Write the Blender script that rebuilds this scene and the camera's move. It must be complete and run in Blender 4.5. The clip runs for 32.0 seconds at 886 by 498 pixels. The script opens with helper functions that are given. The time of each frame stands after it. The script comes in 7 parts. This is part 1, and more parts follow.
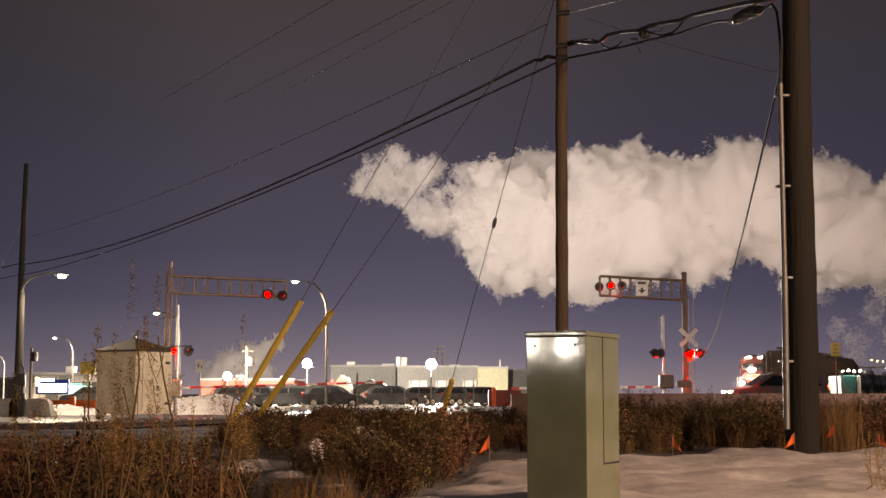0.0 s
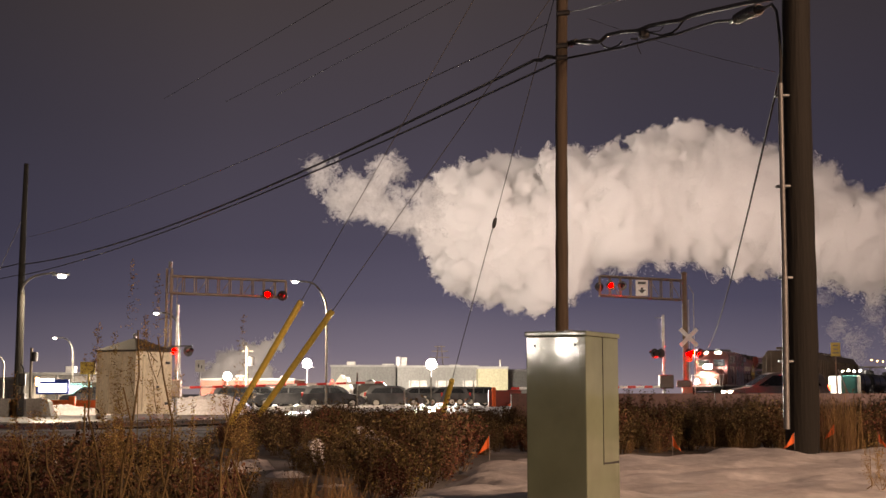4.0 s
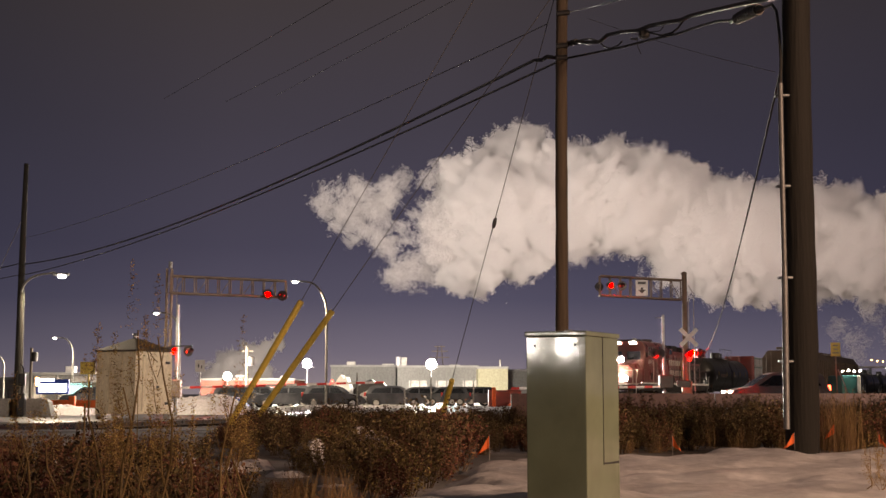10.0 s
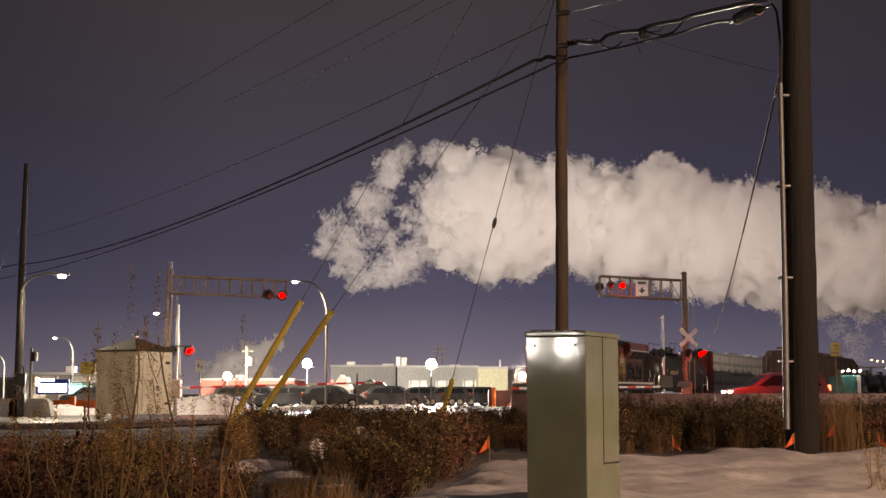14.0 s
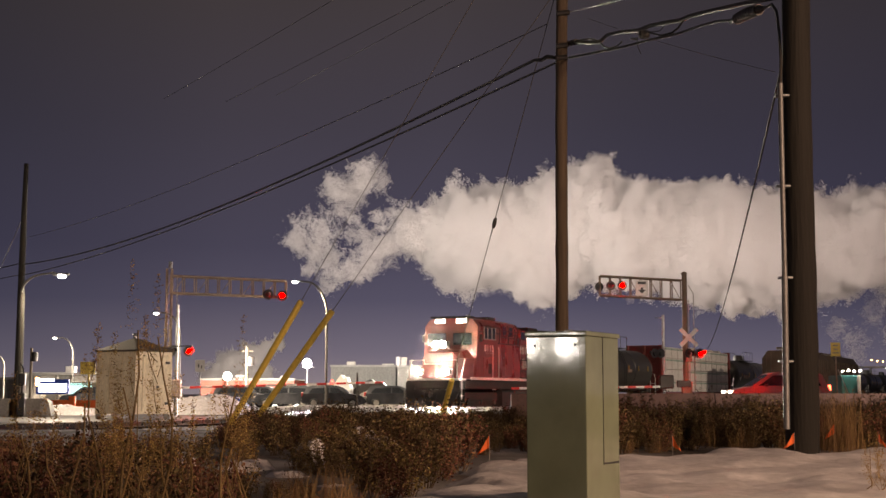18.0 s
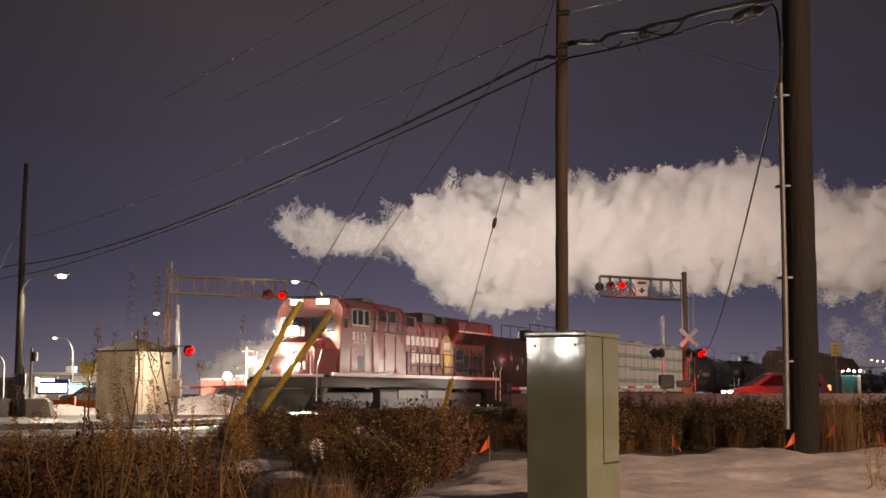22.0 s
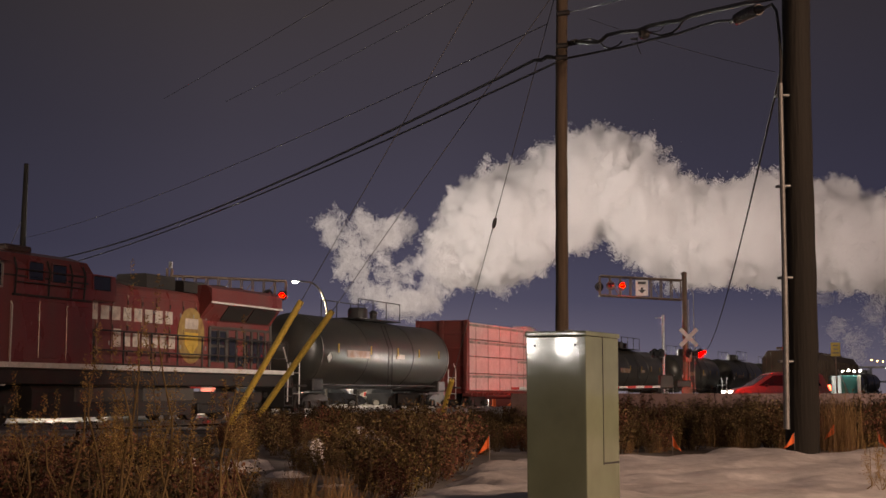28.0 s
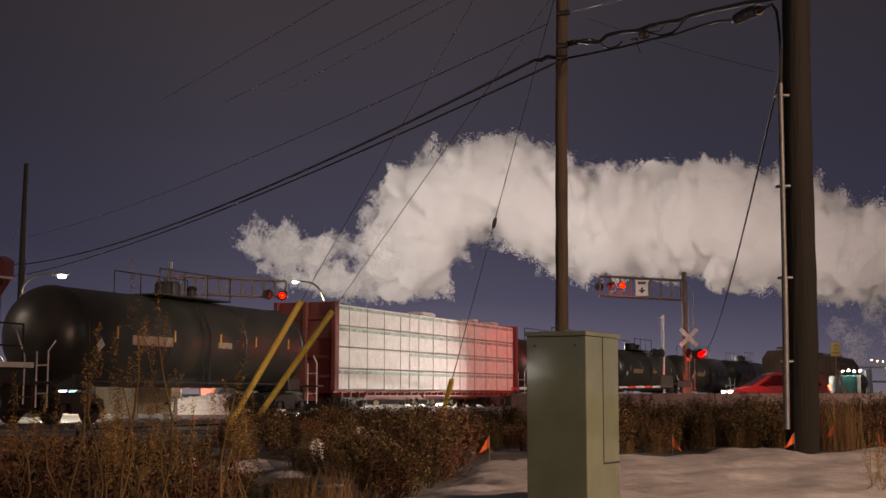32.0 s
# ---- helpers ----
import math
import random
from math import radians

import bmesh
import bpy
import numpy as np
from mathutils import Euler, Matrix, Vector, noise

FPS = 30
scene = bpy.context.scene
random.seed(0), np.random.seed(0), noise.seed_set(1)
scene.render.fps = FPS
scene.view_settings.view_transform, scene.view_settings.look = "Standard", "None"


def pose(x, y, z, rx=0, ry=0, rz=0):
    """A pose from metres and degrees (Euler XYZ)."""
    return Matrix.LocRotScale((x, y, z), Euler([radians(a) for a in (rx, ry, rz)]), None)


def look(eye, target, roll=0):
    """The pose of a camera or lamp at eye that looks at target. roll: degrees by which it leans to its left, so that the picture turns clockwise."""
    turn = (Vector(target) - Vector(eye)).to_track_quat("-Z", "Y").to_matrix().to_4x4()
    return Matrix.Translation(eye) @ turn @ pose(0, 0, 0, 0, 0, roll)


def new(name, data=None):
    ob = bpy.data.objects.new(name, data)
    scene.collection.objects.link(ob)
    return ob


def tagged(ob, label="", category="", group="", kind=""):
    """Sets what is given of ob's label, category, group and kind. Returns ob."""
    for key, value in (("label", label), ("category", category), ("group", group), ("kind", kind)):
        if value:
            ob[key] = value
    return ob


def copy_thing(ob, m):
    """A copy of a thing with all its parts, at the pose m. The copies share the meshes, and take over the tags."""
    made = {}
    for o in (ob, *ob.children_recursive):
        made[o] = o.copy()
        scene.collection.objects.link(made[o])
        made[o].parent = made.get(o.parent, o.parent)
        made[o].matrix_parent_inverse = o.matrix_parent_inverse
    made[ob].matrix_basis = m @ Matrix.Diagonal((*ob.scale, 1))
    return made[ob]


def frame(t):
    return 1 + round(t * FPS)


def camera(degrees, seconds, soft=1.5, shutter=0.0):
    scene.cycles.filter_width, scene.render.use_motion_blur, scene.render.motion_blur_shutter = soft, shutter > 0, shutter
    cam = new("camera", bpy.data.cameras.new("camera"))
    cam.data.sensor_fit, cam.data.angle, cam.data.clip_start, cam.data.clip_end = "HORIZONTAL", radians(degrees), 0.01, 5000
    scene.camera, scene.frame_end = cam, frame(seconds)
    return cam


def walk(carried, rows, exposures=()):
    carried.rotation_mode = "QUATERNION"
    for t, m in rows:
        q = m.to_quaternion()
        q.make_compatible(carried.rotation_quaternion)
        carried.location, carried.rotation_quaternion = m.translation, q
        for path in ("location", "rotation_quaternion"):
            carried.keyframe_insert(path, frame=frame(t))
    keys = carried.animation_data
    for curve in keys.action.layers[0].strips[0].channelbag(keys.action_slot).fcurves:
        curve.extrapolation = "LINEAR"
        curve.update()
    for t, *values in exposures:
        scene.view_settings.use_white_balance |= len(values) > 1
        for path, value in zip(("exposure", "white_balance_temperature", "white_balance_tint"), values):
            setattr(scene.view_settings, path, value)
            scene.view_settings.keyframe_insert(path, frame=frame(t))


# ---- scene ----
# Railway level crossing on a winter night; z = 0 is the top of the rails, the camera stands still.
cam = camera(36.92, 32.0, soft=1.5)
EYE = pose(0, 0, 0.88, 96.24, 0, 0)
# the picture dims a little once the headlamps have passed
walk(cam, [(0, EYE), (32.0, EYE)], [(0, 0.22, 7250, 12), (5, 0.2, 7150, 12), (10, 0.06, 6950, 11), (24, 0.06, 6900, 11), (28, -0.08, 6700, 10), (32, -0.14, 6650, 10)])

# ---- night sky: town glow near the horizon, dull brown-grey overhead ----
world = bpy.data.worlds.new("night_sky")
scene.world = world
world.use_nodes = True
wn, wl = world.node_tree.nodes, world.node_tree.links
wn.clear()
w_out, w_bg = wn.new("ShaderNodeOutputWorld"), wn.new("ShaderNodeBackground")
w_tc, w_sep, w_ramp = wn.new("ShaderNodeTexCoord"), wn.new("ShaderNodeSeparateXYZ"), wn.new("ShaderNodeValToRGB")
w_noise, w_mix = wn.new("ShaderNodeTexNoise"), wn.new("ShaderNodeMix")
w_noise.inputs["Scale"].default_value = 2.2
w_noise.inputs["Detail"].default_value = 3
wl.new(w_tc.outputs["Generated"], w_sep.inputs[0])
wl.new(w_tc.outputs["Generated"], w_noise.inputs["Vector"])
wl.new(w_sep.outputs["Z"], w_ramp.inputs[0])
cr = w_ramp.color_ramp
cr.elements[0].position, cr.elements[0].color = 0.0, (0.26, 0.215, 0.235, 1)
cr.elements[1].position, cr.elements[1].color = 1.0, (0.042, 0.035, 0.034, 1)
for p_, c_ in ((0.03, (0.155, 0.135, 0.178, 1)), (0.07, (0.083, 0.076, 0.117, 1)), (0.11, (0.061, 0.056, 0.089, 1)), (0.2, (0.05, 0.044, 0.061, 1)), (0.31, (0.047, 0.038, 0.039, 1))):
    e_ = cr.elements.new(p_)
    e_.color = c_
w_mix.data_type, w_mix.blend_type = "RGBA", "MULTIPLY"
w_mix.inputs[0].default_value = 0.25
wl.new(w_ramp.outputs[0], w_mix.inputs[6])
wl.new(w_noise.outputs[0], w_mix.inputs[7])
w_ramp2, w_mix2 = wn.new("ShaderNodeValToRGB"), wn.new("ShaderNodeMix")
w_shift = wn.new("ShaderNodeMath")
w_shift.operation, w_shift.inputs[1].default_value = "MULTIPLY_ADD", 0.5
w_shift.inputs[2].default_value = 0.5
wl.new(w_sep.outputs["X"], w_shift.inputs[0])
wl.new(w_shift.outputs[0], w_ramp2.inputs[0])
cr = w_ramp2.color_ramp
cr.elements[0].position, cr.elements[0].color = 0.34, (0.74, 0.77, 0.84, 1)
cr.elements[1].position, cr.elements[1].color = 0.68, (0.7, 0.72, 0.82, 1)
for p_, c_ in ((0.42, (1.12, 1.12, 1.14, 1)), (0.5, (1.22, 1.23, 1.28, 1)), (0.58, (0.92, 0.95, 1.05, 1))):
    e_ = cr.elements.new(p_)
    e_.color = c_
w_mix2.data_type, w_mix2.blend_type = "RGBA", "MULTIPLY"
w_mix2.inputs[0].default_value = 1.0
wl.new(w_mix.outputs[2], w_mix2.inputs[6])
wl.new(w_ramp2.outputs[0], w_mix2.inputs[7])
wl.new(w_mix2.outputs[2], w_bg.inputs[0])
w_bg.inputs[1].default_value = 1.0
wl.new(w_bg.outputs[0], w_out.inputs[0])


def lamp(name, kind, m, power, colour, size=0.3, size_y=None):
    d = bpy.data.lights.new(name, kind)
    d.energy, d.color = power, colour
    if kind == "AREA":
        d.size = size
        if size_y:
            d.shape, d.size_y = "RECTANGLE", size_y
    elif kind != "SUN":
        d.shadow_soft_size = size
    ob = new(name, d)
    ob.matrix_world = m
    return ob


# unseen warm fill lamps behind the camera, added to light brush, snow and cabinet
lamp("unseen_road_fill", "AREA", look((15, 2, 6), (1, 13, 0)), 1500, (1.0, 0.62, 0.43), 0.8)
near_lamp = lamp("unseen_road_fill", "SPOT", look((17, -8, 7), (2.5, 13, 0.3)), 10500, (1.0, 0.68, 0.46), 0.4)
near_lamp.data.spot_size, near_lamp.data.spot_blend = radians(46), 0.8
# unseen fill lamps added outside the view, for train, far ground and hopper cars
hooded = lamp("unseen_road_fill", "SPOT", look((23, 31, 9.5), (-3, 58, 1)), 26000, (1.0, 0.82, 0.68), 0.4)
hooded.data.spot_size, hooded.data.spot_blend = radians(66), 0.6
lamp("unseen_road_fill", "AREA", look((-27, 36, 9), (-14, 54, 0)), 600, (1.0, 0.8, 0.62), 0.8)
lamp("unseen_road_fill", "AREA", look((46, 84, 12), (30, 112, 2)), 5000, (1.0, 0.78, 0.6), 0.8)
# unseen fill added for the far steam behind the shop
lamp("unseen_steam_fill", "AREA", look((-90, 600, 10), (-105, 700, 18)), 50000, (1.0, 0.85, 0.75), 30)
# wide unseen fills before and under the steam, standing in for the plant's lights
lamp("unseen_steam_fill", "AREA", look((20, 300, 26), (15, 420, 58)), 118000, (1.0, 0.83, 0.75), 120)
lamp("unseen_steam_fill", "AREA", look((110, 300, 26), (100, 420, 54)), 70000, (1.0, 0.74, 0.65), 120)
lamp("unseen_steam_fill", "AREA", look((-60, 305, 26), (-30, 420, 54)), 100000, (1.0, 0.89, 0.84), 110)


# ---- materials ----
def mat(name, base, rough=0.7, metal=0.0, second=None, grain=30.0, blotch=1.2, amount=0.5, bump=0.15, spec=0.5, island=0.0, rnd=0.0,
        stretch=(1, 1, 1), glow=None, power=0.0, rvar=0.12):
    """A surface of two scales of variation: fine grain and broad blotches of a second colour, with a little relief."""
    m = bpy.data.materials.new(name)
    m.use_nodes = True
    n, l = m.node_tree.nodes, m.node_tree.links
    b = n["Principled BSDF"]
    second = second or tuple(c * 0.6 for c in base)
    tc, mp = n.new("ShaderNodeTexCoord"), n.new("ShaderNodeMapping")
    mp.inputs["Scale"].default_value = stretch
    l.new(tc.outputs["Object"], mp.inputs["Vector"])
    n1, n2 = n.new("ShaderNodeTexNoise"), n.new("ShaderNodeTexNoise")
    n1.inputs["Scale"].default_value, n1.inputs["Detail"].default_value = blotch, 6
    n2.inputs["Scale"].default_value, n2.inputs["Detail"].default_value = grain, 4
    l.new(mp.outputs[0], n1.inputs["Vector"])
    l.new(mp.outputs[0], n2.inputs["Vector"])
    ramp = n.new("ShaderNodeValToRGB")
    ramp.color_ramp.elements[0].position, ramp.color_ramp.elements[1].position = 0.38, 0.66
    l.new(n1.outputs[0], ramp.inputs[0])
    k = n.new("ShaderNodeMath")
    k.operation, k.inputs[1].default_value = "MULTIPLY", amount
    l.new(ramp.outputs[0], k.inputs[0])
    mx = n.new("ShaderNodeMix")
    mx.data_type = "RGBA"
    mx.inputs[6].default_value, mx.inputs[7].default_value = (*base, 1), (*second, 1)
    l.new(k.outputs[0], mx.inputs[0])
    hsv = n.new("ShaderNodeHueSaturation")
    l.new(mx.outputs[2], hsv.inputs["Color"])
    val = n.new("ShaderNodeMapRange")
    val.inputs["From Min"].default_value, val.inputs["From Max"].default_value = 0.25, 0.75
    val.inputs["To Min"].default_value, val.inputs["To Max"].default_value = 0.8, 1.2
    l.new(n2.outputs[0], val.inputs["Value"])
    out = val.outputs[0]
    for on, node, sock in ((island, "ShaderNodeNewGeometry", "Random Per Island"), (rnd, "ShaderNodeObjectInfo", "Random")):
        if on:
            g, r2, mu = n.new(node), n.new("ShaderNodeMapRange"), n.new("ShaderNodeMath")
            r2.inputs["To Min"].default_value, r2.inputs["To Max"].default_value = 1 - on, 1 + on
            l.new(g.outputs[sock], r2.inputs["Value"])
            mu.operation = "MULTIPLY"
            l.new(out, mu.inputs[0])
            l.new(r2.outputs[0], mu.inputs[1])
            out = mu.outputs[0]
            if node == "ShaderNodeNewGeometry":
                r3 = n.new("ShaderNodeMapRange")
                r3.inputs["To Min"].default_value, r3.inputs["To Max"].default_value = 0.5 - 0.06 * on, 0.5 + 0.05 * on
                l.new(g.outputs[sock], r3.inputs["Value"])
                l.new(r3.outputs[0], hsv.inputs["Hue"])
    l.new(out, hsv.inputs["Value"])
    l.new(hsv.outputs[0], b.inputs["Base Color"])
    rr = n.new("ShaderNodeMapRange")
    rr.inputs["To Min"].default_value, rr.inputs["To Max"].default_value = max(0.03, rough - rvar), min(1, rough + rvar)
    l.new(n1.outputs[0], rr.inputs["Value"])
    l.new(rr.outputs[0], b.inputs["Roughness"])
    b.inputs["Metallic"].default_value = metal
    b.inputs["Specular IOR Level"].default_value = spec
    if bump:
        bp = n.new("ShaderNodeBump")
        bp.inputs["Strength"].default_value, bp.inputs["Distance"].default_value = bump, 0.02
        l.new(n2.outputs[0], bp.inputs["Height"])
        l.new(bp.outputs[0], b.inputs["Normal"])
    if glow:
        b.inputs["Emission Color"].default_value = (*glow, 1)
        b.inputs["Emission Strength"].default_value = power
    return m


def light_mat(name, colour, power):
    m = bpy.data.materials.new(name)
    m.use_nodes = True
    b = m.node_tree.nodes["Principled BSDF"]
    b.inputs["Base Color"].default_value = (*[min(0.8, c) for c in colour], 1)
    b.inputs["Emission Color"].default_value = (*colour, 1)
    b.inputs["Emission Strength"].default_value = power
    return m


M_WOODPOLE = mat("weathered_pole_wood", (0.12, 0.088, 0.06), 0.85, second=(0.06, 0.043, 0.03), grain=26, blotch=3, bump=0.6, stretch=(1, 1, 0.06))
# much darker wood tone for the thick poles
M_POLEDARK = mat("near_black_pole_wood", (0.015, 0.0125, 0.009), 0.85, second=(0.009, 0.0075, 0.006), grain=26, blotch=3, bump=0.7, stretch=(1, 1, 0.06))
M_GALV = mat("galvanised_steel", (0.42, 0.43, 0.44), 0.45, 0.8, grain=60, blotch=4, bump=0.05)
M_ALU = mat("grey_painted_steel", (0.5, 0.48, 0.45), 0.5, 0.3, second=(0.3, 0.22, 0.17), blotch=2.5, bump=0.05)
M_BLACK = mat("black_rubber", (0.015, 0.015, 0.017), 0.6, grain=80, bump=0.1)
M_CABLE = mat("black_cable_sheath", (0.045, 0.042, 0.04), 0.4, grain=40, bump=0.1)
M_WIRE = mat("bare_steel_wire", (0.2, 0.19, 0.18), 0.5, 0.6, grain=60, bump=0.05)
M_GREENCAB = mat("grey_green_enamel", (0.19, 0.22, 0.15), 0.06, 0.0, second=(0.15, 0.18, 0.125), rvar=0.02, grain=4, blotch=2.0, amount=0.6, bump=0.045, spec=0.8)
M_SNOW = mat("trodden_snow", (0.7, 0.67, 0.68), 0.75, second=(0.46, 0.42, 0.41), grain=9, blotch=0.8, amount=0.6, bump=0.8)
M_ASPHALT = mat("wet_salted_asphalt", (0.07, 0.07, 0.072), 0.42, second=(0.22, 0.21, 0.21), grain=40, blotch=0.35, amount=0.8, bump=0.2)
M_BALLAST = mat("grey_ballast", (0.13, 0.115, 0.105), 0.9, second=(0.3, 0.29, 0.29), grain=8, blotch=1.0, bump=0.9)
M_RAIL = mat("worn_rail_steel", (0.4, 0.37, 0.35), 0.28, 0.9, second=(0.2, 0.12, 0.08), grain=50, blotch=3, bump=0.05)
M_TIE = mat("creosoted_timber", (0.05, 0.038, 0.03), 0.9, grain=20, bump=0.5, stretch=(1, 0.1, 1))
M_SHED = mat("cream_painted_sheet_steel", (0.78, 0.7, 0.52), 0.55, 0.0, second=(0.42, 0.27, 0.13), grain=18, blotch=1.6, stretch=(1, 1, 0.35), amount=0.42, bump=0.08)
M_SHEDROOF = mat("dull_sheet_roof", (0.07, 0.055, 0.038), 0.8, 0.0, second=(0.09, 0.065, 0.04), blotch=2, bump=0.1)
M_RUSTSTEEL = mat("rust_streaked_grey_paint", (0.42, 0.36, 0.31), 0.6, 0.3, second=(0.28, 0.13, 0.06), grain=30, blotch=2.2, amount=0.8, bump=0.1)
M_YELLOW = mat("yellow_plastic", (0.88, 0.66, 0.13), 0.45, second=(0.74, 0.54, 0.11), grain=30, blotch=2, bump=0.05)
M_ORANGE = mat("orange_vinyl", (0.85, 0.16, 0.03), 0.6, grain=30, blotch=4, amount=0.3, bump=0.05)
M_WHITE = mat("white_enamel", (0.75, 0.75, 0.73), 0.45, second=(0.5, 0.47, 0.43), blotch=3, bump=0.04)
M_REDPAINT = mat("red_reflective_tape", (0.6, 0.03, 0.025), 0.4, grain=40, bump=0.03)
M_DARK = mat("black_enamel", (0.02, 0.02, 0.022), 0.45, second=(0.04, 0.037, 0.035), grain=40, bump=0.06)
M_BLUE = mat("blue_plastic", (0.03, 0.07, 0.4), 0.5)
M_GREY = mat("grey_concrete", (0.36, 0.35, 0.33), 0.85, second=(0.24, 0.23, 0.22), grain=12, blotch=0.4, bump=0.3)
M_BARRIER = mat("red_brown_barrier", (0.075, 0.03, 0.023), 0.7, second=(0.05, 0.023, 0.018), grain=10, blotch=0.8, bump=0.3)
M_GLASS = mat("dark_window_glass", (0.02, 0.022, 0.026), 0.08, spec=0.8, amount=0.1, bump=0.0)
M_LAMPWHITE = light_mat("white_lamp_glow", (1.0, 0.95, 0.86), 60)
M_FLOOD = light_mat("floodlight_glow", (1.0, 0.97, 0.92), 400)
M_POSTGREY = mat("dull_grey_post_paint", (0.2, 0.19, 0.175), 0.7, grain=30, blotch=2, bump=0.05)
M_HEAD = light_mat("headlamp_glow", (1.0, 0.82, 0.64), 12000)
M_NUMBOARD = light_mat("number_board_glow", (1.0, 0.92, 0.82), 14)
M_REDLIT = light_mat("red_signal_glow", (1.0, 0.00002, 0.000008), 14000)
M_REDSOFT = light_mat("far_red_signal_glow", (1.0, 0.0006, 0.0003), 550)
M_SIGNLIT = light_mat("lit_sign_panel", (0.95, 0.97, 1.0), 3.0)
M_AMBER = light_mat("amber_lamp_glow", (1.0, 0.45, 0.12), 25)


# ---- mesh building ----
class Shape:
    """Collects vertices and faces of one part."""

    def __init__(self):
        self.v, self.f = [], []

    def add(self, verts, faces):
        o = len(self.v)
        self.v += [tuple(p) for p in verts]
        self.f += [tuple(i + o for i in q) for q in faces]
        return self

    def box(self, c, s, bevel=0.0, m=None):
        """A box of size s round c; bevel chamfers its twelve edges."""
        hx, hy, hz = s[0] / 2, s[1] / 2, s[2] / 2
        b = min(bevel, hx * 0.9, hy * 0.9, hz * 0.9)
        if b <= 0:
            vs = [(x * hx, y * hy, z * hz) for x in (-1, 1) for y in (-1, 1) for z in (-1, 1)]
            fs = [(0, 1, 3, 2), (4, 6, 7, 5), (0, 4, 5, 1), (2, 3, 7, 6), (0, 2, 6, 4), (1, 5, 7, 3)]
        else:
            vs, idx = [], {}
            for x in (-1, 1):
                for y in (-1, 1):
                    for z in (-1, 1):
                        for ax in range(3):
                            p = [x * hx, y * hy, z * hz]
                            for k, sg in enumerate((x, y, z)):
                                if k != ax:
                                    p[k] -= sg * b
                            idx[(x, y, z, ax)] = len(vs)
                            vs.append(p)
            fs = []
            for ax in range(3):
                o = [k for k in range(3) if k != ax]
                for sg in (-1, 1):
                    q = []
                    for a1, a2 in ((-1, -1), (1, -1), (1, 1), (-1, 1)):
                        k = [0, 0, 0]
                        k[ax], k[o[0]], k[o[1]] = sg, a1, a2
                        q.append(idx[(*k, ax)])
                    fs.append(q if (sg > 0) != (ax == 1) else q[::-1])
                for a1 in (-1, 1):
                    for a2 in (-1, 1):
                        q = []
                        for sg, fa in ((-1, o[0]), (1, o[0]), (1, o[1]), (-1, o[1])):
                            k = [0, 0, 0]
                            k[ax], k[o[0]], k[o[1]] = sg, a1, a2
                            q.append(idx[(*k, fa)])
                        fs.append(q)
            for x in (-1, 1):
                for y in (-1, 1):
                    for z in (-1, 1):
                        fs.append([idx[(x, y, z, a)] for a in range(3)])
        vs = [Vector(p) for p in vs]
        if m:
            vs = [m @ p for p in vs]
        return self.add([(p[0] + c[0], p[1] + c[1], p[2] + c[2]) for p in vs], fs)

    def tube(self, pts, r, n=8, cap=True):
        """A round bar along pts; r is one radius or one for each point."""
        pts = [Vector(p) for p in pts]
        rs = r if isinstance(r, (list, tuple)) else [r] * len(pts)
        vs, fs, side = [], [], None
        for i, p in enumerate(pts):
            d = (pts[min(i + 1, len(pts) - 1)] - pts[max(i - 1, 0)]).normalized()
            if side is None:
                side = d.orthogonal().normalized()
            side = (side - d * side.dot(d)).normalized()
            up = d.cross(side)
            for k in range(n):
                a = 2 * math.pi * k / n
                vs.append(p + (side * math.cos(a) + up * math.sin(a)) * rs[i])
        for i in range(len(pts) - 1):
            for k in range(n):
                k2 = (k + 1) % n
                fs.append((i * n + k, i * n + k2, (i + 1) * n + k2, (i + 1) * n + k))
        if cap:
            fs += [tuple(range(n))[::-1], tuple(range((len(pts) - 1) * n, len(pts) * n))]
        return self.add(vs, fs)

    def prism(self, outline, depth, m):
        """An outline in the local xz plane, given depth along local y (centred), placed by m."""
        n = len(outline)
        vs = [m @ Vector((p[0], s * depth / 2, p[1])) for s in (-1, 1) for p in outline]
        fs = [tuple(range(n)), tuple(range(n, 2 * n))[::-1]]
        fs += [(i, n + i, n + (i + 1) % n, (i + 1) % n) for i in range(n)]
        return self.add(vs, fs)

    def lathe(self, profile, n=24, m=None, cap=True):
        """(radius, height) pairs turned round the z axis, placed by m."""
        m = m or Matrix()
        vs, fs = [], []
        for r, z in profile:
            for k in range(n):
                a = 2 * math.pi * k / n
                vs.append(m @ Vector((r * math.cos(a), r * math.sin(a), z)))
        for i in range(len(profile) - 1):
            for k in range(n):
                k2 = (k + 1) % n
                fs.append((i * n + k, i * n + k2, (i + 1) * n + k2, (i + 1) * n + k))
        if cap:
            fs += [tuple(range(n))[::-1], tuple(range((len(profile) - 1) * n, len(profile) * n))]
        return self.add(vs, fs)

    def mesh(self, name, material, smooth=False):
        me = bpy.data.meshes.new(name)
        me.from_pydata(self.v, [], self.f)
        me.materials.append(material)
        if smooth:
            me.polygons.foreach_set("use_smooth", [True] * len(me.polygons))
            me.set_sharp_from_angle(angle=radians(40))
        bm = bmesh.new()
        bm.from_mesh(me)
        bmesh.ops.recalc_face_normals(bm, faces=bm.faces)
        bm.to_mesh(me)
        bm.free()
        return me


def part(name, shape, material, parent=None, label="", m=None, smooth=False, kind=""):
    """One mesh object under a thing or a part."""
    me = shape if isinstance(shape, bpy.types.Mesh) else shape.mesh(name, material, smooth)
    ob = new(name, me)
    if parent:
        ob.parent = parent
    if m:
        ob.matrix_basis = m
    return tagged(ob, label, kind=kind)


def thing(name, m, label, category, group="", kind=""):
    ob = new(name)
    ob.empty_display_size = 0.3
    ob.matrix_basis = m
    return tagged(ob, label, category, group, kind)


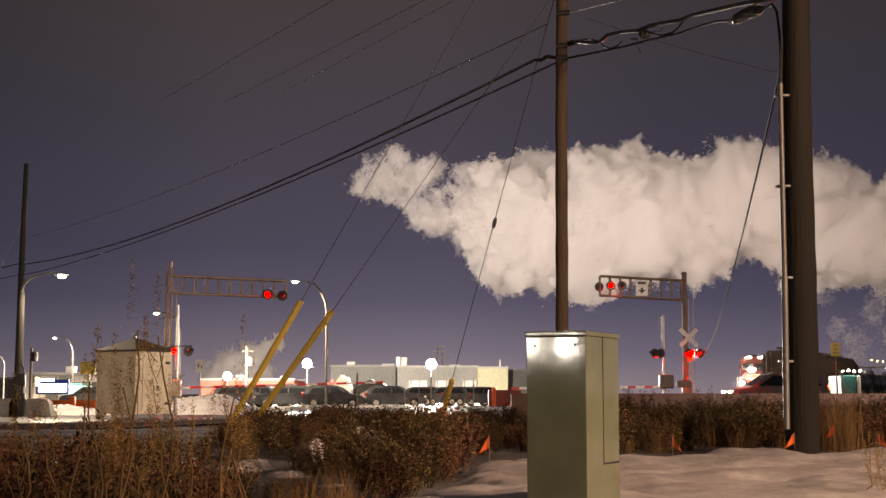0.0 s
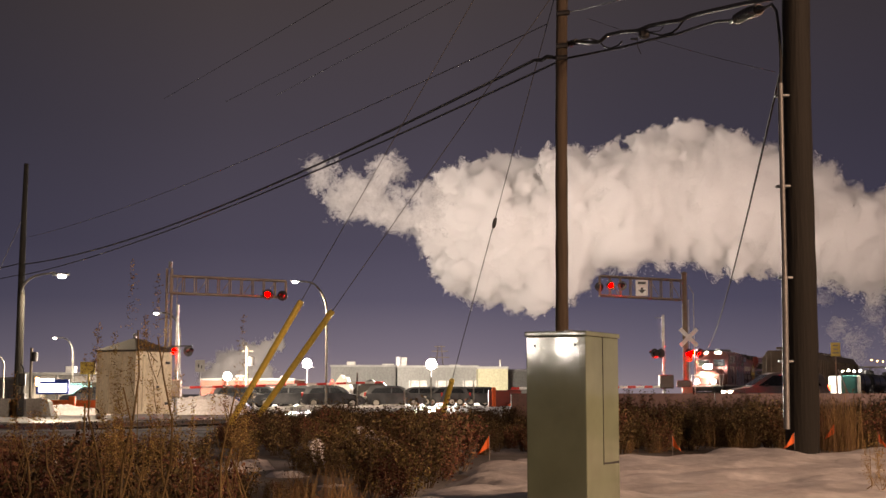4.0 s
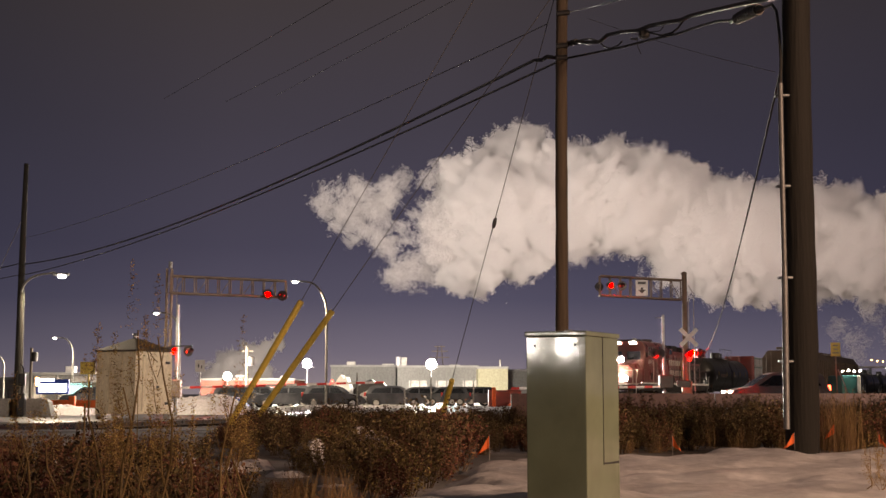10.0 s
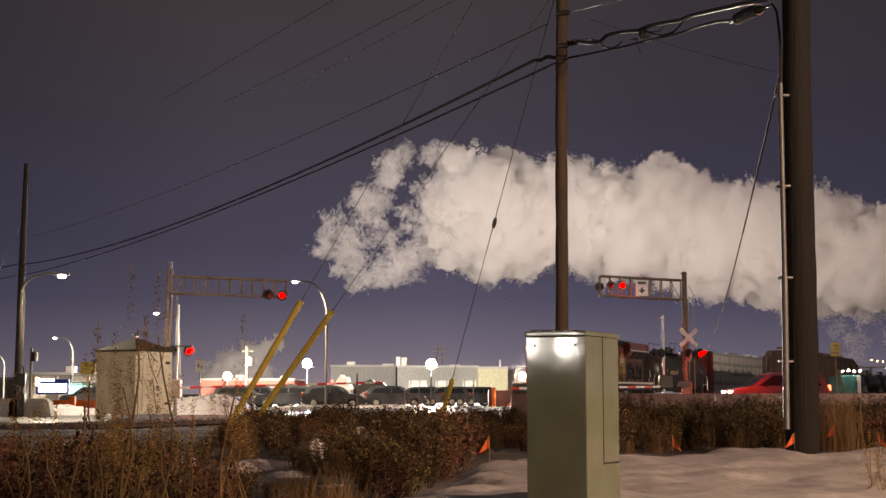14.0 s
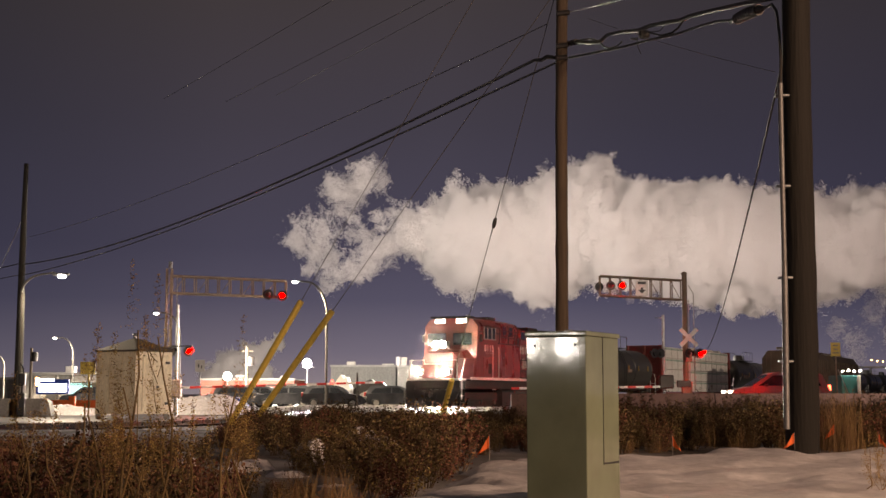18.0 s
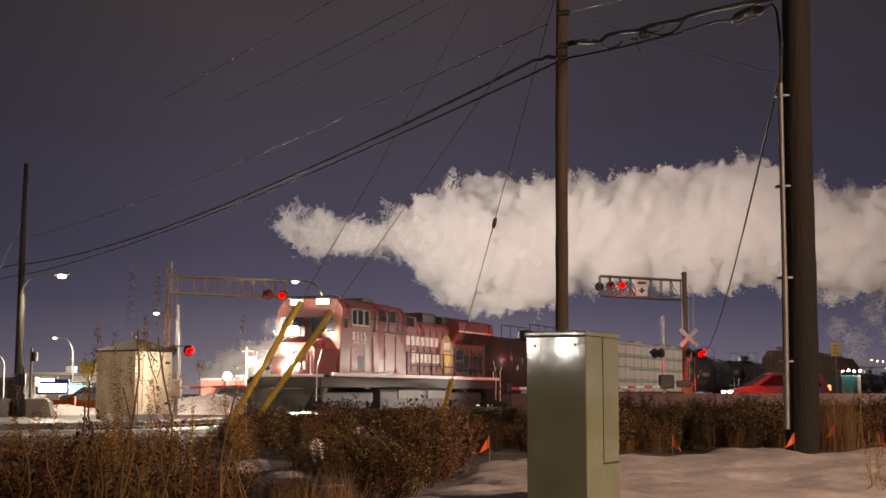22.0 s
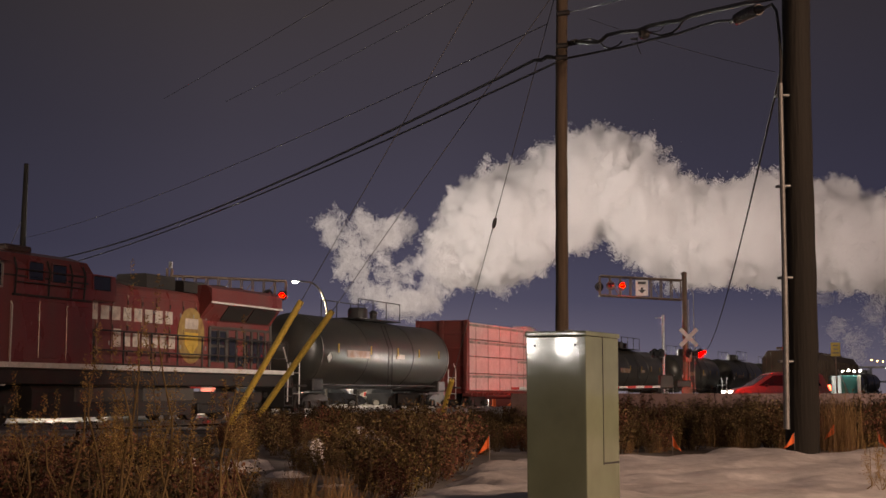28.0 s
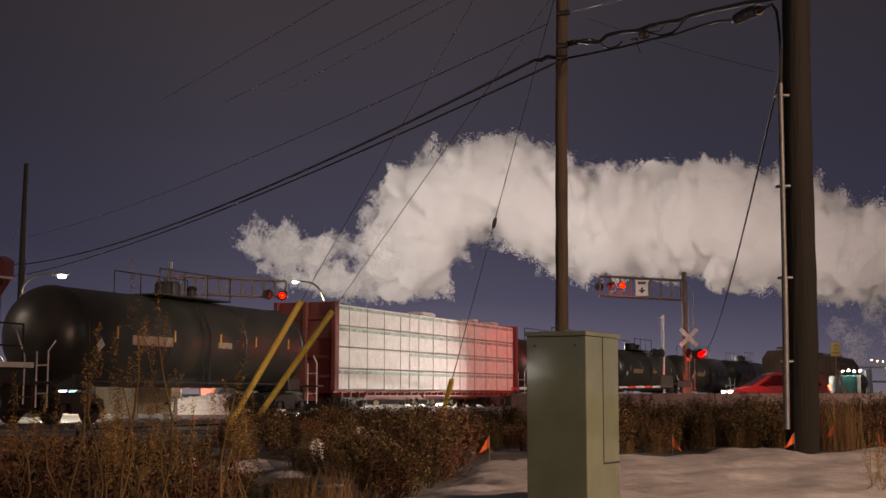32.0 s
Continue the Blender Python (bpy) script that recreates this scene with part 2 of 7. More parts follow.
def solid(name, shape, material, label, category="", group="", kind="", m=None, smooth=False):
    """A thing of one mesh."""
    return tagged(part(name, shape, material, None, "", m, smooth), label, category, group, kind)


BOX = lambda c, s, b=0.0: Shape().box(c, s, b)
TUBE = lambda pts, r, n=8: Shape().tube(pts, r, n)


# ---- ground: one sheet to the horizon ----
TAN, OFF = 0.4095, -28.17        # the railway: x = TAN * y + OFF, bending away from y = 70 to y = 100


def track_x(y):
    return TAN * y + OFF + 0.0011 * min(29.5, max(0.0, y - 70.5)) ** 2 + 0.0649 * max(0.0, y - 100.0)


_ys = np.arange(-60.0, 520.0, 0.5)
_xs = np.array([track_x(y) for y in _ys])
_ss = np.concatenate([[0], np.cumsum(np.hypot(np.diff(_xs), np.diff(_ys)))])


def on_track(s):
    y = float(np.interp(s, _ss, _ys))
    return Vector((track_x(y), y, 0))


def station(y):
    return float(np.interp(y, _ys, _ss))


def ground_z(x, y):
    d = abs(x - track_x(y)) / 1.08
    near = 0.2 + 0.05 * noise.noise((x * 0.35, y * 0.35, 0.0)) + 0.02 * noise.noise((x * 1.7, y * 1.7, 3.0))
    far = -0.12 + 0.04 * noise.noise((x * 0.1, y * 0.1, 5.0))
    k = min(1.0, max(0.0, (y - 24) / 14))
    k = k * k * (3 - 2 * k)
    z = near * (1 - k) + far * k
    bed = min(1.0, max(0.0, (5.0 - d) / 2.5))
    return z * (1 - bed) - 0.24 * bed


def sheet(name, xs, ys, fz, material, label, smooth=True, keep=None):
    s = Shape()
    vs = [(x, y, fz(x, y)) for y in ys for x in xs]
    n = len(xs)
    fs = []
    for j in range(len(ys) - 1):
        for i in range(n - 1):
            if keep is None or keep((xs[i] + xs[i + 1]) / 2, (ys[j] + ys[j + 1]) / 2):
                fs.append((j * n + i, j * n + i + 1, (j + 1) * n + i + 1, (j + 1) * n + i))
    s.add(vs, fs)
    me = bpy.data.meshes.new(name)
    me.from_pydata(s.v, [], s.f)
    me.materials.append(material)
    me.polygons.foreach_set("use_smooth", [True] * len(me.polygons))
    return tagged(new(name, me), label, kind="structure")


def steps(edges):
    out = []
    for a, b, n in edges:
        out += list(np.linspace(a, b, n, endpoint=False))
    return out + [edges[-1][1]]


M_GROUND = mat("frozen_ground_with_snow", (0.07, 0.055, 0.045), 0.9, second=(0.5, 0.5, 0.52), grain=12, blotch=0.5, amount=0.55, bump=0.5)
sheet("ground", steps([(-2500, -120, 10), (-120, -30, 40), (-30, 30, 130), (30, 120, 40), (120, 2500, 10)]),
      steps([(-400, -10, 20), (-10, 40, 110), (40, 130, 60), (130, 600, 30), (600, 4000, 8)]), ground_z, M_GROUND,
      "frozen ground with thin patchy snow")


def snow_edge(x):
    return 13.7 + 2.0 * min(1.0, max(0.0, (x - 1.7) / 1.3)) + 0.25 * math.sin(x * 2.3) + 0.9 * noise.noise((x * 0.9, 2.0, 0.0))


def snow_z(x, y):
    lip = min(1.0, max(0.0, (snow_edge(x) - y) / 1.0)) * min(1.0, max(0.0, (x - (0.3 - 0.18 * (12 - y) + 0.5 * noise.noise((y * 0.9, 7.0, 1.0)))) / 0.3))
    return ground_z(x, y) - 0.05 + 0.12 * lip + 0.05 * noise.noise((x * 1.1, y * 1.1, 9.0)) * lip + 0.03 * noise.noise((x * 3.1, y * 3.1, 1.0)) + 0.014 * noise.noise((x * 9, y * 9, 4.0))


sheet("snow_path", list(np.linspace(-2.2, 14, 230)), list(np.linspace(4, 17, 190)), snow_z, M_SNOW, "trodden pinkish-lit snow beside the brush")


# ---- railway ----
def rail_track(name, fx, y0, y1, label):
    base = thing(name, Matrix(), label, "railway track", kind="structure")
    pts = []
    y = y0
    while y <= y1:
        pts.append(Vector((fx(y), y, 0)))
        y += 2.0
    tang = [(pts[min(i + 1, len(pts) - 1)] - pts[max(i - 1, 0)]).normalized() for i in range(len(pts))]
    side = [Vector((t.y, -t.x, 0)) for t in tang]
    bed = Shape()
    rows = []
    for p, q in zip(pts, side):
        rows.append([p + q * w + Vector((0, 0, z)) for w, z in ((-3.2, -0.5), (-1.9, -0.2), (1.9, -0.2), (3.2, -0.5))])
    bed.add([v for r in rows for v in r], [(i * 4 + k, i * 4 + k + 1, i * 4 + k + 5, i * 4 + k + 4) for i in range(len(rows) - 1) for k in range(3)])
    part("ballast", bed, M_BALLAST, base)
    for sgn in (-1, 1):
        r = Shape()
        prof = [(-0.035, 0), (0.035, 0), (0.035, -0.035), (0.012, -0.05), (0.012, -0.13), (0.07, -0.15), (-0.07, -0.15), (-0.012, -0.13), (-0.012, -0.05), (-0.035, -0.035)]
        n = len(prof)
        vs = [p + q * (sgn * 0.7525 + a) + Vector((0, 0, b)) for p, q in zip(pts, side) for a, b in prof]
        r.add(vs, [(i * n + k, i * n + (k + 1) % n, (i + 1) * n + (k + 1) % n, (i + 1) * n + k) for i in range(len(pts) - 1) for k in range(n)])
        part("rail", r, M_RAIL, base)
    return base


main_track = rail_track("rail_track", track_x, -40, 330, "main railway track on snowy ballast")
tie_mesh = BOX((0, 0, -0.235), (2.6, 0.22, 0.16), 0.015).mesh("sleeper", M_TIE)
for i in range(150):
    y = 20 + i * 0.6
    d = Vector((track_x(y + 0.5) - track_x(y - 0.5), 1, 0))
    part("sleeper", tie_mesh, M_TIE, main_track, m=Matrix.Translation((track_x(y), y, 0)) @ pose(0, 0, 0, 0, 0, -math.degrees(math.atan2(d.x, d.y))))

# ---- train ----
# grey blotches put the headlamps' haze into the red
M_LOCORED = mat("hazed_red_locomotive_paint", (0.21, 0.05, 0.045), 0.3, second=(0.17, 0.11, 0.1), grain=40, blotch=1.1, stretch=(1, 1, 0.45), amount=0.55, bump=0.06)
M_LOCODARK = mat("sooty_black_paint", (0.03, 0.028, 0.027), 0.6, second=(0.06, 0.05, 0.045), blotch=1.5, bump=0.1)
M_STRIPE = mat("white_reflective_stripe", (0.8, 0.78, 0.74), 0.5, second=(0.5, 0.45, 0.4), blotch=4, amount=0.4, bump=0.05)
M_LETTER = mat("faded_off_white_lettering", (0.72, 0.66, 0.58), 0.5, second=(0.3, 0.2, 0.17), blotch=4, bump=0.03)
M_GOLD = mat("yellow_emblem_paint", (0.7, 0.48, 0.08), 0.5, second=(0.5, 0.33, 0.08), blotch=5, bump=0.03)
M_TANK = mat("grimy_black_tank_paint", (0.035, 0.035, 0.032), 0.38, second=(0.07, 0.062, 0.05), grain=25, blotch=0.8, amount=0.8, bump=0.04)
M_WRAP = mat("white_lumber_wrap", (0.78, 0.77, 0.75), 0.5, second=(0.62, 0.6, 0.58), grain=14, blotch=2.5, amount=0.6, bump=0.5)
M_WRAPGREEN = mat("green_printed_band", (0.16, 0.3, 0.25), 0.55, second=(0.55, 0.6, 0.58), blotch=3, amount=0.9, bump=0.2)
M_BULKHEAD = mat("brown_red_freight_paint", (0.2, 0.035, 0.028), 0.55, second=(0.11, 0.04, 0.03), blotch=1.5, bump=0.1)
M_WHEEL = mat("greasy_wheel_steel", (0.06, 0.05, 0.045), 0.55, 0.5, grain=30, bump=0.1)
M_EMBLEM = mat("faded_brown_emblem_paint", (0.42, 0.3, 0.1), 0.5, second=(0.16, 0.07, 0.05), blotch=4, bump=0.03)
M_RADIATOR = mat("sooty_radiator_paint", (0.09, 0.06, 0.052), 0.5, second=(0.05, 0.035, 0.03), blotch=1.5, bump=0.08)
# nearly clear flake surface that builds the headlamps' glare as geometry
M_GLARE = bpy.data.materials.new("lamp_glare_veil")
M_GLARE.use_nodes = True
mn, ml = M_GLARE.node_tree.nodes, M_GLARE.node_tree.links
mn.clear()
m_out, m_half, m_thin = mn.new("ShaderNodeOutputMaterial"), mn.new("ShaderNodeMixShader"), mn.new("ShaderNodeMixShader")
m_dif, m_trl, m_tr = mn.new("ShaderNodeBsdfDiffuse"), mn.new("ShaderNodeBsdfTranslucent"), mn.new("ShaderNodeBsdfTransparent")
m_half.inputs[0].default_value, m_thin.inputs[0].default_value = 0.5, 0.011
ml.new(m_dif.outputs[0], m_half.inputs[1])
ml.new(m_trl.outputs[0], m_half.inputs[2])
ml.new(m_tr.outputs[0], m_thin.inputs[1])
ml.new(m_half.outputs[0], m_thin.inputs[2])
ml.new(m_thin.outputs[0], m_out.inputs[0])
M_TANKGREY = mat("pale_grey_tank_paint", (0.085, 0.08, 0.073), 0.55, second=(0.1, 0.09, 0.08), blotch=1.5, bump=0.06)
WHEELSETS = []


def wheelset(truck, x):
    ax = part("axle", TUBE([(0, -1.0, 0), (0, 1.0, 0)], 0.09, 10), M_WHEEL, truck, m=pose(x, 0, 0.46))
    for sg in (-1, 1):
        part("wheel", Shape().lathe([(0.0, -0.07), (0.16, -0.07), (0.18, -0.03), (0.38, -0.03), (0.4, -0.06), (0.46, -0.06), (0.46, 0.05), (0.49, 0.06), (0.49, 0.08),
                                     (0.18, 0.03), (0.0, 0.03)], 24, pose(0, sg * 0.76, 0, 90 * sg)), M_WHEEL, ax, smooth=True)
    WHEELSETS.append(ax)


def truck(car, x, axles, name="truck"):
    half = (axles - 1) * 0.95 if axles == 3 else 0.89
    t = part(name, Shape().box((0, 0, 0.7), (0.5, 1.8, 0.3), 0.04).box((0, 0, 0.62), (2 * half + 0.5, 1.2, 0.62), 0.06), M_LOCODARK, car, m=pose(x, 0, 0))
    for sg in (-1, 1):
        y = sg * 1.0
        s = Shape()
        s.prism([(-half - 0.3, 0.42), (-half - 0.1, 0.62), (-half * 0.5, 0.6), (-0.35, 0.3), (0.35, 0.3), (half * 0.5, 0.6), (half + 0.1, 0.62), (half + 0.3, 0.42),
                 (half + 0.2, 0.72), (0.6, 0.86), (-0.6, 0.86), (-half - 0.2, 0.72)], 0.16, Matrix.Translation((0, y, 0)))
        for k in range(axles):
            s.box((-half + k * 2 * half / (axles - 1), y + sg * 0.1, 0.46), (0.26, 0.16, 0.26), 0.03)
        for k in (-0.25, 0, 0.25):
            s.lathe([(0.08, 0.32), (0.08, 0.6)], 8, pose(k, y, 0))
        if axles == 3:
            s.box((0, y, 0.74), (2 * half + 1.0, 0.22, 0.46), 0.05).box((0, y, 0.4), (2 * half - 0.2, 0.14, 0.36), 0.05)
        part("side_frame", s, M_LOCODARK, t)
    for k in range(axles):
        wheelset(t, -half + k * 2 * half / (axles - 1))
    return t


def coupler(car, x):
    sg = 1 if x > 0 else -1
    part("coupler", Shape().box((x - sg * 0.25, 0, 0.85), (0.5, 0.16, 0.2), 0.02).box((x, 0.02, 0.85), (0.26, 0.3, 0.3), 0.06), M_WHEEL, car)
    part("air_hose", TUBE([(x - sg * 0.3, 0.35, 0.8), (x - sg * 0.1, 0.38, 0.5), (x + sg * 0.1, 0.3, 0.42)], 0.03, 6), M_BLACK, car)


def hood(x0, x1, w, z0, z1, r):
    """A long body with rounded upper edges along x."""
    prof = [(-w / 2, z0), (-w / 2, z1 - r)] + [(-w / 2 + r - r * math.cos(a), z1 - r + r * math.sin(a)) for a in (0.5, 1.0, 1.57)]
    prof = prof + [(-p[0], p[1]) for p in prof[::-1]]
    return Shape().prism(prof, x1 - x0, Matrix.Translation(((x0 + x1) / 2, 0, 0)) @ pose(0, 0, 0, 0, 0, 90))


def lettering(body, size, depth):
    """Raised characters in the built-in font, as a mesh."""
    cu = bpy.data.curves.new("characters", "FONT")
    cu.body, cu.size, cu.extrude, cu.offset, cu.space_character = body, size, depth, 0.006, 1.15
    ob = bpy.data.objects.new("characters", cu)
    me = bpy.data.meshes.new_from_object(ob)
    bpy.data.objects.remove(ob)
    me.materials.clear()
    me.materials.append(M_STRIPE)
    return me


def glare_flakes(seed, at):
    """Flakes that imitate the glare of a lamp that looks along x: thin, fewer outwards."""
    r = np.random.RandomState(seed)
    s = Shape()
    for k in range(800):
        c = Vector(at) + Vector((0.15 + abs(r.normal()) * 0.5, r.normal() * 0.45, r.normal() * 0.45))
        a = Vector(r.normal(size=3)).normalized() * 0.06
        b = a.cross(Vector(r.normal(size=3))).normalized() * 0.06
        s.add([c + a, c + b, c - a, c - b], [(0, 1, 2, 3)])
    me = bpy.data.meshes.new("glare_flakes")
    me.from_pydata(s.v, [], s.f)
    me.materials.append(M_GLARE)
    return me


def locomotive():
    c = thing("locomotive", Matrix(), "red diesel freight locomotive with lit headlamps, hauling freight cars", "locomotive")
    part("underframe", BOX((-0.47, 0, 1.36), (21.3, 2.9, 0.42), 0.03), M_LOCODARK, c)
    for sg in (-1, 1):
        part("side_stripe", BOX((-1.2, sg * 1.5, 1.68), (19.8, 0.1, 0.15), 0.01), M_STRIPE, c, "white stripe along the walkway edge")
        part("walkway", BOX((-1.2, sg * 1.22, 1.6), (19.8, 0.52, 0.05)), M_LOCODARK, c)
    part("fuel_tank", hood(-4.5, 3.6, 2.6, 0.2, 1.14, 0.2), M_LOCODARK, c)
    for sg in (-1, 1):
        # paler strips put the light on the upper tank side into colour
        for x in (-3.1, 0.3):
            part("tank_panel", BOX((x, sg * 1.31, 0.86), (2.9, 0.06, 0.42), 0.02), M_TANKGREY, c, "paler grey strip for the lit fuel tank side")
        part("jack_pad", BOX((5.0, sg * 1.35, 1.2), (0.4, 0.12, 0.2), 0.03), M_STRIPE, c, "white jacking pad")
    # nose and cab
    nose = Shape()
    pr = [(-1.35, 1.66), (-1.35, 2.75), (-0.95, 3.2), (0.95, 3.2), (1.35, 2.75), (1.35, 1.66)]
    fr = [(-1.0, 1.66), (-1.0, 2.7), (-0.7, 2.98), (0.7, 2.98), (1.0, 2.7), (1.0, 1.66)]
    nose.add([(7.9, y, z) for y, z in pr] + [(9.25, y, z) for y, z in fr], [(i, i + 1, i + 7, i + 6) for i in range(5)] + [(0, 6, 11, 5), tuple(range(6, 12))])
    part("nose", nose, M_LOCORED, c)
    part("nose_door", BOX((9.27, 0.45, 2.3), (0.05, 0.55, 1.15), 0.02), M_LOCORED, c)
    cab = Shape()
    prof = [(-1.5, 1.66), (-1.5, 4.42), (-1.25, 4.76), (-0.6, 4.94), (0.6, 4.94), (1.25, 4.76), (1.5, 4.42), (1.5, 1.66)]
    n = len(prof)
    cab.add([(1.25, y, z) for y, z in prof] + [(7.75 + (0.25 if z < 4 else 0.0), y, z) for y, z in prof],
            [(i, (i + 1) % n, n + (i + 1) % n, n + i) for i in range(n)] + [tuple(range(n))[::-1], tuple(range(n, 2 * n))])
    cb = part("cab", cab, M_LOCORED, c)
    part("roof_visor", BOX((7.6, 0, 4.9), (0.6, 2.3, 0.1), 0.03), M_LOCODARK, c)
    for y in (-0.72, 0.72):
        part("windshield", BOX((8.0, y, 3.75), (0.05, 1.05, 0.62), 0.02), M_GLASS, c)
        nb = part("number_board", BOX((7.74, y * 0.85, 4.7), (0.14, 0.62, 0.26), 0.02), M_DARK, c)
        part("lit_panel", BOX((7.82, y * 0.85, 4.7), (0.03, 0.55, 0.2)), M_NUMBOARD, nb, "white glowing panel")
    for sg in (-1, 1):
        for x, w in ((6.68, 0.42), (6.12, 0.5), (5.5, 0.44)):
            wf = part("side_window", BOX((x, sg * 1.51, 4.09), (w, 0.05, 0.62), 0.02), M_GLASS, c)
            part("window_frame", Shape().box((x, sg * 1.53, 4.42), (w + 0.1, 0.06, 0.04)).box((x, sg * 1.53, 3.77), (w + 0.1, 0.06, 0.05))
                 .box((x - w / 2 - 0.03, sg * 1.53, 4.09), (0.045, 0.06, 0.66)).box((x + w / 2 + 0.03, sg * 1.53, 4.09), (0.045, 0.06, 0.66)), M_ALU, wf)
        part("window_awning", BOX((6.1, sg * 1.66, 4.47), (1.7, 0.34, 0.04), 0.01), M_LOCORED, c)
        # high equipment cabinet behind the cab, with dark hatches and a rail before them
        part("equipment_cabinet", BOX((0.68, sg * 1.24, 4.05), (1.16, 0.5, 0.78), 0.03), M_LOCORED, c)
        for x, w, z, h in ((3.86, 0.62, 4.3, 0.5), (2.84, 0.62, 4.3, 0.5), (0.86, 0.84, 4.18, 0.42)):
            hp = part("hatch", BOX((x, sg * 1.505, z), (w, 0.05, h), 0.02), M_GLASS, c, "dark hatch opening")
            part("hatch_frame", Shape().box((x, sg * 1.52, z + h / 2 + 0.02), (w + 0.08, 0.05, 0.04)).box((x - w / 2 - 0.02, sg * 1.52, z), (0.04, 0.05, h)).box((x + w / 2 + 0.02, sg * 1.52, z), (0.04, 0.05, h)), M_LOCORED, hp)
        for x in (4.75, 3.35, 2.35, 1.75):
            part("rail_post", TUBE([(x, sg * 1.56, 3.62), (x, sg * 1.6, 4.3), (x, sg * 1.5, 4.62)], 0.028, 6), M_LOCODARK, c)
        for z in (3.95, 4.3):
            part("side_rail", TUBE([(4.8, sg * 1.6, z), (1.7, sg * 1.6, z)], 0.02, 6), M_LOCODARK, c)
        part("ledge", BOX((3.1, sg * 1.54, 3.6), (3.4, 0.1, 0.06), 0.01), M_LOCODARK, c)
        part("small_hatch", BOX((6.08, sg * 1.51, 2.22), (0.5, 0.05, 0.56), 0.02), M_LOCODARK, c, "black hatch in the cab side")
        part("door_panel", Shape().box((6.1, sg * 1.505, 2.32), (1.75, 0.04, 1.0), 0.012), M_LOCORED, c)
        for k, ch in enumerate("8113"):
            part("digit", lettering(ch, 0.5, 0.012), M_STRIPE, c, "off-white painted digit of the road number", m=pose(6.82 - 0.36 * k if sg > 0 else 5.45 + 0.36 * k, sg * 1.505, 3.13, 90, 0, 180 if sg > 0 else 0))
        for x, w in ((6.45, 0.5), (5.75, 0.4)):
            part("number_underline", BOX((x, sg * 1.505, 3.04), (w, 0.02, 0.025)), M_LETTER, c)
        for k, x in enumerate((4.3, 3.1, 1.9)):
            part("side_panel", BOX((x, sg * 1.51, 2.62 + 0.06 * (k % 2)), (1.12, 0.035, 1.6), 0.015), M_LOCORED, c)
    # long hood, dynamic brake, exhaust, radiator
    part("hood", hood(-10.25, 1.3, 2.0, 1.66, 4.35, 0.3), M_LOCORED, c)
    part("hood_roof", hood(-5.3, -4.4, 1.9, 4.33, 4.72, 0.12), M_LOCODARK, c)
    part("exhaust_housing", hood(-4.4, -2.75, 1.2, 4.33, 4.84, 0.08), M_LOCODARK, c)
    part("horn", Shape().tube([(0.6, 0.3, 4.4), (0.6, 0.3, 4.75)], 0.04).lathe([(0.05, 0), (0.07, 0.35), (0.16, 0.5)], 12, pose(0.5, 0.35, 4.75, 0, 90))
         .lathe([(0.05, 0), (0.07, 0.3), (0.15, 0.45)], 12, pose(0.5, 0.05, 4.75, 0, 90)), M_DARK, c, smooth=True)
    for k in range(3):
        fan = part("roof_fan", Shape().lathe([(0.62, 0.0), (0.62, 0.16), (0.56, 0.2), (0.5, 0.2), (0.5, 0.1), (0.0, 0.1)], 20, pose(-6.2 - 1.3 * k, 0, 4.58)), M_LOCODARK, c)
        part("fan_guard", Shape().box((0, 0, 0), (1.1, 0.04, 0.03), 0, pose(-6.2 - 1.3 * k, 0, 4.78)).box((-6.2 - 1.3 * k, 0, 4.78), (0.04, 1.1, 0.03)), M_LOCODARK, fan)
    part("brake_grid_hatch", BOX((-1.2, 0, 4.4), (1.6, 1.3, 0.2), 0.05), M_LOCODARK, c)
    part("antenna_dome", Shape().lathe([(0.22, 0.0), (0.22, 0.12), (0.12, 0.2), (0.0, 0.22)], 14, pose(5.4, 0, 4.93)), M_STRIPE, c, smooth=True)
    part("cab_vent", BOX((3.6, 0.2, 5.0), (1.1, 1.0, 0.2), 0.05), M_RADIATOR, c)
    wing = Shape()
    wing.prism([(-1.02, 3.42), (-1.48, 4.02), (-1.53, 4.04), (-1.53, 4.5), (-1.3, 4.62), (1.3, 4.62), (1.53, 4.5), (1.53, 4.04), (1.48, 4.02), (1.02, 3.42)], 4.9, Matrix.Translation((-7.7, 0, 0)) @ pose(0, 0, 0, 0, 0, 90))
    part("radiator_wing", wing, M_LOCORED, c, "overhanging radiator section")
    for sg in (-1, 1):
        part("wing_lip", BOX((-7.7, sg * 1.545, 4.02), (4.95, 0.05, 0.07), 0.01), M_STRIPE, c, "pale lip of the overhang")
        for x in (-7.3, -9.05):
            part("radiator_screen", Shape().box((0, 0, 0), (1.62, 0.06, 0.6), 0.01, pose(0, 0, 0, -38 * sg)), M_LOCODARK, c, m=pose(x, sg * 1.275, 3.71))
        # doors and openings of the rear hood
        for x in (-6.2, -6.78):
            for z in (2.27, 2.84):
                op = part("opening", BOX((x, sg * 1.01, z), (0.44, 0.05, 0.48), 0.01), M_GLASS, c, "dark square opening")
                part("opening_frame", Shape().box((x, sg * 1.03, z + 0.26), (0.52, 0.05, 0.04)).box((x, sg * 1.03, z - 0.26), (0.52, 0.05, 0.04)).box((x - 0.24, sg * 1.03, z), (0.04, 0.05, 0.48)).box((x + 0.24, sg * 1.03, z), (0.04, 0.05, 0.48)), M_TANKGREY, op)
        for x, w, z, h in ((-7.45, 0.4, 2.45, 0.9), (-8.05, 0.3, 2.05, 0.35), (-8.55, 0.22, 2.5, 1.0), (-9.05, 0.24, 2.45, 0.9), (-9.5, 0.26, 2.5, 1.05)):
            part("slot", BOX((x, sg * 1.01, z), (w, 0.06, h), 0.01), M_GLASS, c, "dark tall slot")
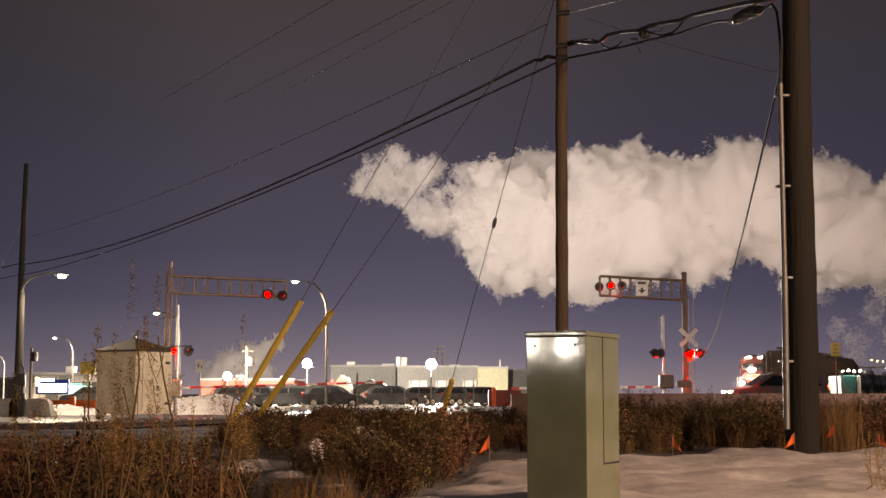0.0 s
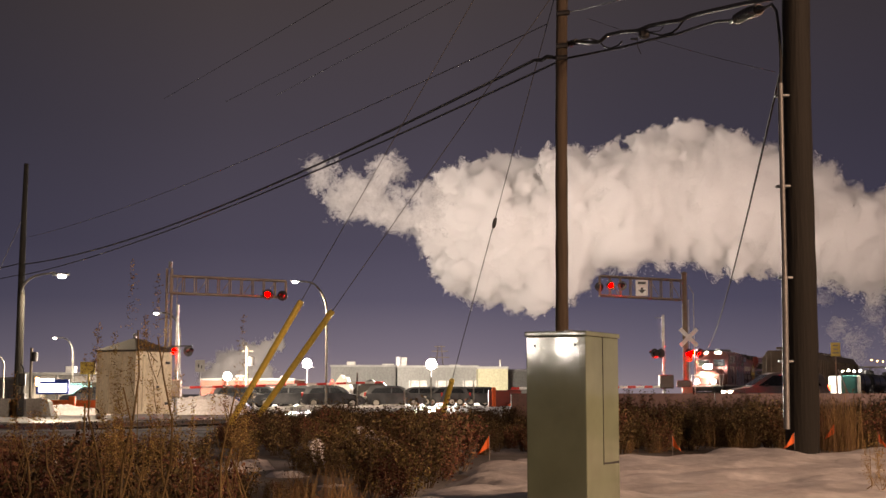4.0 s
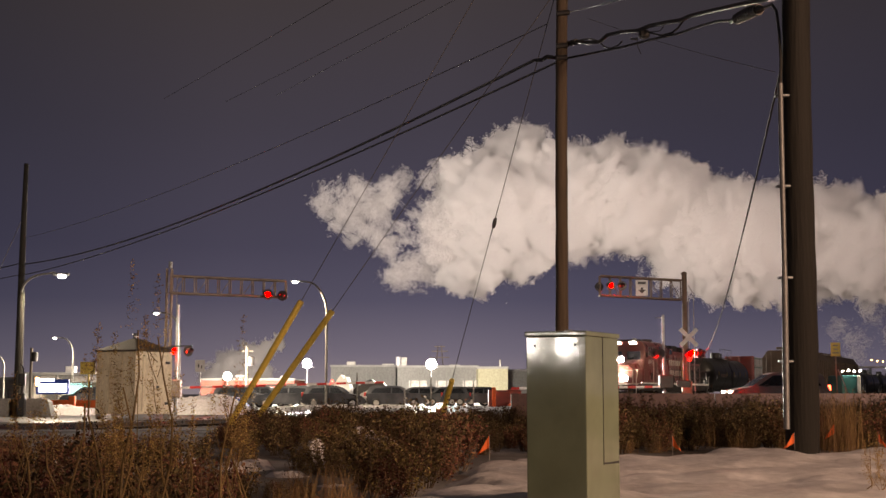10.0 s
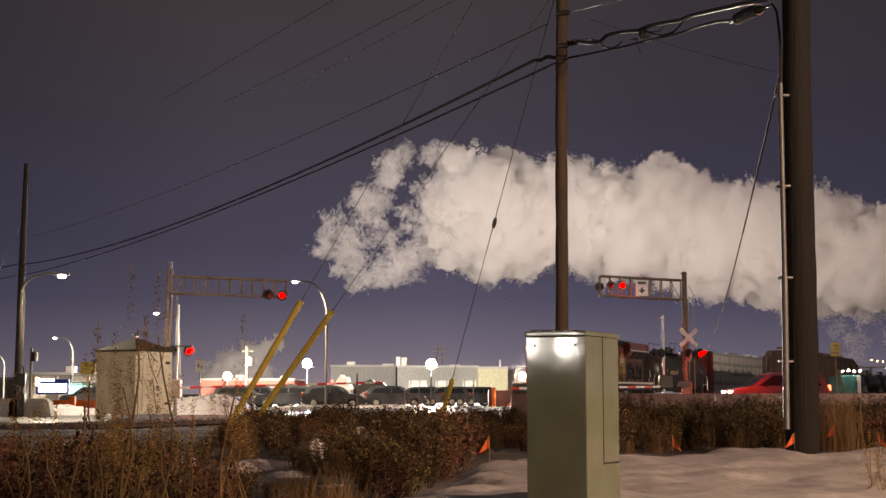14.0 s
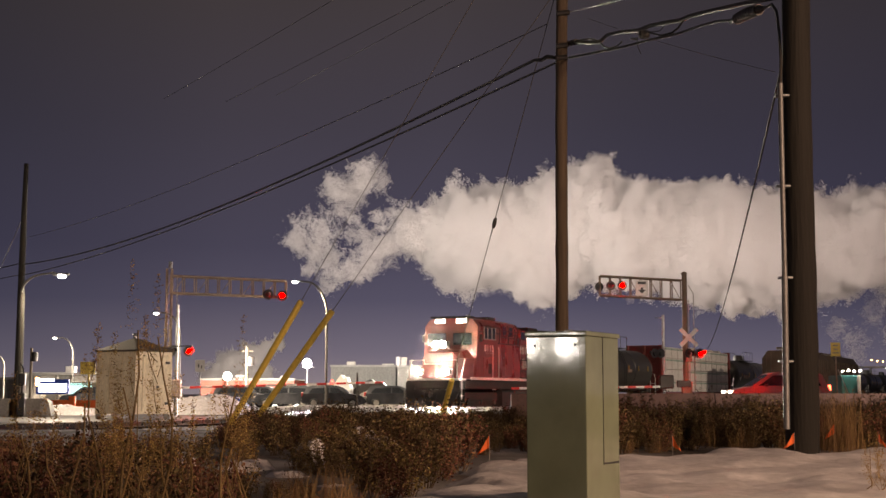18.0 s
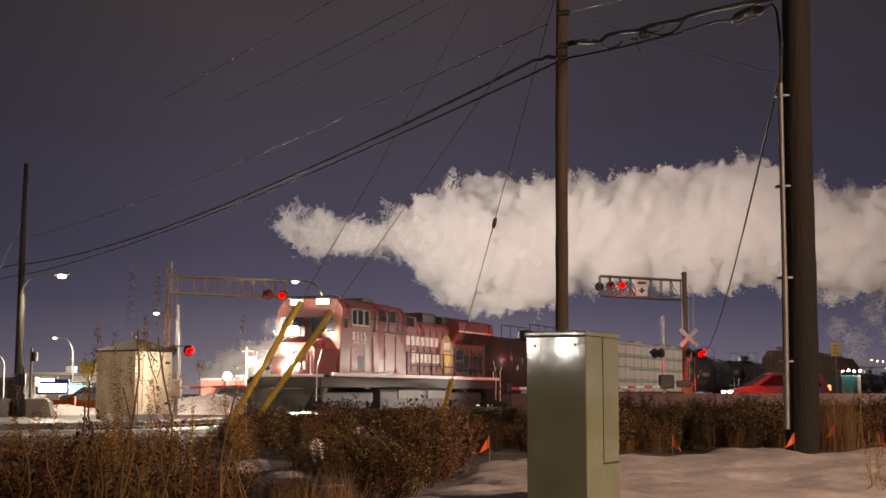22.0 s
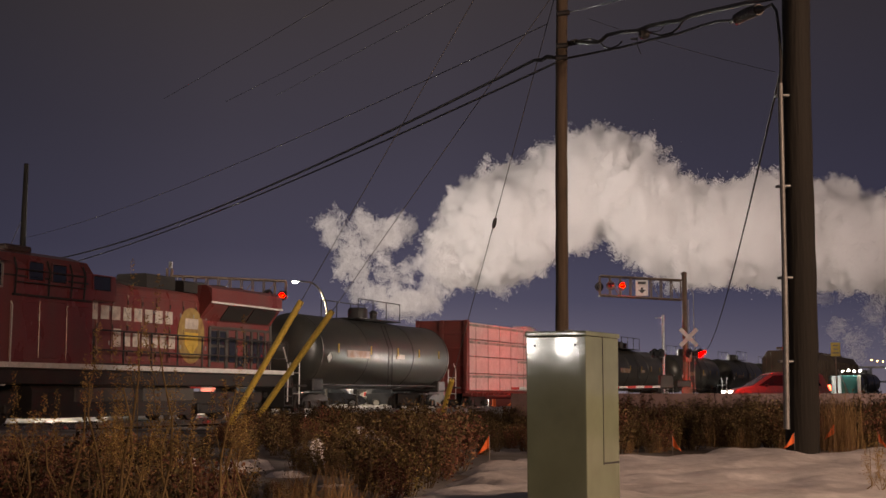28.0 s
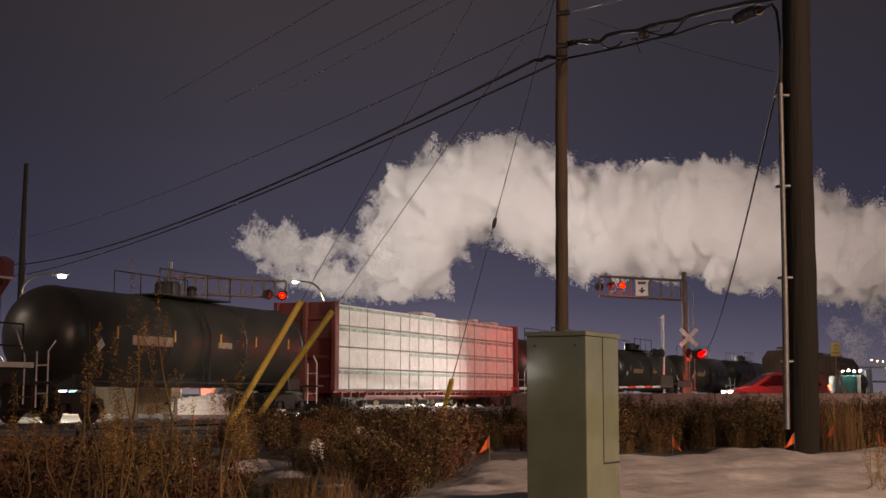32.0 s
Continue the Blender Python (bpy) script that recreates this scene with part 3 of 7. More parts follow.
        for x in (-5.95, -7.1, -7.75, -8.3, -8.8, -9.28, -9.78):
            part("door_stile", BOX((x, sg * 1.03, 2.5), (0.12, 0.06, 1.4), 0.012), M_TANKGREY, c)
        part("door_rail", BOX((-8.0, sg * 1.03, 3.2), (4.1, 0.06, 0.1), 0.012), M_TANKGREY, c)
        part("rear_corner", BOX((-10.2, sg * 0.98, 2.7), (0.12, 0.14, 2.0), 0.02), M_TANKGREY, c)
        part("sill_pipe", TUBE([(1.0, sg * 1.1, 1.78), (-5.6, sg * 1.1, 1.78)], 0.05, 6), M_LOCODARK, c)
        part("air_reservoir", Shape().lathe([(0.0, -1.5), (0.14, -1.46), (0.2, -1.36), (0.2, 1.36), (0.14, 1.46), (0.0, 1.5)], 14, pose(-0.2, sg * 1.2, 1.22, 0, 90)), M_LOCODARK, c, smooth=True)
        for x in (1.55, 0.2):
            part("blower_duct", BOX((x, sg * 1.12, 4.1), (0.9, 0.3, 0.5), 0.06), M_RADIATOR, c)
        part("grab_iron", TUBE([(5.75, sg * 1.56, 1.75), (5.75, sg * 1.58, 3.3), (5.75, sg * 1.52, 3.4)], 0.02, 6), M_STRIPE, c, "white grab iron")
        part("grab_iron", TUBE([(4.85, sg * 1.56, 1.75), (4.85, sg * 1.58, 3.3), (4.85, sg * 1.52, 3.4)], 0.02, 6), M_STRIPE, c, "white grab iron")
        part("side_mirror", BOX((7.62, sg * 1.62, 3.8), (0.05, 0.18, 0.4), 0.02), M_LOCODARK, c)
        part("cab_roof_seam", BOX((4.6, sg * 1.5, 4.12), (6.2, 0.06, 0.05), 0.01), M_LOCODARK, c)
        for k in range(9):
            x = 0.85 - k * 0.78
            dr = part("hood_door", BOX((x, sg * 1.01, 2.95), (0.7, 0.05 + 0.012 * (k % 2), 2.1), 0.018), M_LOCORED, c)
            part("latch", BOX((x - 0.27, sg * 1.05, 2.45), (0.05, 0.04, 0.14), 0.01), M_GALV, dr)
            part("latch", BOX((x - 0.27, sg * 1.05, 3.5), (0.05, 0.04, 0.14), 0.01), M_GALV, dr)
            for z in (2.15, 2.95, 3.75):
                part("hinge", TUBE([(x + 0.34, sg * 1.045, z - 0.07), (x + 0.34, sg * 1.045, z + 0.07)], 0.02, 6), M_LOCODARK, dr)
        # plain pale blocks in place of the painted company name, and a plain emblem
        for x0, z, count, pitch in ((0.62, 3.38, 8, 0.575), (-0.6, 2.58, 7, 0.5)):
            for k in range(count):
                big = 0.14 if k == 0 else 0.0
                part("name_block", BOX((x0 - k * pitch, sg * 1.05, z + big * 0.3), (pitch * 0.72, 0.02, 0.42 + big), 0.004), M_LETTER, c)
        em = Shape()
        em.prism([(0.82 * math.cos(a), 0.95 * math.sin(a)) for a in np.linspace(0, 6.28, 26, endpoint=False)], 0.02, Matrix.Translation((-4.75, sg * 1.05, 2.85)))
        part("emblem", em, M_EMBLEM, c, "plain faded golden oval emblem")
        part("emblem_shield", Shape().prism([(-0.4, 0.1), (0.4, 0.1), (0.4, -0.3), (0, -0.68), (-0.4, -0.3)], 0.02, Matrix.Translation((-4.75, sg * 1.066, 2.85))), M_GOLD, c)
        part("emblem_band", BOX((-4.75, sg * 1.066, 3.25), (0.8, 0.02, 0.35), 0.004), M_LETTER, c)
        # handrails
        for z in (2.2, 2.8):
            part("handrail", TUBE([(1.1, sg * 1.47, z), (-10.7, sg * 1.47, z)], 0.028, 6), M_LOCODARK, c)
        for k in range(9):
            part("handrail_post", TUBE([(1.1 - k * 1.475, sg * 1.47, 1.66), (1.1 - k * 1.475, sg * 1.47, 2.8)], 0.032, 6), M_LOCODARK, c)
        for x in (9.9, -10.8):
            part("end_handrail", TUBE([(x, sg * 1.45, 0.6), (x, sg * 1.47, 1.9), (x - (0.4 if x > 0 else -0.4), sg * 1.47, 2.65)], 0.025, 6), M_STRIPE, c, "white grab rail")
            part("step", Shape().box((x, sg * 1.25, 0.45), (0.6, 0.45, 0.05)).box((x, sg * 1.25, 0.8), (0.6, 0.45, 0.05)).box((x, sg * 1.25, 1.15), (0.6, 0.45, 0.05))
                 .box((x + 0.32, sg * 1.25, 0.95), (0.04, 0.5, 1.1)).box((x - 0.32, sg * 1.25, 0.95), (0.04, 0.5, 1.1)), M_LOCODARK, c)
    # front end
    part("front_platform", BOX((9.75, 0, 1.62), (1.0, 2.9, 0.1), 0.02), M_STRIPE, c)
    plow = Shape()
    plow.add([(10.2, -1.5, 1.1), (10.2, 1.5, 1.1), (10.75, 1.2, 0.16), (10.75, -1.2, 0.16), (10.1, -1.5, 1.1), (10.1, 1.5, 1.1), (10.6, 1.2, 0.16), (10.6, -1.2, 0.16)],
             [(0, 1, 2, 3), (4, 7, 6, 5), (0, 4, 5, 1), (3, 2, 6, 7), (0, 3, 7, 4), (1, 5, 6, 2)])
    part("plow", plow, M_LOCODARK, c)
    part("front_rail", TUBE([(10.15, -1.3, 1.65), (10.15, -1.3, 2.6), (10.15, -0.5, 2.6), (10.15, -0.5, 2.4), (10.15, 0.5, 2.4), (10.15, 0.5, 2.6), (10.15, 1.3, 2.6), (10.15, 1.3, 1.65)], 0.025, 6), M_STRIPE, c)
    housing = part("headlamp_housing", BOX((9.0, 0, 3.42), (0.3, 0.75, 0.4), 0.05), M_LOCODARK, c)
    bucket = [(0.178, 0.0), (0.178, 0.3), (0.192, 0.3), (0.192, -0.02)]
    for y in (-0.2, 0.2):
        part("bucket", Shape().lathe(bucket, 20, pose(9.14, y, 3.42, 0, 90), False), M_LOCODARK, housing)
        part("headlamp", Shape().lathe([(0.0, 0.0), (0.165, 0.0), (0.165, 0.03), (0.0, 0.05)], 20, pose(9.16, y, 3.42, 0, 90)), M_HEAD, housing, "bright warm-white headlamp")
    part("glare_flakes", glare_flakes(3, (9.2, 0, 3.42)), M_GLARE, housing, "thin flakes standing in for the headlamps' glare", kind="stuff")
    for y in (-0.78, 0.78):
        d = part("ditch_light", BOX((10.0, y, 2.02), (0.25, 0.36, 0.36), 0.05), M_LOCODARK, c)
        part("bucket", Shape().lathe(bucket, 20, pose(10.13, y, 2.02, 0, 90), False), M_LOCODARK, d)
        part("lens", Shape().lathe([(0.0, 0.0), (0.165, 0.0), (0.165, 0.03), (0.0, 0.05)], 20, pose(10.14, y, 2.02, 0, 90)), M_HEAD, d, "bright warm-white lamp")
        part("glare_flakes", glare_flakes(5, (10.2, y, 2.02)), M_GLARE, d, "thin flakes standing in for the lamp's glare", kind="stuff")
    truck(c, 6.3, 3)
    truck(c, -7.1, 3)
    coupler(c, 10.9)
    coupler(c, -11.2)
    return c


def tank_car():
    c = thing("tank_car", Matrix(), "grimy black railway tank car with a roof walkway", "tank car", "tank cars in the train")
    prof = [(0.0, -7.6), (0.5, -7.57), (0.95, -7.42), (1.3, -7.15), (1.48, -6.85), (1.52, -6.6), (1.52, 6.6), (1.48, 6.85), (1.3, 7.15), (0.95, 7.42), (0.5, 7.57), (0.0, 7.6)]
    part("tank", Shape().lathe(prof, 40, pose(0, 0, 2.62, 0, 90)), M_TANK, c, smooth=True)
    for x in (-6.6, -2.4, 2.4, 6.6):
        part("weld_band", Shape().lathe([(1.525, -0.05), (1.54, -0.03), (1.54, 0.03), (1.525, 0.05)], 40, pose(x, 0, 2.62, 0, 90)), M_TANK, c)
    for sg in (-1, 1):
        part("end_sill", Shape().box((sg * 7.6, 0, 0.98), (1.9, 1.0, 0.34), 0.03).box((sg * 6.5, 0, 1.25), (0.9, 2.5, 0.5), 0.05), M_LOCODARK, c)
        part("end_platform", BOX((sg * 8.2, 0, 1.2), (0.7, 2.9, 0.08), 0.02), M_LOCODARK, c)
        part("brake_ladder", Shape().tube([(sg * 8.2, 1.3, 0.5), (sg * 8.2, 1.3, 2.1), (sg * 7.9, 1.3, 2.4)], 0.025, 6).tube([(sg * 8.2, 0.9, 0.5), (sg * 8.2, 0.9, 2.1)], 0.025, 6)
             .tube([(sg * 8.2, 0.9, 0.9), (sg * 8.2, 1.3, 0.9)], 0.02, 6).tube([(sg * 8.2, 0.9, 1.7), (sg * 8.2, 1.3, 1.7)], 0.02, 6), M_STRIPE, c)
        part("placard", Shape().prism([(-0.2, 0), (0, 0.2), (0.2, 0), (0, -0.2)], 0.02, Matrix.Translation((6.15, sg * 1.56, 2.35)) @ pose(0, 0, 0, -10 * sg)), M_WHITE, c, "white diamond placard")
        part("side_ladder", Shape().tube([(0.5, sg * 1.56, 1.2), (0.5, sg * 1.58, 2.9), (0.5, sg * 1.2, 3.9)], 0.02, 6).tube([(0.1, sg * 1.56, 1.2), (0.1, sg * 1.58, 2.9), (0.1, sg * 1.2, 3.9)], 0.02, 6), M_LOCODARK, c)
        for x, w, h in ((3.4, 2.2, 0.3), (-0.9, 0.9, 0.2)):
            part("stencil_bar", BOX((x, sg * 1.53, 2.55), (w, 0.03, h)), M_RUSTSTEEL, c, "faded plain stencil bar")
        for x in (5.3, 2.2, -0.6, -3.0, -5.4):
            part("reflector", BOX((x, sg * 1.545, 2.75), (0.07, 0.03, 0.36)), M_GOLD, c)
        part("long_pipe", TUBE([(-6.0, sg * 1.1, 1.25), (6.0, sg * 1.1, 1.25)], 0.04, 6), M_LOCODARK, c)
    # walkway with rails and valve housing on top
    part("roof_walkway", BOX((0, 0, 4.17), (4.4, 1.9, 0.05), 0.01), M_LOCODARK, c)
    part("valve_housing", Shape().lathe([(0.45, 4.1), (0.45, 4.62), (0.38, 4.72), (0.0, 4.74)], 20, pose(0.4, 0, 0)), M_LOCODARK, c, smooth=True)
    part("relief_valve", Shape().lathe([(0.16, 4.1), (0.16, 4.5), (0.22, 4.55), (0.1, 4.66)], 12, pose(-0.8, 0.2, 0)), M_LOCODARK, c, smooth=True)
    for sg in (-1, 1):
        part("roof_rail", Shape().tube([(-2.2, sg * 0.9, 4.2), (-2.2, sg * 0.9, 5.0), (2.2, sg * 0.9, 5.0), (2.2, sg * 0.9, 4.2)], 0.025, 6)
             .tube([(0.7, sg * 0.9, 4.2), (0.7, sg * 0.9, 5.0)], 0.022, 6).tube([(-0.7, sg * 0.9, 4.2), (-0.7, sg * 0.9, 5.0)], 0.022, 6), M_LOCODARK, c)
    truck(c, 6.4, 2)
    truck(c, -6.4, 2)
    coupler(c, 9.0)
    coupler(c, -9.0)
    return c


def lumber_car():
    c = thing("lumber_car", Matrix(), "centre-beam flat car loaded with white-wrapped lumber bundles", "freight car")
    part("deck", BOX((0, 0, 0.98), (22.4, 2.6, 0.12), 0.02), M_BULKHEAD, c)
    part("centre_sill", BOX((0, 0, 0.8), (23.6, 0.6, 0.4), 0.03), M_BULKHEAD, c)
    for k in range(28):
        for sg in (-1, 1):
            part("deck_rib", BOX((-10.6 + k * 0.785, sg * 1.15, 0.86), (0.16, 0.5, 0.22), 0.02), M_BULKHEAD, c)
    for sg in (-1, 1):
        part("side_rail", BOX((0, sg * 1.36, 0.78), (17, 0.08, 0.12), 0.01), M_BULKHEAD, c)
    for x in (-11.1, 11.1):
        b = part("bulkhead", BOX((x, 0, 2.85), (0.14, 2.9, 3.65), 0.02), M_BULKHEAD, c)
        for y in (-1.35, 0, 1.35):
            part("stake", BOX((x * 1.015, y, 2.85), (0.25 if y else 0.2, 0.2, 3.65), 0.02), M_BULKHEAD, b)
        for z in (1.6, 2.4, 3.2, 4.0):
            part("brace", BOX((x * 1.012, 0, z), (0.16, 2.6, 0.12), 0.01), M_BULKHEAD, b)
    part("centre_beam", BOX((0, 0, 4.55), (22.0, 0.5, 0.14), 0.02), M_BULKHEAD, c)
    rng = random.Random(4)
    lengths = (7.35, 7.35, 7.1)
    for sg in (-1, 1):
        for tier in range(4):
            x = 10.95
            for k, ln in enumerate(lengths):
                cz, w = 1.5 + tier * 0.885, 1.15
                bb = part("wrapped_pack", BOX((x - ln / 2, sg * 0.76 + rng.uniform(-0.015, 0.015), cz), (ln - 0.05, w, 0.85), 0.025), M_WRAP, c, "white-wrapped lumber bundle")
                part("printed_band", BOX((x - ln / 2, sg * (0.76 + w / 2 + 0.006), cz + 0.29), (ln - 0.12, 0.012, 0.13)), M_WRAPGREEN, bb, "green printed band")
                for q in range(4):
                    part("strap", BOX((x - ln * (q + 0.6) / 4.2, sg * (0.76 + w / 2 + 0.012), cz), (0.03, 0.02, 0.85)), M_GREY, bb)
                x -= ln
    for x, w in ((0.9, 1.7), (-8.5, 0.9), (-5.6, 0.6)):
        part("snow_cap", Shape().box((x, 0.75, 4.68), (w, 0.9, 0.24), 0.1), M_SNOW, c, "lump of snow on the load")
    truck(c, 9.0, 2)
    truck(c, -9.0, 2)
    coupler(c, 11.9)
    coupler(c, -11.9)
    return c


loco = locomotive()
tank_1 = tank_car()
lumber = lumber_car()
TRAIN = [(loco, 7.95, 6.3), (tank_1, 28.15, 6.4), (lumber, 49.05, 9.0)]
for k in range(8):
    TRAIN.append((copy_thing(tank_1, Matrix()), 70.2 + 18.15 * k, 6.4))


def train_station(t):
    """Where the number boards of the locomotive are along the track, in metres."""
    y = 1.175 * (118.8956 - 3.5973 * t + 0.017707 * t * t - 0.00015089 * t ** 3) + 0.4 * min(1.0, max(0.0, (25.0 - t) / 6.0))
    return station(y)


def car_pose(s, half):
    a, b = on_track(s - half), on_track(s + half)
    d = a - b
    c = (a + b) / 2
    return pose(c.x, c.y, 0, 0, 0, math.degrees(math.atan2(d.y, d.x)))


# ---- poles and cables ----
def wire(name, a, b, sag, r, material, parent=None, label="", n=28, smooth=True):
    a, b = Vector(a), Vector(b)
    pts = []
    for i in range(n + 1):
        u = i / n
        p = a.lerp(b, u)
        p.z -= 4 * sag * u * (1 - u)
        pts.append(p)
    return part(name, TUBE(pts, r, 6), material, parent, label, smooth=smooth)


def wood_pole(base, top, r0, r1, label, name="utility_pole"):
    t = thing(name, Matrix.Translation(base), label, "utility pole", "utility poles")
    b, e = Vector((0, 0, -0.4)), Vector(top) - Vector(base)
    pts, rs = [], []
    for i in range(25):
        u = i / 24
        pts.append(b.lerp(e, u) + Vector((0.012 * math.sin(u * 7), 0.01 * math.cos(u * 5), 0)))
        rs.append(r0 + (r1 - r0) * u + 0.004 * math.sin(i * 2.3))
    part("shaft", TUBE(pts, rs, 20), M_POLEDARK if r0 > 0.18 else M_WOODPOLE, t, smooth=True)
    return t


M_CONDUIT = mat("dull_grey_conduit", (0.2, 0.2, 0.2), 0.5, 0.4, blotch=3, bump=0.05)
M_DULLWIRE = mat("dull_black_wire", (0.04, 0.037, 0.035), 0.8, spec=0.3, bump=0.0)
P_RIGHT, P_MID, P_LEFT = (4.010, 15.00, 0.240), (1.839, 21.00, 0.862), (-18.492, 58.00, -0.021)
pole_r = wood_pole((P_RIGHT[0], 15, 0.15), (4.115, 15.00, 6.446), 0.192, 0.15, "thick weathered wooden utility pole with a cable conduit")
conduit = Shape()
conduit.tube([(3.781, 14.72, 0.497), (3.824, 14.80, 2.187)], 0.036, 10).tube([(3.824, 14.80, 2.187), (3.847, 14.85, 4.404)], 0.03, 10)
ob = part("conduit", conduit, M_CONDUIT, pole_r, "grey conduit strapped up the pole", smooth=True)
ob.matrix_parent_inverse = pole_r.matrix_basis.inverted()
for y in (170, 330, 492, 640):
    q = {170: (3.876, 14.90, 4.271), 330: (3.860, 14.90, 3.225), 492: (3.856, 14.90, 2.183), 640: (3.836, 14.90, 1.244)}[y]
    ob = part("strap", BOX(q, (0.16, 0.1, 0.03), 0.01), M_GALV, pole_r)
    ob.matrix_parent_inverse = pole_r.matrix_basis.inverted()
pole_m = wood_pole((P_MID[0], 21, 0.1), (1.962, 21.00, 8.959), 0.105, 0.09, "slim wooden utility pole with guy wires")
pole_l = wood_pole((P_LEFT[0], 58, -0.1), (-18.453, 58.00, 11.021), 0.21, 0.1, "leaning wooden utility pole carrying a street lamp")


def in_world(ob, parent):
    ob.parent = parent
    ob.matrix_parent_inverse = parent.matrix_basis.inverted()
    return ob


for name, pts in (("bracket", ((1.829, 20.90, 6.452), (2.002, 20.90, 6.470))), ("bracket", ((1.827, 20.90, 6.256), (2.000, 20.90, 6.275))), ("bracket", ((1.843, 20.90, 6.993), (2.044, 20.90, 7.012)))):
    in_world(part(name, TUBE(pts, 0.045, 8), M_DARK), pole_m)
span = thing("overhead_cable", Matrix(), "black telephone cables strung between the utility poles", "cable", kind="")
wire("cable", (1.506, 21.50, 6.374), (-18.41, 58.00, 6.548), 0.6, 0.026, M_CABLE, span)
part("cable_end", TUBE([(1.506, 21.50, 6.374), (1.62, 21.30, 6.33), (1.70, 21.15, 6.345), (1.81, 21.00, 6.29)], [0.026, 0.034, 0.036, 0.03], 8), M_CABLE, span, smooth=True)
wire("cable", (1.809, 21.00, 6.199), (-18.394, 58.00, 6.075), 0.4, 0.019, M_CABLE, span)
wire("thin_wire", (1.729, 21.30, 6.94), (-20.141, 64.00, 8.458), 0.38, 0.009, M_WIRE, span)
wire("cable", (-18.525, 58.00, 6.599), (-30.262, 72.00, 7.300), 0.3, 0.024, M_CABLE, span)
wire("cable", (-18.508, 58.00, 6.101), (-30.245, 72.00, 6.930), 0.3, 0.018, M_CABLE, span)
wire("thin_wire", (-18.520, 58.00, 8.625), (-20.074, 56.00, 2.961), 0.0, 0.014, M_WIRE, span)
for nm, r_w, pts in (
        ("cable", 0.03, ((2.022, 21.00, 6.517), (2.150, 20.73, 6.482), (2.295, 20.41, 6.378), (2.434, 20.10, 6.310), (2.524, 19.89, 6.361), (2.686, 19.49, 6.295), (2.870, 19.02, 6.188))),
        ("cable", 0.032, ((2.870, 19.02, 6.188), (2.986, 18.70, 6.167), (3.150, 18.22, 6.081), (3.276, 17.83, 5.999), (3.349, 17.59, 5.986), (3.440, 17.27, 5.933), (3.606, 16.63, 5.814), (3.749, 16.00, 5.690), (3.96, 14.97, 5.474))),
        ("cable", 0.019, ((2.020, 21.00, 6.283), (2.349, 20.29, 6.181), (2.683, 19.49, 6.060), (2.983, 18.70, 5.958), (3.248, 17.90, 5.830), (3.436, 17.27, 5.763), (3.563, 16.79, 5.688), (3.68, 16.30, 5.56))),
        ("slack_loop", 0.012, ((2.150, 20.73, 6.482), (2.224, 20.57, 6.476), (2.324, 20.35, 6.424), (2.434, 20.10, 6.310))),
        ("slack_loop", 0.012, ((2.434, 20.10, 6.310), (2.474, 20.00, 6.213), (2.554, 19.81, 6.127), (2.652, 19.57, 6.116), (2.691, 19.48, 6.152))),
        ("slack_loop", 0.014, ((2.899, 18.94, 6.183), (2.985, 18.70, 6.066), (3.093, 18.38, 5.937), (3.198, 18.06, 5.890), (3.249, 17.90, 5.910), (3.300, 17.75, 5.977))),
        ("lashing", 0.007, ((2.986, 18.70, 6.167), (3.097, 18.38, 6.118), (3.117, 18.32, 6.042), (3.084, 18.41, 6.012), (2.985, 18.70, 6.075))),
        ("dangling_tie", 0.006, ((2.856, 19.05, 6.095), (2.855, 19.05, 5.976), (2.888, 18.95, 5.816)))):
    part(nm, TUBE(pts, r_w, 8), M_CABLE, span, smooth=True)
for u in (0.0, 0.4, 0.8):
    p = Vector((2.03, 20.98, 6.515)).lerp(Vector((2.150, 20.73, 6.482)), u)
    part("wrap", TUBE([p - Vector((0.012, -0.025, 0)), p + Vector((0.012, -0.025, 0))], 0.05, 8), M_CABLE, span)
wire("thin_wire", (2.017, 21.00, 7.041), (4.042, 15.00, 6.037), 0.05, 0.008, M_WIRE, span)
wire("thin_wire", (2.285, 20.44, 6.779), (3.878, 15.17, 4.616), 0.04, 0.004, M_WIRE, span)
part("terminal", BOX((2.927, 18.86, 6.085), (0.16, 0.1, 0.13), 0.03), M_DARK, span)
part("terminal_clamp", BOX((2.812, 19.10, 6.082), (0.1, 0.04, 0.03), 0.01), M_GALV, span, "bright metal clamp")
a, b = Vector((3.672, 16.32, 5.560)), Vector((3.850, 15.48, 5.475))
sp = Shape()
sp.tube([a.lerp(b, u) + Vector((0, 0, 0.02 * math.sin(u * 3.1))) for u in (0, 0.04, 0.1, 0.45, 0.75, 0.93, 1)], [0.014, 0.05, 0.062, 0.074, 0.066, 0.035, 0.016], 16)
part("splice_closure", sp, M_CABLE, span, "black ribbed splice closure", smooth=True)
for k in range(9):
    u = 0.12 + k * 0.085
    d = (b - a).normalized()
    c_ = a.lerp(b, u) + Vector((0, 0, 0.02 * math.sin(u * 3.1)))
    part("rib", TUBE([c_ - d * 0.014, c_ + d * 0.014], 0.078 - 0.02 * abs(u - 0.45), 14), M_CABLE, span)
part("end_clamp", TUBE([a - (b - a).normalized() * 0.12, a], 0.022, 8), M_GALV, span, "bright metal end clamp")
part("down_lead", TUBE([(3.848, 15.48, 5.477), (3.885, 15.27, 5.457), (3.903, 15.14, 5.338), (3.906, 15.05, 5.049), (3.890, 14.95, 4.705), (3.852, 14.86, 4.395)], 0.018, 8), M_CABLE, span, smooth=True)
wire("service_drop", (3.897, 15.00, 4.592), (13.028, 66.00, 2.997), 0.584, 0.014, M_DULLWIRE, span)

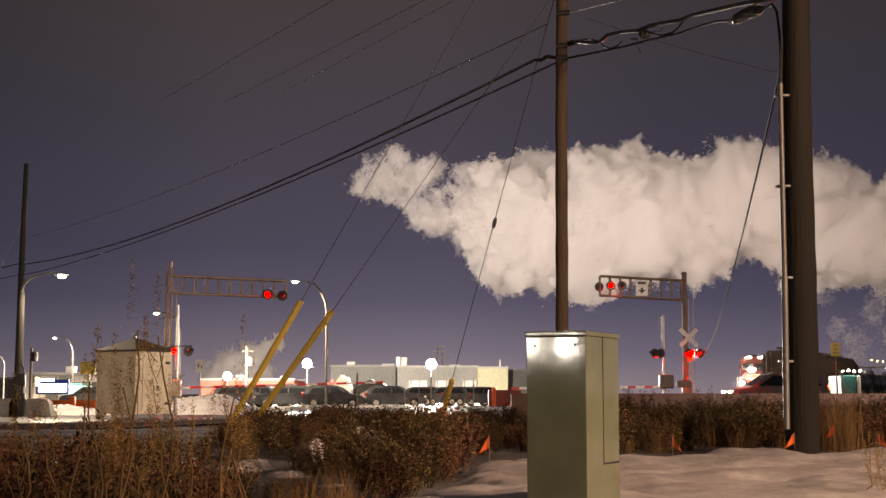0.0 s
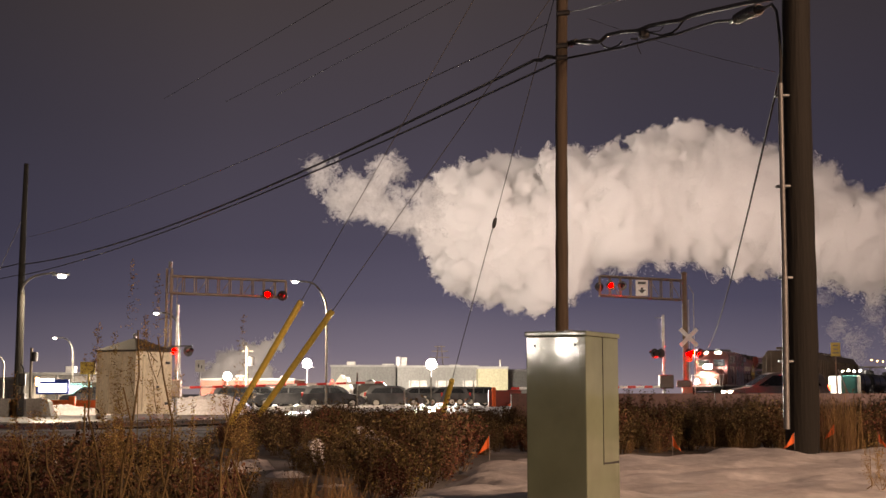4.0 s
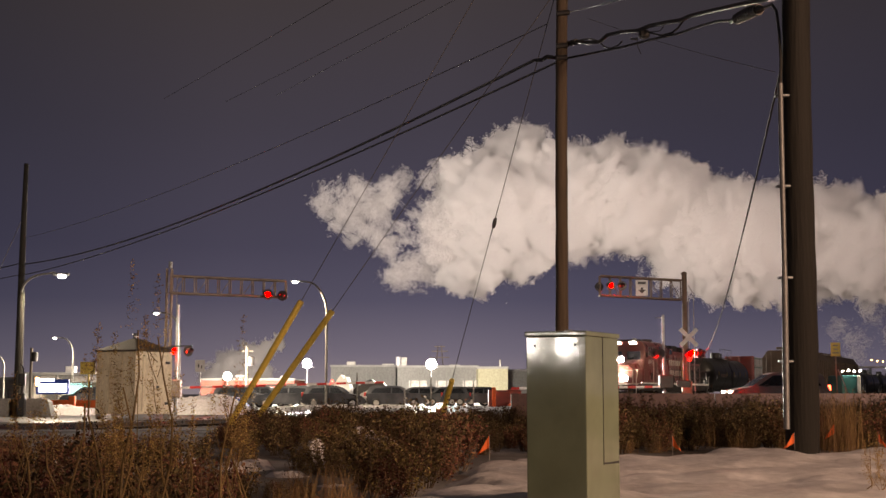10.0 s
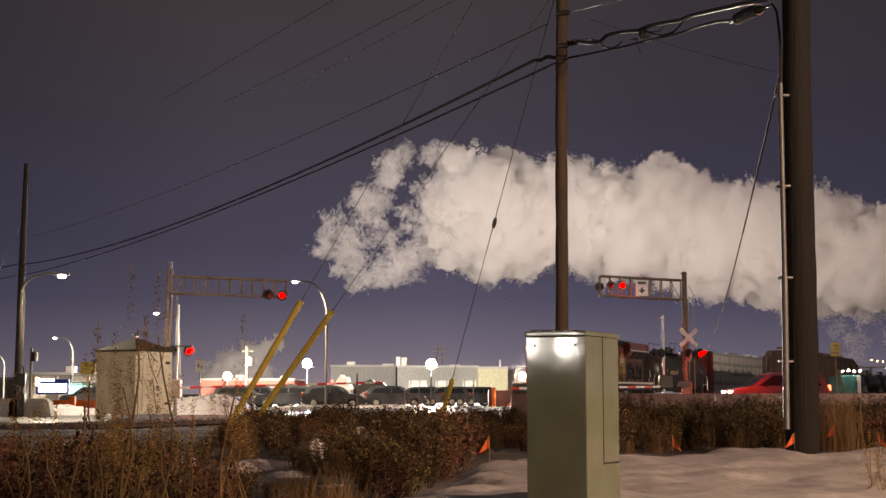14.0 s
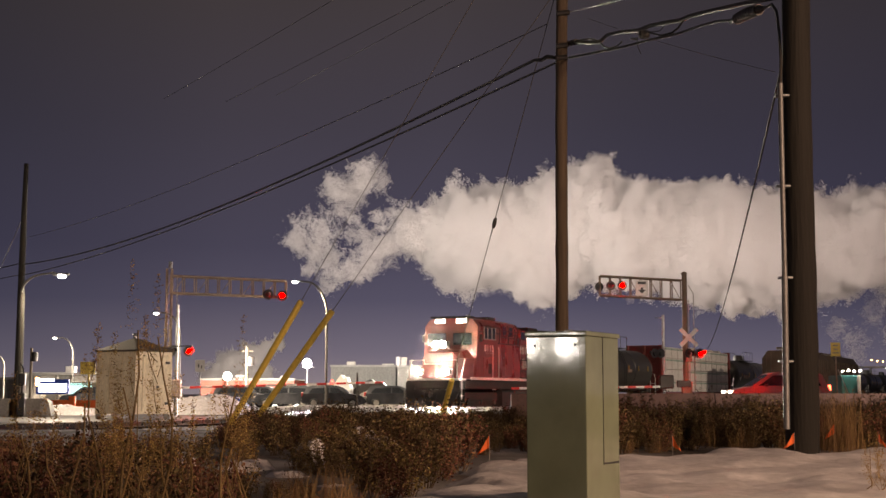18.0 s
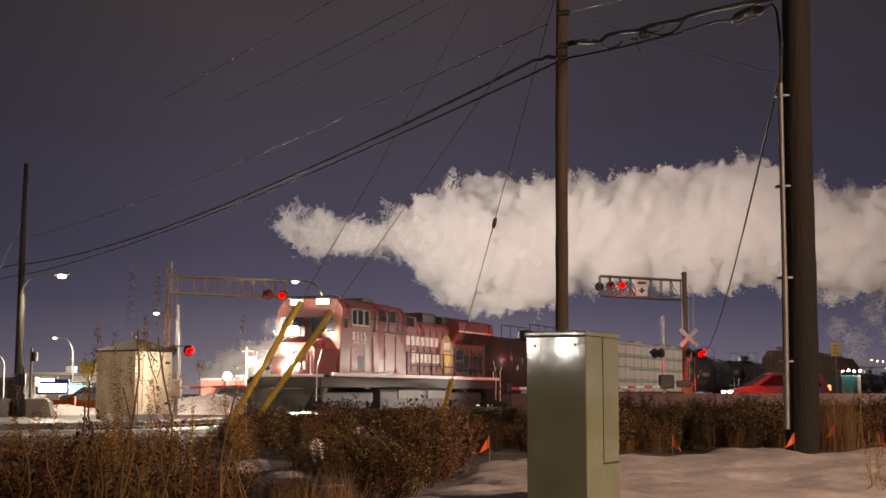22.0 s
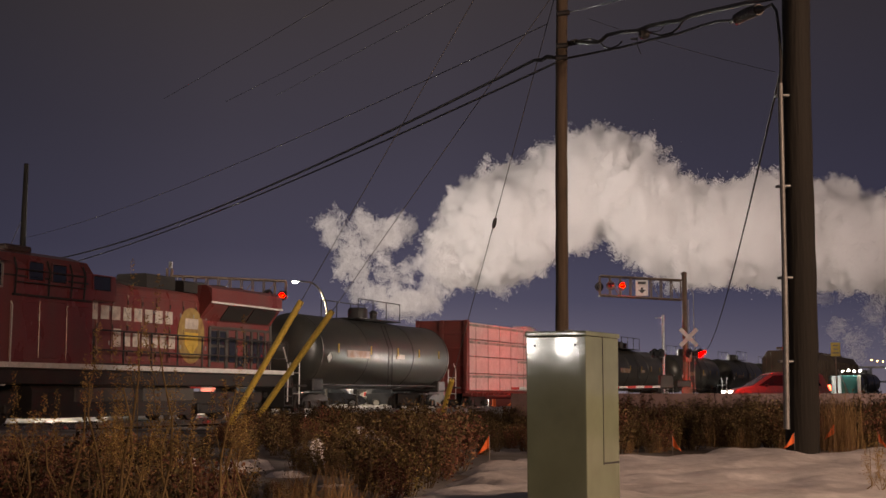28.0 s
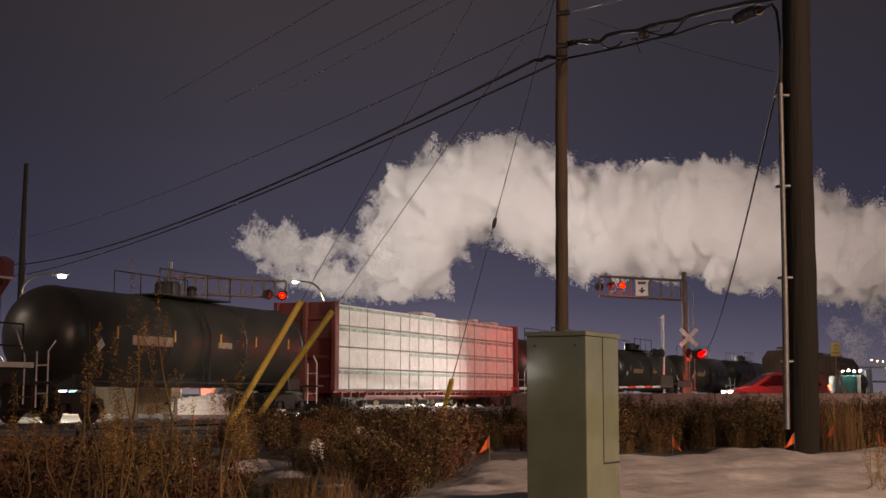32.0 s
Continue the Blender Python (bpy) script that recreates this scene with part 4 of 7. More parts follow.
# three faint high wires that catch the headlights
high = span
wire("line", (-2.884, 34, 11.194), (-11.141, 52, 12.6), 0.02, 0.008, M_DULLWIRE, high)
wire("line", (-0.476, 34, 11.194), (-8.658, 52, 12.486), 0.02, 0.008, M_DULLWIRE, high)
wire("line", (0.312, 34, 11.194), (-6.637, 52, 12.75), 0.02, 0.008, M_DULLWIRE, high)


# ---- guy wires with yellow guards ----
def guy(anchor, guard_top, head, name="guy_wire"):
    t = thing(name, Matrix.Translation(anchor), "taut guy wire with a yellow plastic guard", "guy wire", "guy wires of the pole")
    a, g, h = Vector((0, 0, 0)), Vector(guard_top) - Vector(anchor), Vector(head) - Vector(anchor)
    part("strand", TUBE([a, g, h], 0.007, 6), M_WIRE, t)
    d = (g - a).normalized()
    part("guard", TUBE([a - d * 0.3, a + d * 0.05, g - d * 0.02, g], [0.05, 0.052, 0.052, 0.044], 12), M_YELLOW, t, "yellow plastic guy guard", smooth=True)
    return t


guy((-3.533, 22.50, 0.465), (-2.354, 22.00, 2.418), (1.896, 21.00, 9.749))
guy((-3.129, 22.80, 0.535), (-1.853, 22.20, 2.262), (1.874, 21.00, 7.456))
g3 = guy((-0.046, 27.00, 0.348), (0.176, 26.00, 1.154), (1.856, 21.00, 7.456))
ins = part("strain_insulator", Shape().tube([(0.912, 23.90, 3.875), (0.923, 23.90, 3.917), (0.943, 23.90, 4.020), (0.964, 23.90, 4.061)], [0.02, 0.036, 0.036, 0.02], 12), M_DARK, smooth=True)
in_world(ins, g3)
# ---- utility cabinet ----
cabinet = thing("utility_cabinet", pose(0.696, 7.45, 0.1, 0, 0, 0), "grey-green steel utility cabinet standing in snow", "utility cabinet")
cf, cc, cs_ = Vector((0.459, 7.35, 1.197)), Vector((0.774, 7.20, 1.206)), Vector((1.004, 7.62, 1.218))
base_ = Vector((cabinet.matrix_basis.translation.x, 7.45, 0.1))
for q in (cf, cc, cs_):
    q.z = 0
q4 = cf + cs_ - cc
ring = [cf, cc, cs_, q4]
ctr = sum(ring, Vector()) / 4


def ring_solid(scale, z0, z1, name, material, parent, grow=0.0):
    vs = []
    for z in (z0, z1):
        for q in ring:
            d = q - ctr
            p = ctr + d * (1 + grow / d.length) * scale
            vs.append((p.x - base_.x, p.y - base_.y, z - base_.z))
    s = Shape().add(vs, [(0, 1, 2, 3), (7, 6, 5, 4), (0, 4, 5, 1), (1, 5, 6, 2), (2, 6, 7, 3), (3, 7, 4, 0)])
    ob = part(name, s, material, parent)
    bv = ob.modifiers.new("edge", "BEVEL")
    bv.width, bv.segments = 0.006, 2
    return ob


body = ring_solid(1.0, 0.02, 1.195, "body", M_GREENCAB, cabinet)
lid = ring_solid(1.0, 1.196, 1.222, "lid", M_GREENCAB, cabinet, 0.012)
ring_solid(1.0, 0.0, 0.16, "plinth", M_GREY, cabinet, -0.01)


def on_side(u0, u1, z0, z1, depth, a, b, name, material, label="", grow=0.003):
    p, q = a.lerp(b, u0), a.lerp(b, u1)
    nrm = Vector(((b - a).y, -(b - a).x, 0)).normalized()
    if nrm.dot(ctr - a) > 0:
        nrm = -nrm
    vs = []
    for off in (grow - depth, grow):
        for r, z in ((p, z0), (q, z0), (q, z1), (p, z1)):
            v = r + nrm * off
            vs.append((v.x - base_.x, v.y - base_.y, z - base_.z))
    s = Shape().add(vs, [(0, 1, 2, 3), (7, 6, 5, 4), (0, 4, 5, 1), (1, 5, 6, 2), (2, 6, 7, 3), (3, 7, 4, 0)])
    return part(name, s, material, cabinet, label)


on_side(0.5, 0.97, 0.504, 1.190, 0.02, cc, cs_, "door", M_GREENCAB, "narrow cabinet door")
on_side(0.488, 0.5, 0.497, 1.197, 0.01, cc, cs_, "door_seam", M_DARK)
on_side(0.488, 0.97, 0.494, 0.504, 0.01, cc, cs_, "door_seam", M_DARK)
on_side(0.12, 0.9, 0.905, 1.176, 0.004, cf, cc, "pressed_panel", M_GREENCAB, "faintly dished upper panel", 0.0015)
for u in (0.14, 0.82):
    p = cf.lerp(cc, u)
    part("rivet", Shape().lathe([(0.006, 0), (0.006, 0.004), (0.003, 0.006)], 8, pose(p.x - base_.x, p.y - base_.y - 0.004, 1.145 - base_.z, 90)), M_DARK, cabinet)
part("lid_hasp", BOX((0.01, 0.0, 1.13), (0.05, 0.03, 0.015), 0.004), M_GALV, cabinet)


# ---- marker flags ----
def flag(p, tilt, flip, name="marker_flag", pts=((0.0, 0.0), (0.09, -0.01), (0.1, 0.1), (0.01, 0.13))):
    t = thing(name, Matrix.Translation((p[0], p[1], 0.15)), "small orange vinyl marker flag on a thin wire", "flag", "marker flags in the snow")
    h = p[2] - 0.15
    part("wire", TUBE([(0, 0, -0.1), (0.0, 0, h)], 0.003, 5), M_WIRE, t)
    s = Shape()
    n = 5
    vs = []
    for i in range(n + 1):
        u = i / n
        w = 0.018 * math.sin(u * 5 + tilt)
        for v in (0, 1):
            drop = tilt * u * 0.06
            vs.append((flip * u * 0.12 * (1 - 0.35 * tilt * v), w, h - 0.11 + v * 0.11 - drop - tilt * 0.05 * u * v))
    fs = [(i * 2, i * 2 + 2, i * 2 + 3, i * 2 + 1) for i in range(n)]
    k = len(vs)
    s.add(vs + [(x, y + 0.002, z) for x, y, z in vs], fs + [(a + k, d + k, c + k, b + k) for a, b, c, d in fs])
    part("vinyl", s, M_ORANGE, t)


flag((0.415, 12.00, 0.513), 1.1, -1)
flag((2.311, 13.50, 0.473), 1.3, 1)
flag((3.620, 13.80, 0.487), 1.0, -1)
flag((4.533, 15.50, 0.529), 0.9, -1)
flag((4.715, 14.50, 0.479), 1.5, 1)
flag((4.743, 16.20, 0.486), 1.5, -1)


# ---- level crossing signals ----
# orange lamplight is put into this steel's brown base, besides its rust blotches
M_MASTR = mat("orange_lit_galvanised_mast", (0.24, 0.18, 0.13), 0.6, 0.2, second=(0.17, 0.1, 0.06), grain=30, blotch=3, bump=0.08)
M_TAILRED = light_mat("small_red_lamp_glow", (1.0, 0.02, 0.01), 40)
M_REDGATE = light_mat("gate_red_signal_glow", (1.0, 0.0001, 0.00004), 2600)
M_REDROAD = light_mat("added_red_signal_glow", (1.0, 0.0004, 0.0002), 1500)
LENSES = []


def flasher(parent, p, phase, face=0.0, glow=None, name="flasher"):
    """A hooded crossing light; its lens is lit on one half and turns."""
    f = part(name, Shape().lathe([(0.0, -0.15), (0.135, -0.15), (0.135, -0.03), (0.24, -0.03), (0.24, -0.01), (0.1065, -0.005), (0.1065, -0.02), (0.118, -0.03), (0.118, -0.13), (0.0, -0.13)], 22, pose(0, 0, 0, 90)), M_DARK, parent, "black signal disc", m=pose(*p, 0, 0, face))
    hood = Shape()
    vs, n = [], 12
    for i in range(n + 1):
        a = math.pi * i / n
        for y in (0.0, -0.34 + 0.1 * abs(math.cos(a))):
            vs.append((0.13 * math.cos(a), y, 0.13 * math.sin(a)))
            vs.append((0.138 * math.cos(a), y, 0.138 * math.sin(a)))
    fs = []
    for i in range(n):
        o = i * 4
        fs += [(o, o + 4, o + 6, o + 2), (o + 1, o + 3, o + 7, o + 5), (o + 2, o + 6, o + 7, o + 3)]
    part("hood", hood.add(vs, fs), M_DARK, f)
    lens = part("lens", Shape().lathe([(0.0, -0.105), (0.05, -0.095), (0.085, -0.06), (0.105, 0.0), (0.085, 0.06), (0.05, 0.095), (0.0, 0.105)], 18), M_DARK, f, "red signal lens")
    lens.data.materials.append(glow or M_REDLIT)
    for q in lens.data.polygons:
        if q.center.y < -0.045:
            q.material_index = 1
    LENSES.append((lens, phase, p))
    return f


def truss(t, a, b, depth_z, wide, bays, material):
    """A light box truss from a to b (centre line of its upper chords)."""
    a, b = Vector(a), Vector(b)
    side = Vector((0, wide / 2, 0))
    for s in (-1, 1):
        for dz in (0, -depth_z):
            part("chord", TUBE([a + side * s + Vector((0, 0, dz)), b + side * s + Vector((0, 0, dz))], 0.045, 6), material, t)
    for i in range(bays + 1):
        p = a.lerp(b, i / bays)
        for s in (-1, 1):
            part("upright", TUBE([p + side * s, p + side * s - Vector((0, 0, depth_z))], 0.03, 6), material, t)
        part("cross_bar", TUBE([p - side - Vector((0, 0, depth_z)), p + side - Vector((0, 0, depth_z))], 0.025, 6), material, t)
        if i < bays and i % 2 == 0:
            q = a.lerp(b, (i + 1) / bays)
            part("diagonal", TUBE([p + side - Vector((0, 0, depth_z)), q + side], 0.018, 6), material, t)


def crossbuck(t, p, size):
    for ang in (45, -45):
        part("crossbuck_blade", Shape().box((0, 0, 0), (size, 0.02, size * 0.17), 0.004, pose(0, 0, 0, 0, ang)), M_WHITE, t, "white crossbuck blade", m=pose(*p) @ pose(0, 0.012 if ang > 0 else -0.012, 0))


# near side: mast with arm reaching over the road
D_R = 68.0
gr = thing("crossing_gantry", pose(12.398, 68, 0), "cantilever crossing signal on a weathered steel mast, lamps flashing red", "crossing signal", "crossing gantries")
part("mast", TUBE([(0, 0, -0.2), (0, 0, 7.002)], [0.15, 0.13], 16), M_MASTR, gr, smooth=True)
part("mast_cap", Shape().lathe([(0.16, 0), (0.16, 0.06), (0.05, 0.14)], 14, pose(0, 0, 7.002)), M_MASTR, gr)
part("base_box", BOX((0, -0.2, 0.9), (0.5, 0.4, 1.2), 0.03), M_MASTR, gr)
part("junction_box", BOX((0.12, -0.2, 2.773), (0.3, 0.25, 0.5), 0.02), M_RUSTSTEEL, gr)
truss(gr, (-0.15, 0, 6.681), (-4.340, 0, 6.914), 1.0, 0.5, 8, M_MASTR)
part("ladder", Shape().tube([(0.45, 0, 0.5), (0.45, 0, 6.012), (0.2, 0, 6.448)], 0.022, 6).tube([(0.25, 0.3, 0.5), (0.25, 0.3, 5.721)], 0.02, 6), M_ALU, gr)
sg_ = part("arrow_sign", BOX((-2.228, -0.3, 6.273), (0.637, 0.03, 0.810), 0.01), M_WHITE, gr, "white sign with a black downward arrow")
part("arrow", Shape().prism([(-0.2, 0), (-0.06, 0), (-0.06, 0.12), (0.06, 0.12), (0.06, 0), (0.2, 0), (0, -0.2)], 0.01, pose(-2.228, -0.325, 6.186)), M_DARK, sg_)
part("legend_bar", BOX((-2.228, -0.322, 6.535), (0.42, 0.01, 0.14)), M_DARK, sg_)
crossbuck(gr, (0.12, -0.3, 3.753), 1.215)
flasher(gr, (-3.820, -0.35, 6.390), 0, 0, M_REDSOFT)
flasher(gr, (-3.241, -0.35, 6.390), 1, 0, M_REDSOFT)
flasher(gr, (-4.340, 0.35, 6.390), 1, 200, M_REDGATE)
flasher(gr, (0.12, -0.35, 2.946), 0, 30)
flasher(gr, (0.694, -0.35, 2.946), 1, 30)
# extra pair on a bracket, added to throw red on the waiting car
flasher(gr, (0.55, -0.32, 2.946), 0, 90, M_REDROAD)
flasher(gr, (0.55, 0.32, 2.946), 1, 90, M_REDROAD)
part("lamp_bracket", TUBE([(0.3, -0.32, 2.95), (0.3, 0.32, 2.95)], 0.03, 6), M_DARK, gr)
part("lamp_bracket", TUBE([(0.0, 0, 2.95), (0.3, 0, 2.95)], 0.03, 6), M_DARK, gr)
# near side: gate post and its lowered arm
gp = thing("crossing_gate", pose(10.944, 66, 0), "crossing gate with a lowered red and white arm", "crossing gate", "crossing gates")
part("post", TUBE([(0, 0, -0.2), (0, 0, 4.791)], 0.07, 12), M_GALV, gp, smooth=True)
part("small_arm", TUBE([(0, 0, 4.650), (-0.393, 0, 4.650)], 0.02, 6), M_GALV, gp)
part("gate_motor", BOX((0.1, 0, 1.491), (0.7, 0.5, 0.674), 0.05), M_WHEEL, gp)
part("counterweight", BOX((0.95, -0.1, 1.380), (0.7, 0.14, 0.34), 0.04), M_WHEEL, gp)
flasher(gp, (-0.477, -0.15, 2.885), 1, -150, M_REDGATE)
flasher(gp, (-0.169, -0.15, 2.885), 0, -150, M_REDGATE)


def gate_arm(t, a, b, n, r=0.06):
    a, b = Vector(a), Vector(b)
    for i in range(n):
        part("arm_section", Shape().box((0, 0, 0), ((b - a).length / n - 0.002, 0.04, 2 * r), 0.006), M_REDPAINT if i % 2 else M_WHITE, t,
             m=Matrix.Translation(a.lerp(b, (i + 0.5) / n)) @ pose(0, 0, 0, 0, -math.degrees(math.atan2(b.z - a.z, b.x - a.x)) + (180 if b.x < a.x else 0)))


gate_arm(gp, (-0.2, -0.2, 1.241), (-7.583, -0.2, 1.158), 18, 0.06)

# far side: mast, arm, gate post
gl = thing("crossing_gantry", pose(-12.411, 60, 0), "cantilever crossing signal on a rusty lattice mast, lamps flashing red", "crossing signal", "crossing gantries")
for dx in (-0.11, 0.11):
    for dy in (-0.11, 0.11):
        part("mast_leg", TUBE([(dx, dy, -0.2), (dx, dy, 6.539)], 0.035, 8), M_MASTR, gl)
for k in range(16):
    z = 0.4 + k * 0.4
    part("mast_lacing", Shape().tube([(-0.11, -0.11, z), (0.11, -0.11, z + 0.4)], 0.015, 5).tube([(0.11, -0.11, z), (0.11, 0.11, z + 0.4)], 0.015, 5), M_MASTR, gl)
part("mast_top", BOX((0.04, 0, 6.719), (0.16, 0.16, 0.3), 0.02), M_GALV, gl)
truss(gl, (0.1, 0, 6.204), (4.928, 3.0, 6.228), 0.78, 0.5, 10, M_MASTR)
part("ladder", Shape().tube([(0.3, 0.3, 0.2), (0.3, 0.3, 6.179)], 0.02, 6), M_ALU, gl)
flasher(gl, (4.231, 1.9, 5.511), 0, 0, M_REDSOFT)
flasher(gl, (4.854, 2.3, 5.485), 1, 0, M_REDSOFT)
lp = thing("crossing_gate", pose(-12.005, 60, 0), "crossing gate with its arm lowered across the far lanes", "crossing gate", "crossing gates")
part("post", TUBE([(0, 0, -0.2), (0, 0, 4.896)], [0.085, 0.075], 12), M_GALV, lp, smooth=True)
part("cross_bar", TUBE([(-0.306, -0.1, 3.033), (0.715, -0.1, 3.033)], 0.03, 6), M_DARK, lp)
part("gate_motor", BOX((-0.02, 0, 1.132), (0.5, 0.5, 0.8), 0.05), M_RUSTSTEEL, lp)
part("counterweight", BOX((-0.5, -0.25, 1.132), (0.5, 0.12, 0.3), 0.03), M_RUSTSTEEL, lp)
flasher(lp, (-0.179, -0.2, 2.804), 0, 40, M_REDSOFT)
flasher(lp, (0.562, -0.2, 2.804), 1, 40, M_REDSOFT)
gate_arm(lp, (0.15, -0.3, 1.158), (9.043, 6.0, 1.463), 20, 0.05)
for u in (0.26, 0.72):
    part("arm_lamp", Shape().lathe([(0.0, 0), (0.06, 0.0), (0.06, 0.05), (0.0, 0.07)], 10, pose(0.15 + 9.043 * u, -0.3 + 6.3 * u, 1.357 + 0.12)), M_TAILRED, lp, "small red arm lamp")

# ---- signal shed ----
shed = thing("signal_shed", pose(-11.966, 52.5, -0.15), "rust-stained cream steel equipment shed with a pyramid roof", "shed")
W1, W2 = Vector((-13.557, 52.20, 0.836)), Vector((-11.780, 51.10, 0.837))
W3 = Vector((-10.701, 52.60, 0.836))
o_ = shed.matrix_basis.translation
for q in (W1, W2, W3):
    q.z = 0
W4 = W1 + W3 - W2
zs0, zs1 = 0.116 , 2.548
rs_ = [W1, W2, W3, W4]
cs2 = sum(rs_, Vector()) / 4
part("wall_body", Shape().add([(q.x - o_.x, q.y - o_.y, z - o_.z) for z in (zs0, zs1) for q in rs_],
                              [(0, 1, 2, 3), (7, 6, 5, 4), (0, 4, 5, 1), (1, 5, 6, 2), (2, 6, 7, 3), (3, 7, 4, 0)]), M_SHED, shed)
eave = [cs2 + (q - cs2) * 1.06 for q in rs_]
zr = 3.099
part("roof", Shape().add([(q.x - o_.x, q.y - o_.y, zs1 - o_.z + dz) for dz in (-0.03, 0.04) for q in eave] + [(cs2.x - o_.x, cs2.y - o_.y, zr - o_.z)],
                         [(0, 1, 2, 3), (0, 4, 5, 1), (1, 5, 6, 2), (2, 6, 7, 3), (3, 7, 4, 0), (4, 5, 8), (5, 6, 8), (6, 7, 8), (7, 4, 8)]), M_SHEDROOF, shed)
part("roof_vent", Shape().lathe([(0.09, 0), (0.09, 0.12), (0.14, 0.14), (0.05, 0.22)], 12, pose(cs2.x - o_.x, cs2.y - o_.y, zr - o_.z - 0.05)), M_GALV, shed)


def shed_strip(a, b, u0, u1, z0, z1, name, material, out=0.02, label=""):
    nrm = Vector(((b - a).y, -(b - a).x, 0)).normalized()
    if nrm.dot(cs2 - a) > 0:
        nrm = -nrm
    p, q = a.lerp(b, u0), a.lerp(b, u1)
    vs = [(v.x + nrm.x * k - o_.x, v.y + nrm.y * k - o_.y, z - o_.z) for k in (-0.01, out) for v, z in ((p, z0), (q, z0), (q, z1), (p, z1))]
    part(name, Shape().add(vs, [(0, 1, 2, 3), (7, 6, 5, 4), (0, 4, 5, 1), (1, 5, 6, 2), (2, 6, 7, 3), (3, 7, 4, 0)]), material, shed, label)


for u in (0.0, 0.33, 0.64, 0.985):
    shed_strip(W1, W2, u, u + 0.015, zs0, zs1, "seam", M_SHED, 0.03)
shed_strip(W2, W3, 0.18, 0.88, zs0 + 0.1, zs1 - 0.25, "door", M_SHED, 0.03, "cream sheet-steel door")
shed_strip(W2, W3, 0.18, 0.9, zs1 - 0.22, zs1 - 0.16, "door_hood", M_SHED, 0.12)
for z in (zs0 + 0.35, zs1 - 0.5):
    shed_strip(W2, W3, 0.8, 0.92, z, z + 0.1, "hinge", M_DARK, 0.045)
shed_strip(W2, W3, 0.56, 0.62, zs0 + 1.0, zs0 + 1.08, "latch", M_DARK, 0.05)
for q in rs_:
    p = cs2 + (q - cs2) * 0.9
    part("pier", BOX((p.x - o_.x, p.y - o_.y, zs0 - o_.z - 0.14), (0.25, 0.25, 0.28), 0.02), M_GREY, shed)


# ---- street lamps ----
def street_lamp(base, h, reach, name="street_lamp", lit=0, pole=True, label="tall grey street lamp with a curved arm, lit", r=0.08):
    t = thing(name, Matrix.Translation(base), label, "street lamp", "street lamps")
    sgn = 1 if reach > 0 else -1
    pts = [(0, 0, 0), (0, 0, h * 0.72)] if pole else [(0, 0, h * 0.86)]
    for i in range(1, 9):
        a = math.pi / 2 * i / 8
        pts.append((reach * (1 - math.cos(a)) * 0.75, 0, h * (0.72 if pole else 0.86) + h * (0.26 if pole else 0.13) * math.sin(a)))
    pts.append((reach, 0, h * (0.985 if pole else 1.0)))
    part("pole", TUBE(pts, [r * (1.2 - 0.5 * i / len(pts)) for i in range(len(pts))], 10), M_POSTGREY, t, smooth=True)
    head = part("lamp_head", Shape().box((reach + sgn * 0.25, 0, h * 0.985), (0.75, 0.3, 0.12), 0.05), M_GALV, t)
    part("lens", Shape().lathe([(0.0, -0.16), (0.12, -0.13), (0.19, -0.06), (0.2, 0.0), (0.0, 0.01)], 16, pose(reach + sgn * 0.3, 0, h * 0.985 - 0.03)), M_LAMPWHITE, head, "glowing lamp lens", smooth=True)
    if lit:
        lamp("street_light", "SPOT", Matrix.Translation((base[0] + reach + sgn * 0.3, base[1], base[2] + h * 0.97 - 0.2)), lit, (1.0, 0.83, 0.62), 0.2).data.spot_size = radians(150)
    return t


street_lamp((P_LEFT[0] + 0.1, 57.8, -0.1), 6.176 + 0.1, 1.431, lit=2600, pole=False, r=0.05, label="street lamp on a curved arm fixed to a wooden pole, lit")
street_lamp((-8.318, 95, -0.1), 8.984 + 0.2, -2.021, lit=12000)
street_lamp((-41.688, 150, -0.1), 7.344 + 0.1, -1.787, lit=22000)
street_lamp((-49.429, 150, -0.1), 5.500 + 0.1, -1.660)
street_lamp((-20.787, 105, -0.1), 7.415 + 0.1, -1.609, lit=9000)


def flood_mast(base, z, heads, power, name="floodlight_mast"):
    t = thing(name, Matrix.Translation(base), "yard floodlight mast, glaring white", "floodlight", "yard floodlights")
    part("mast", TUBE([(0, 0, 0), (0, 0, z + 0.4)], [0.1, 0.06], 8), M_DARK, t)
    part("yoke", BOX((0, 0, z + 0.15), (1.5, 0.12, 0.1), 0.02), M_DARK, t)
    # lens is oversized, so its disc takes in the lamp's round glare
    for dx, dz in heads:
        c = (dx, -0.15, z + 0.45 + dz)
        f = part("floodlight", Shape().lathe([(0.2, -0.4), (0.58, -0.02), (0.58, 0.02), (0.0, 0.02)], 20, pose(*c, 90)), M_DARK, t)
        part("lens", Shape().lathe([(0.0, 0.03), (0.55, 0.03), (0.48, 0.14), (0.28, 0.22), (0.0, 0.26)], 20, pose(*c, 90)), M_FLOOD, f, "glaring white lens", smooth=True)
    lamp("yard_light", "POINT", Matrix.Translation((base[0], base[1] - 6.0, base[2] + z + 2.2)), power, (1.0, 0.93, 0.84), 0.6)


flood_mast((-17.331, 170, -0.1), 4.319, ((0.0, 0.1),), 130000)
flood_mast((-1.332, 150, -0.1), 3.788, ((0.0, 0.1),), 95000)
flood_mast((-30.702, 190, -0.1), 2.960, ((0.0, 0.1),), 60000)


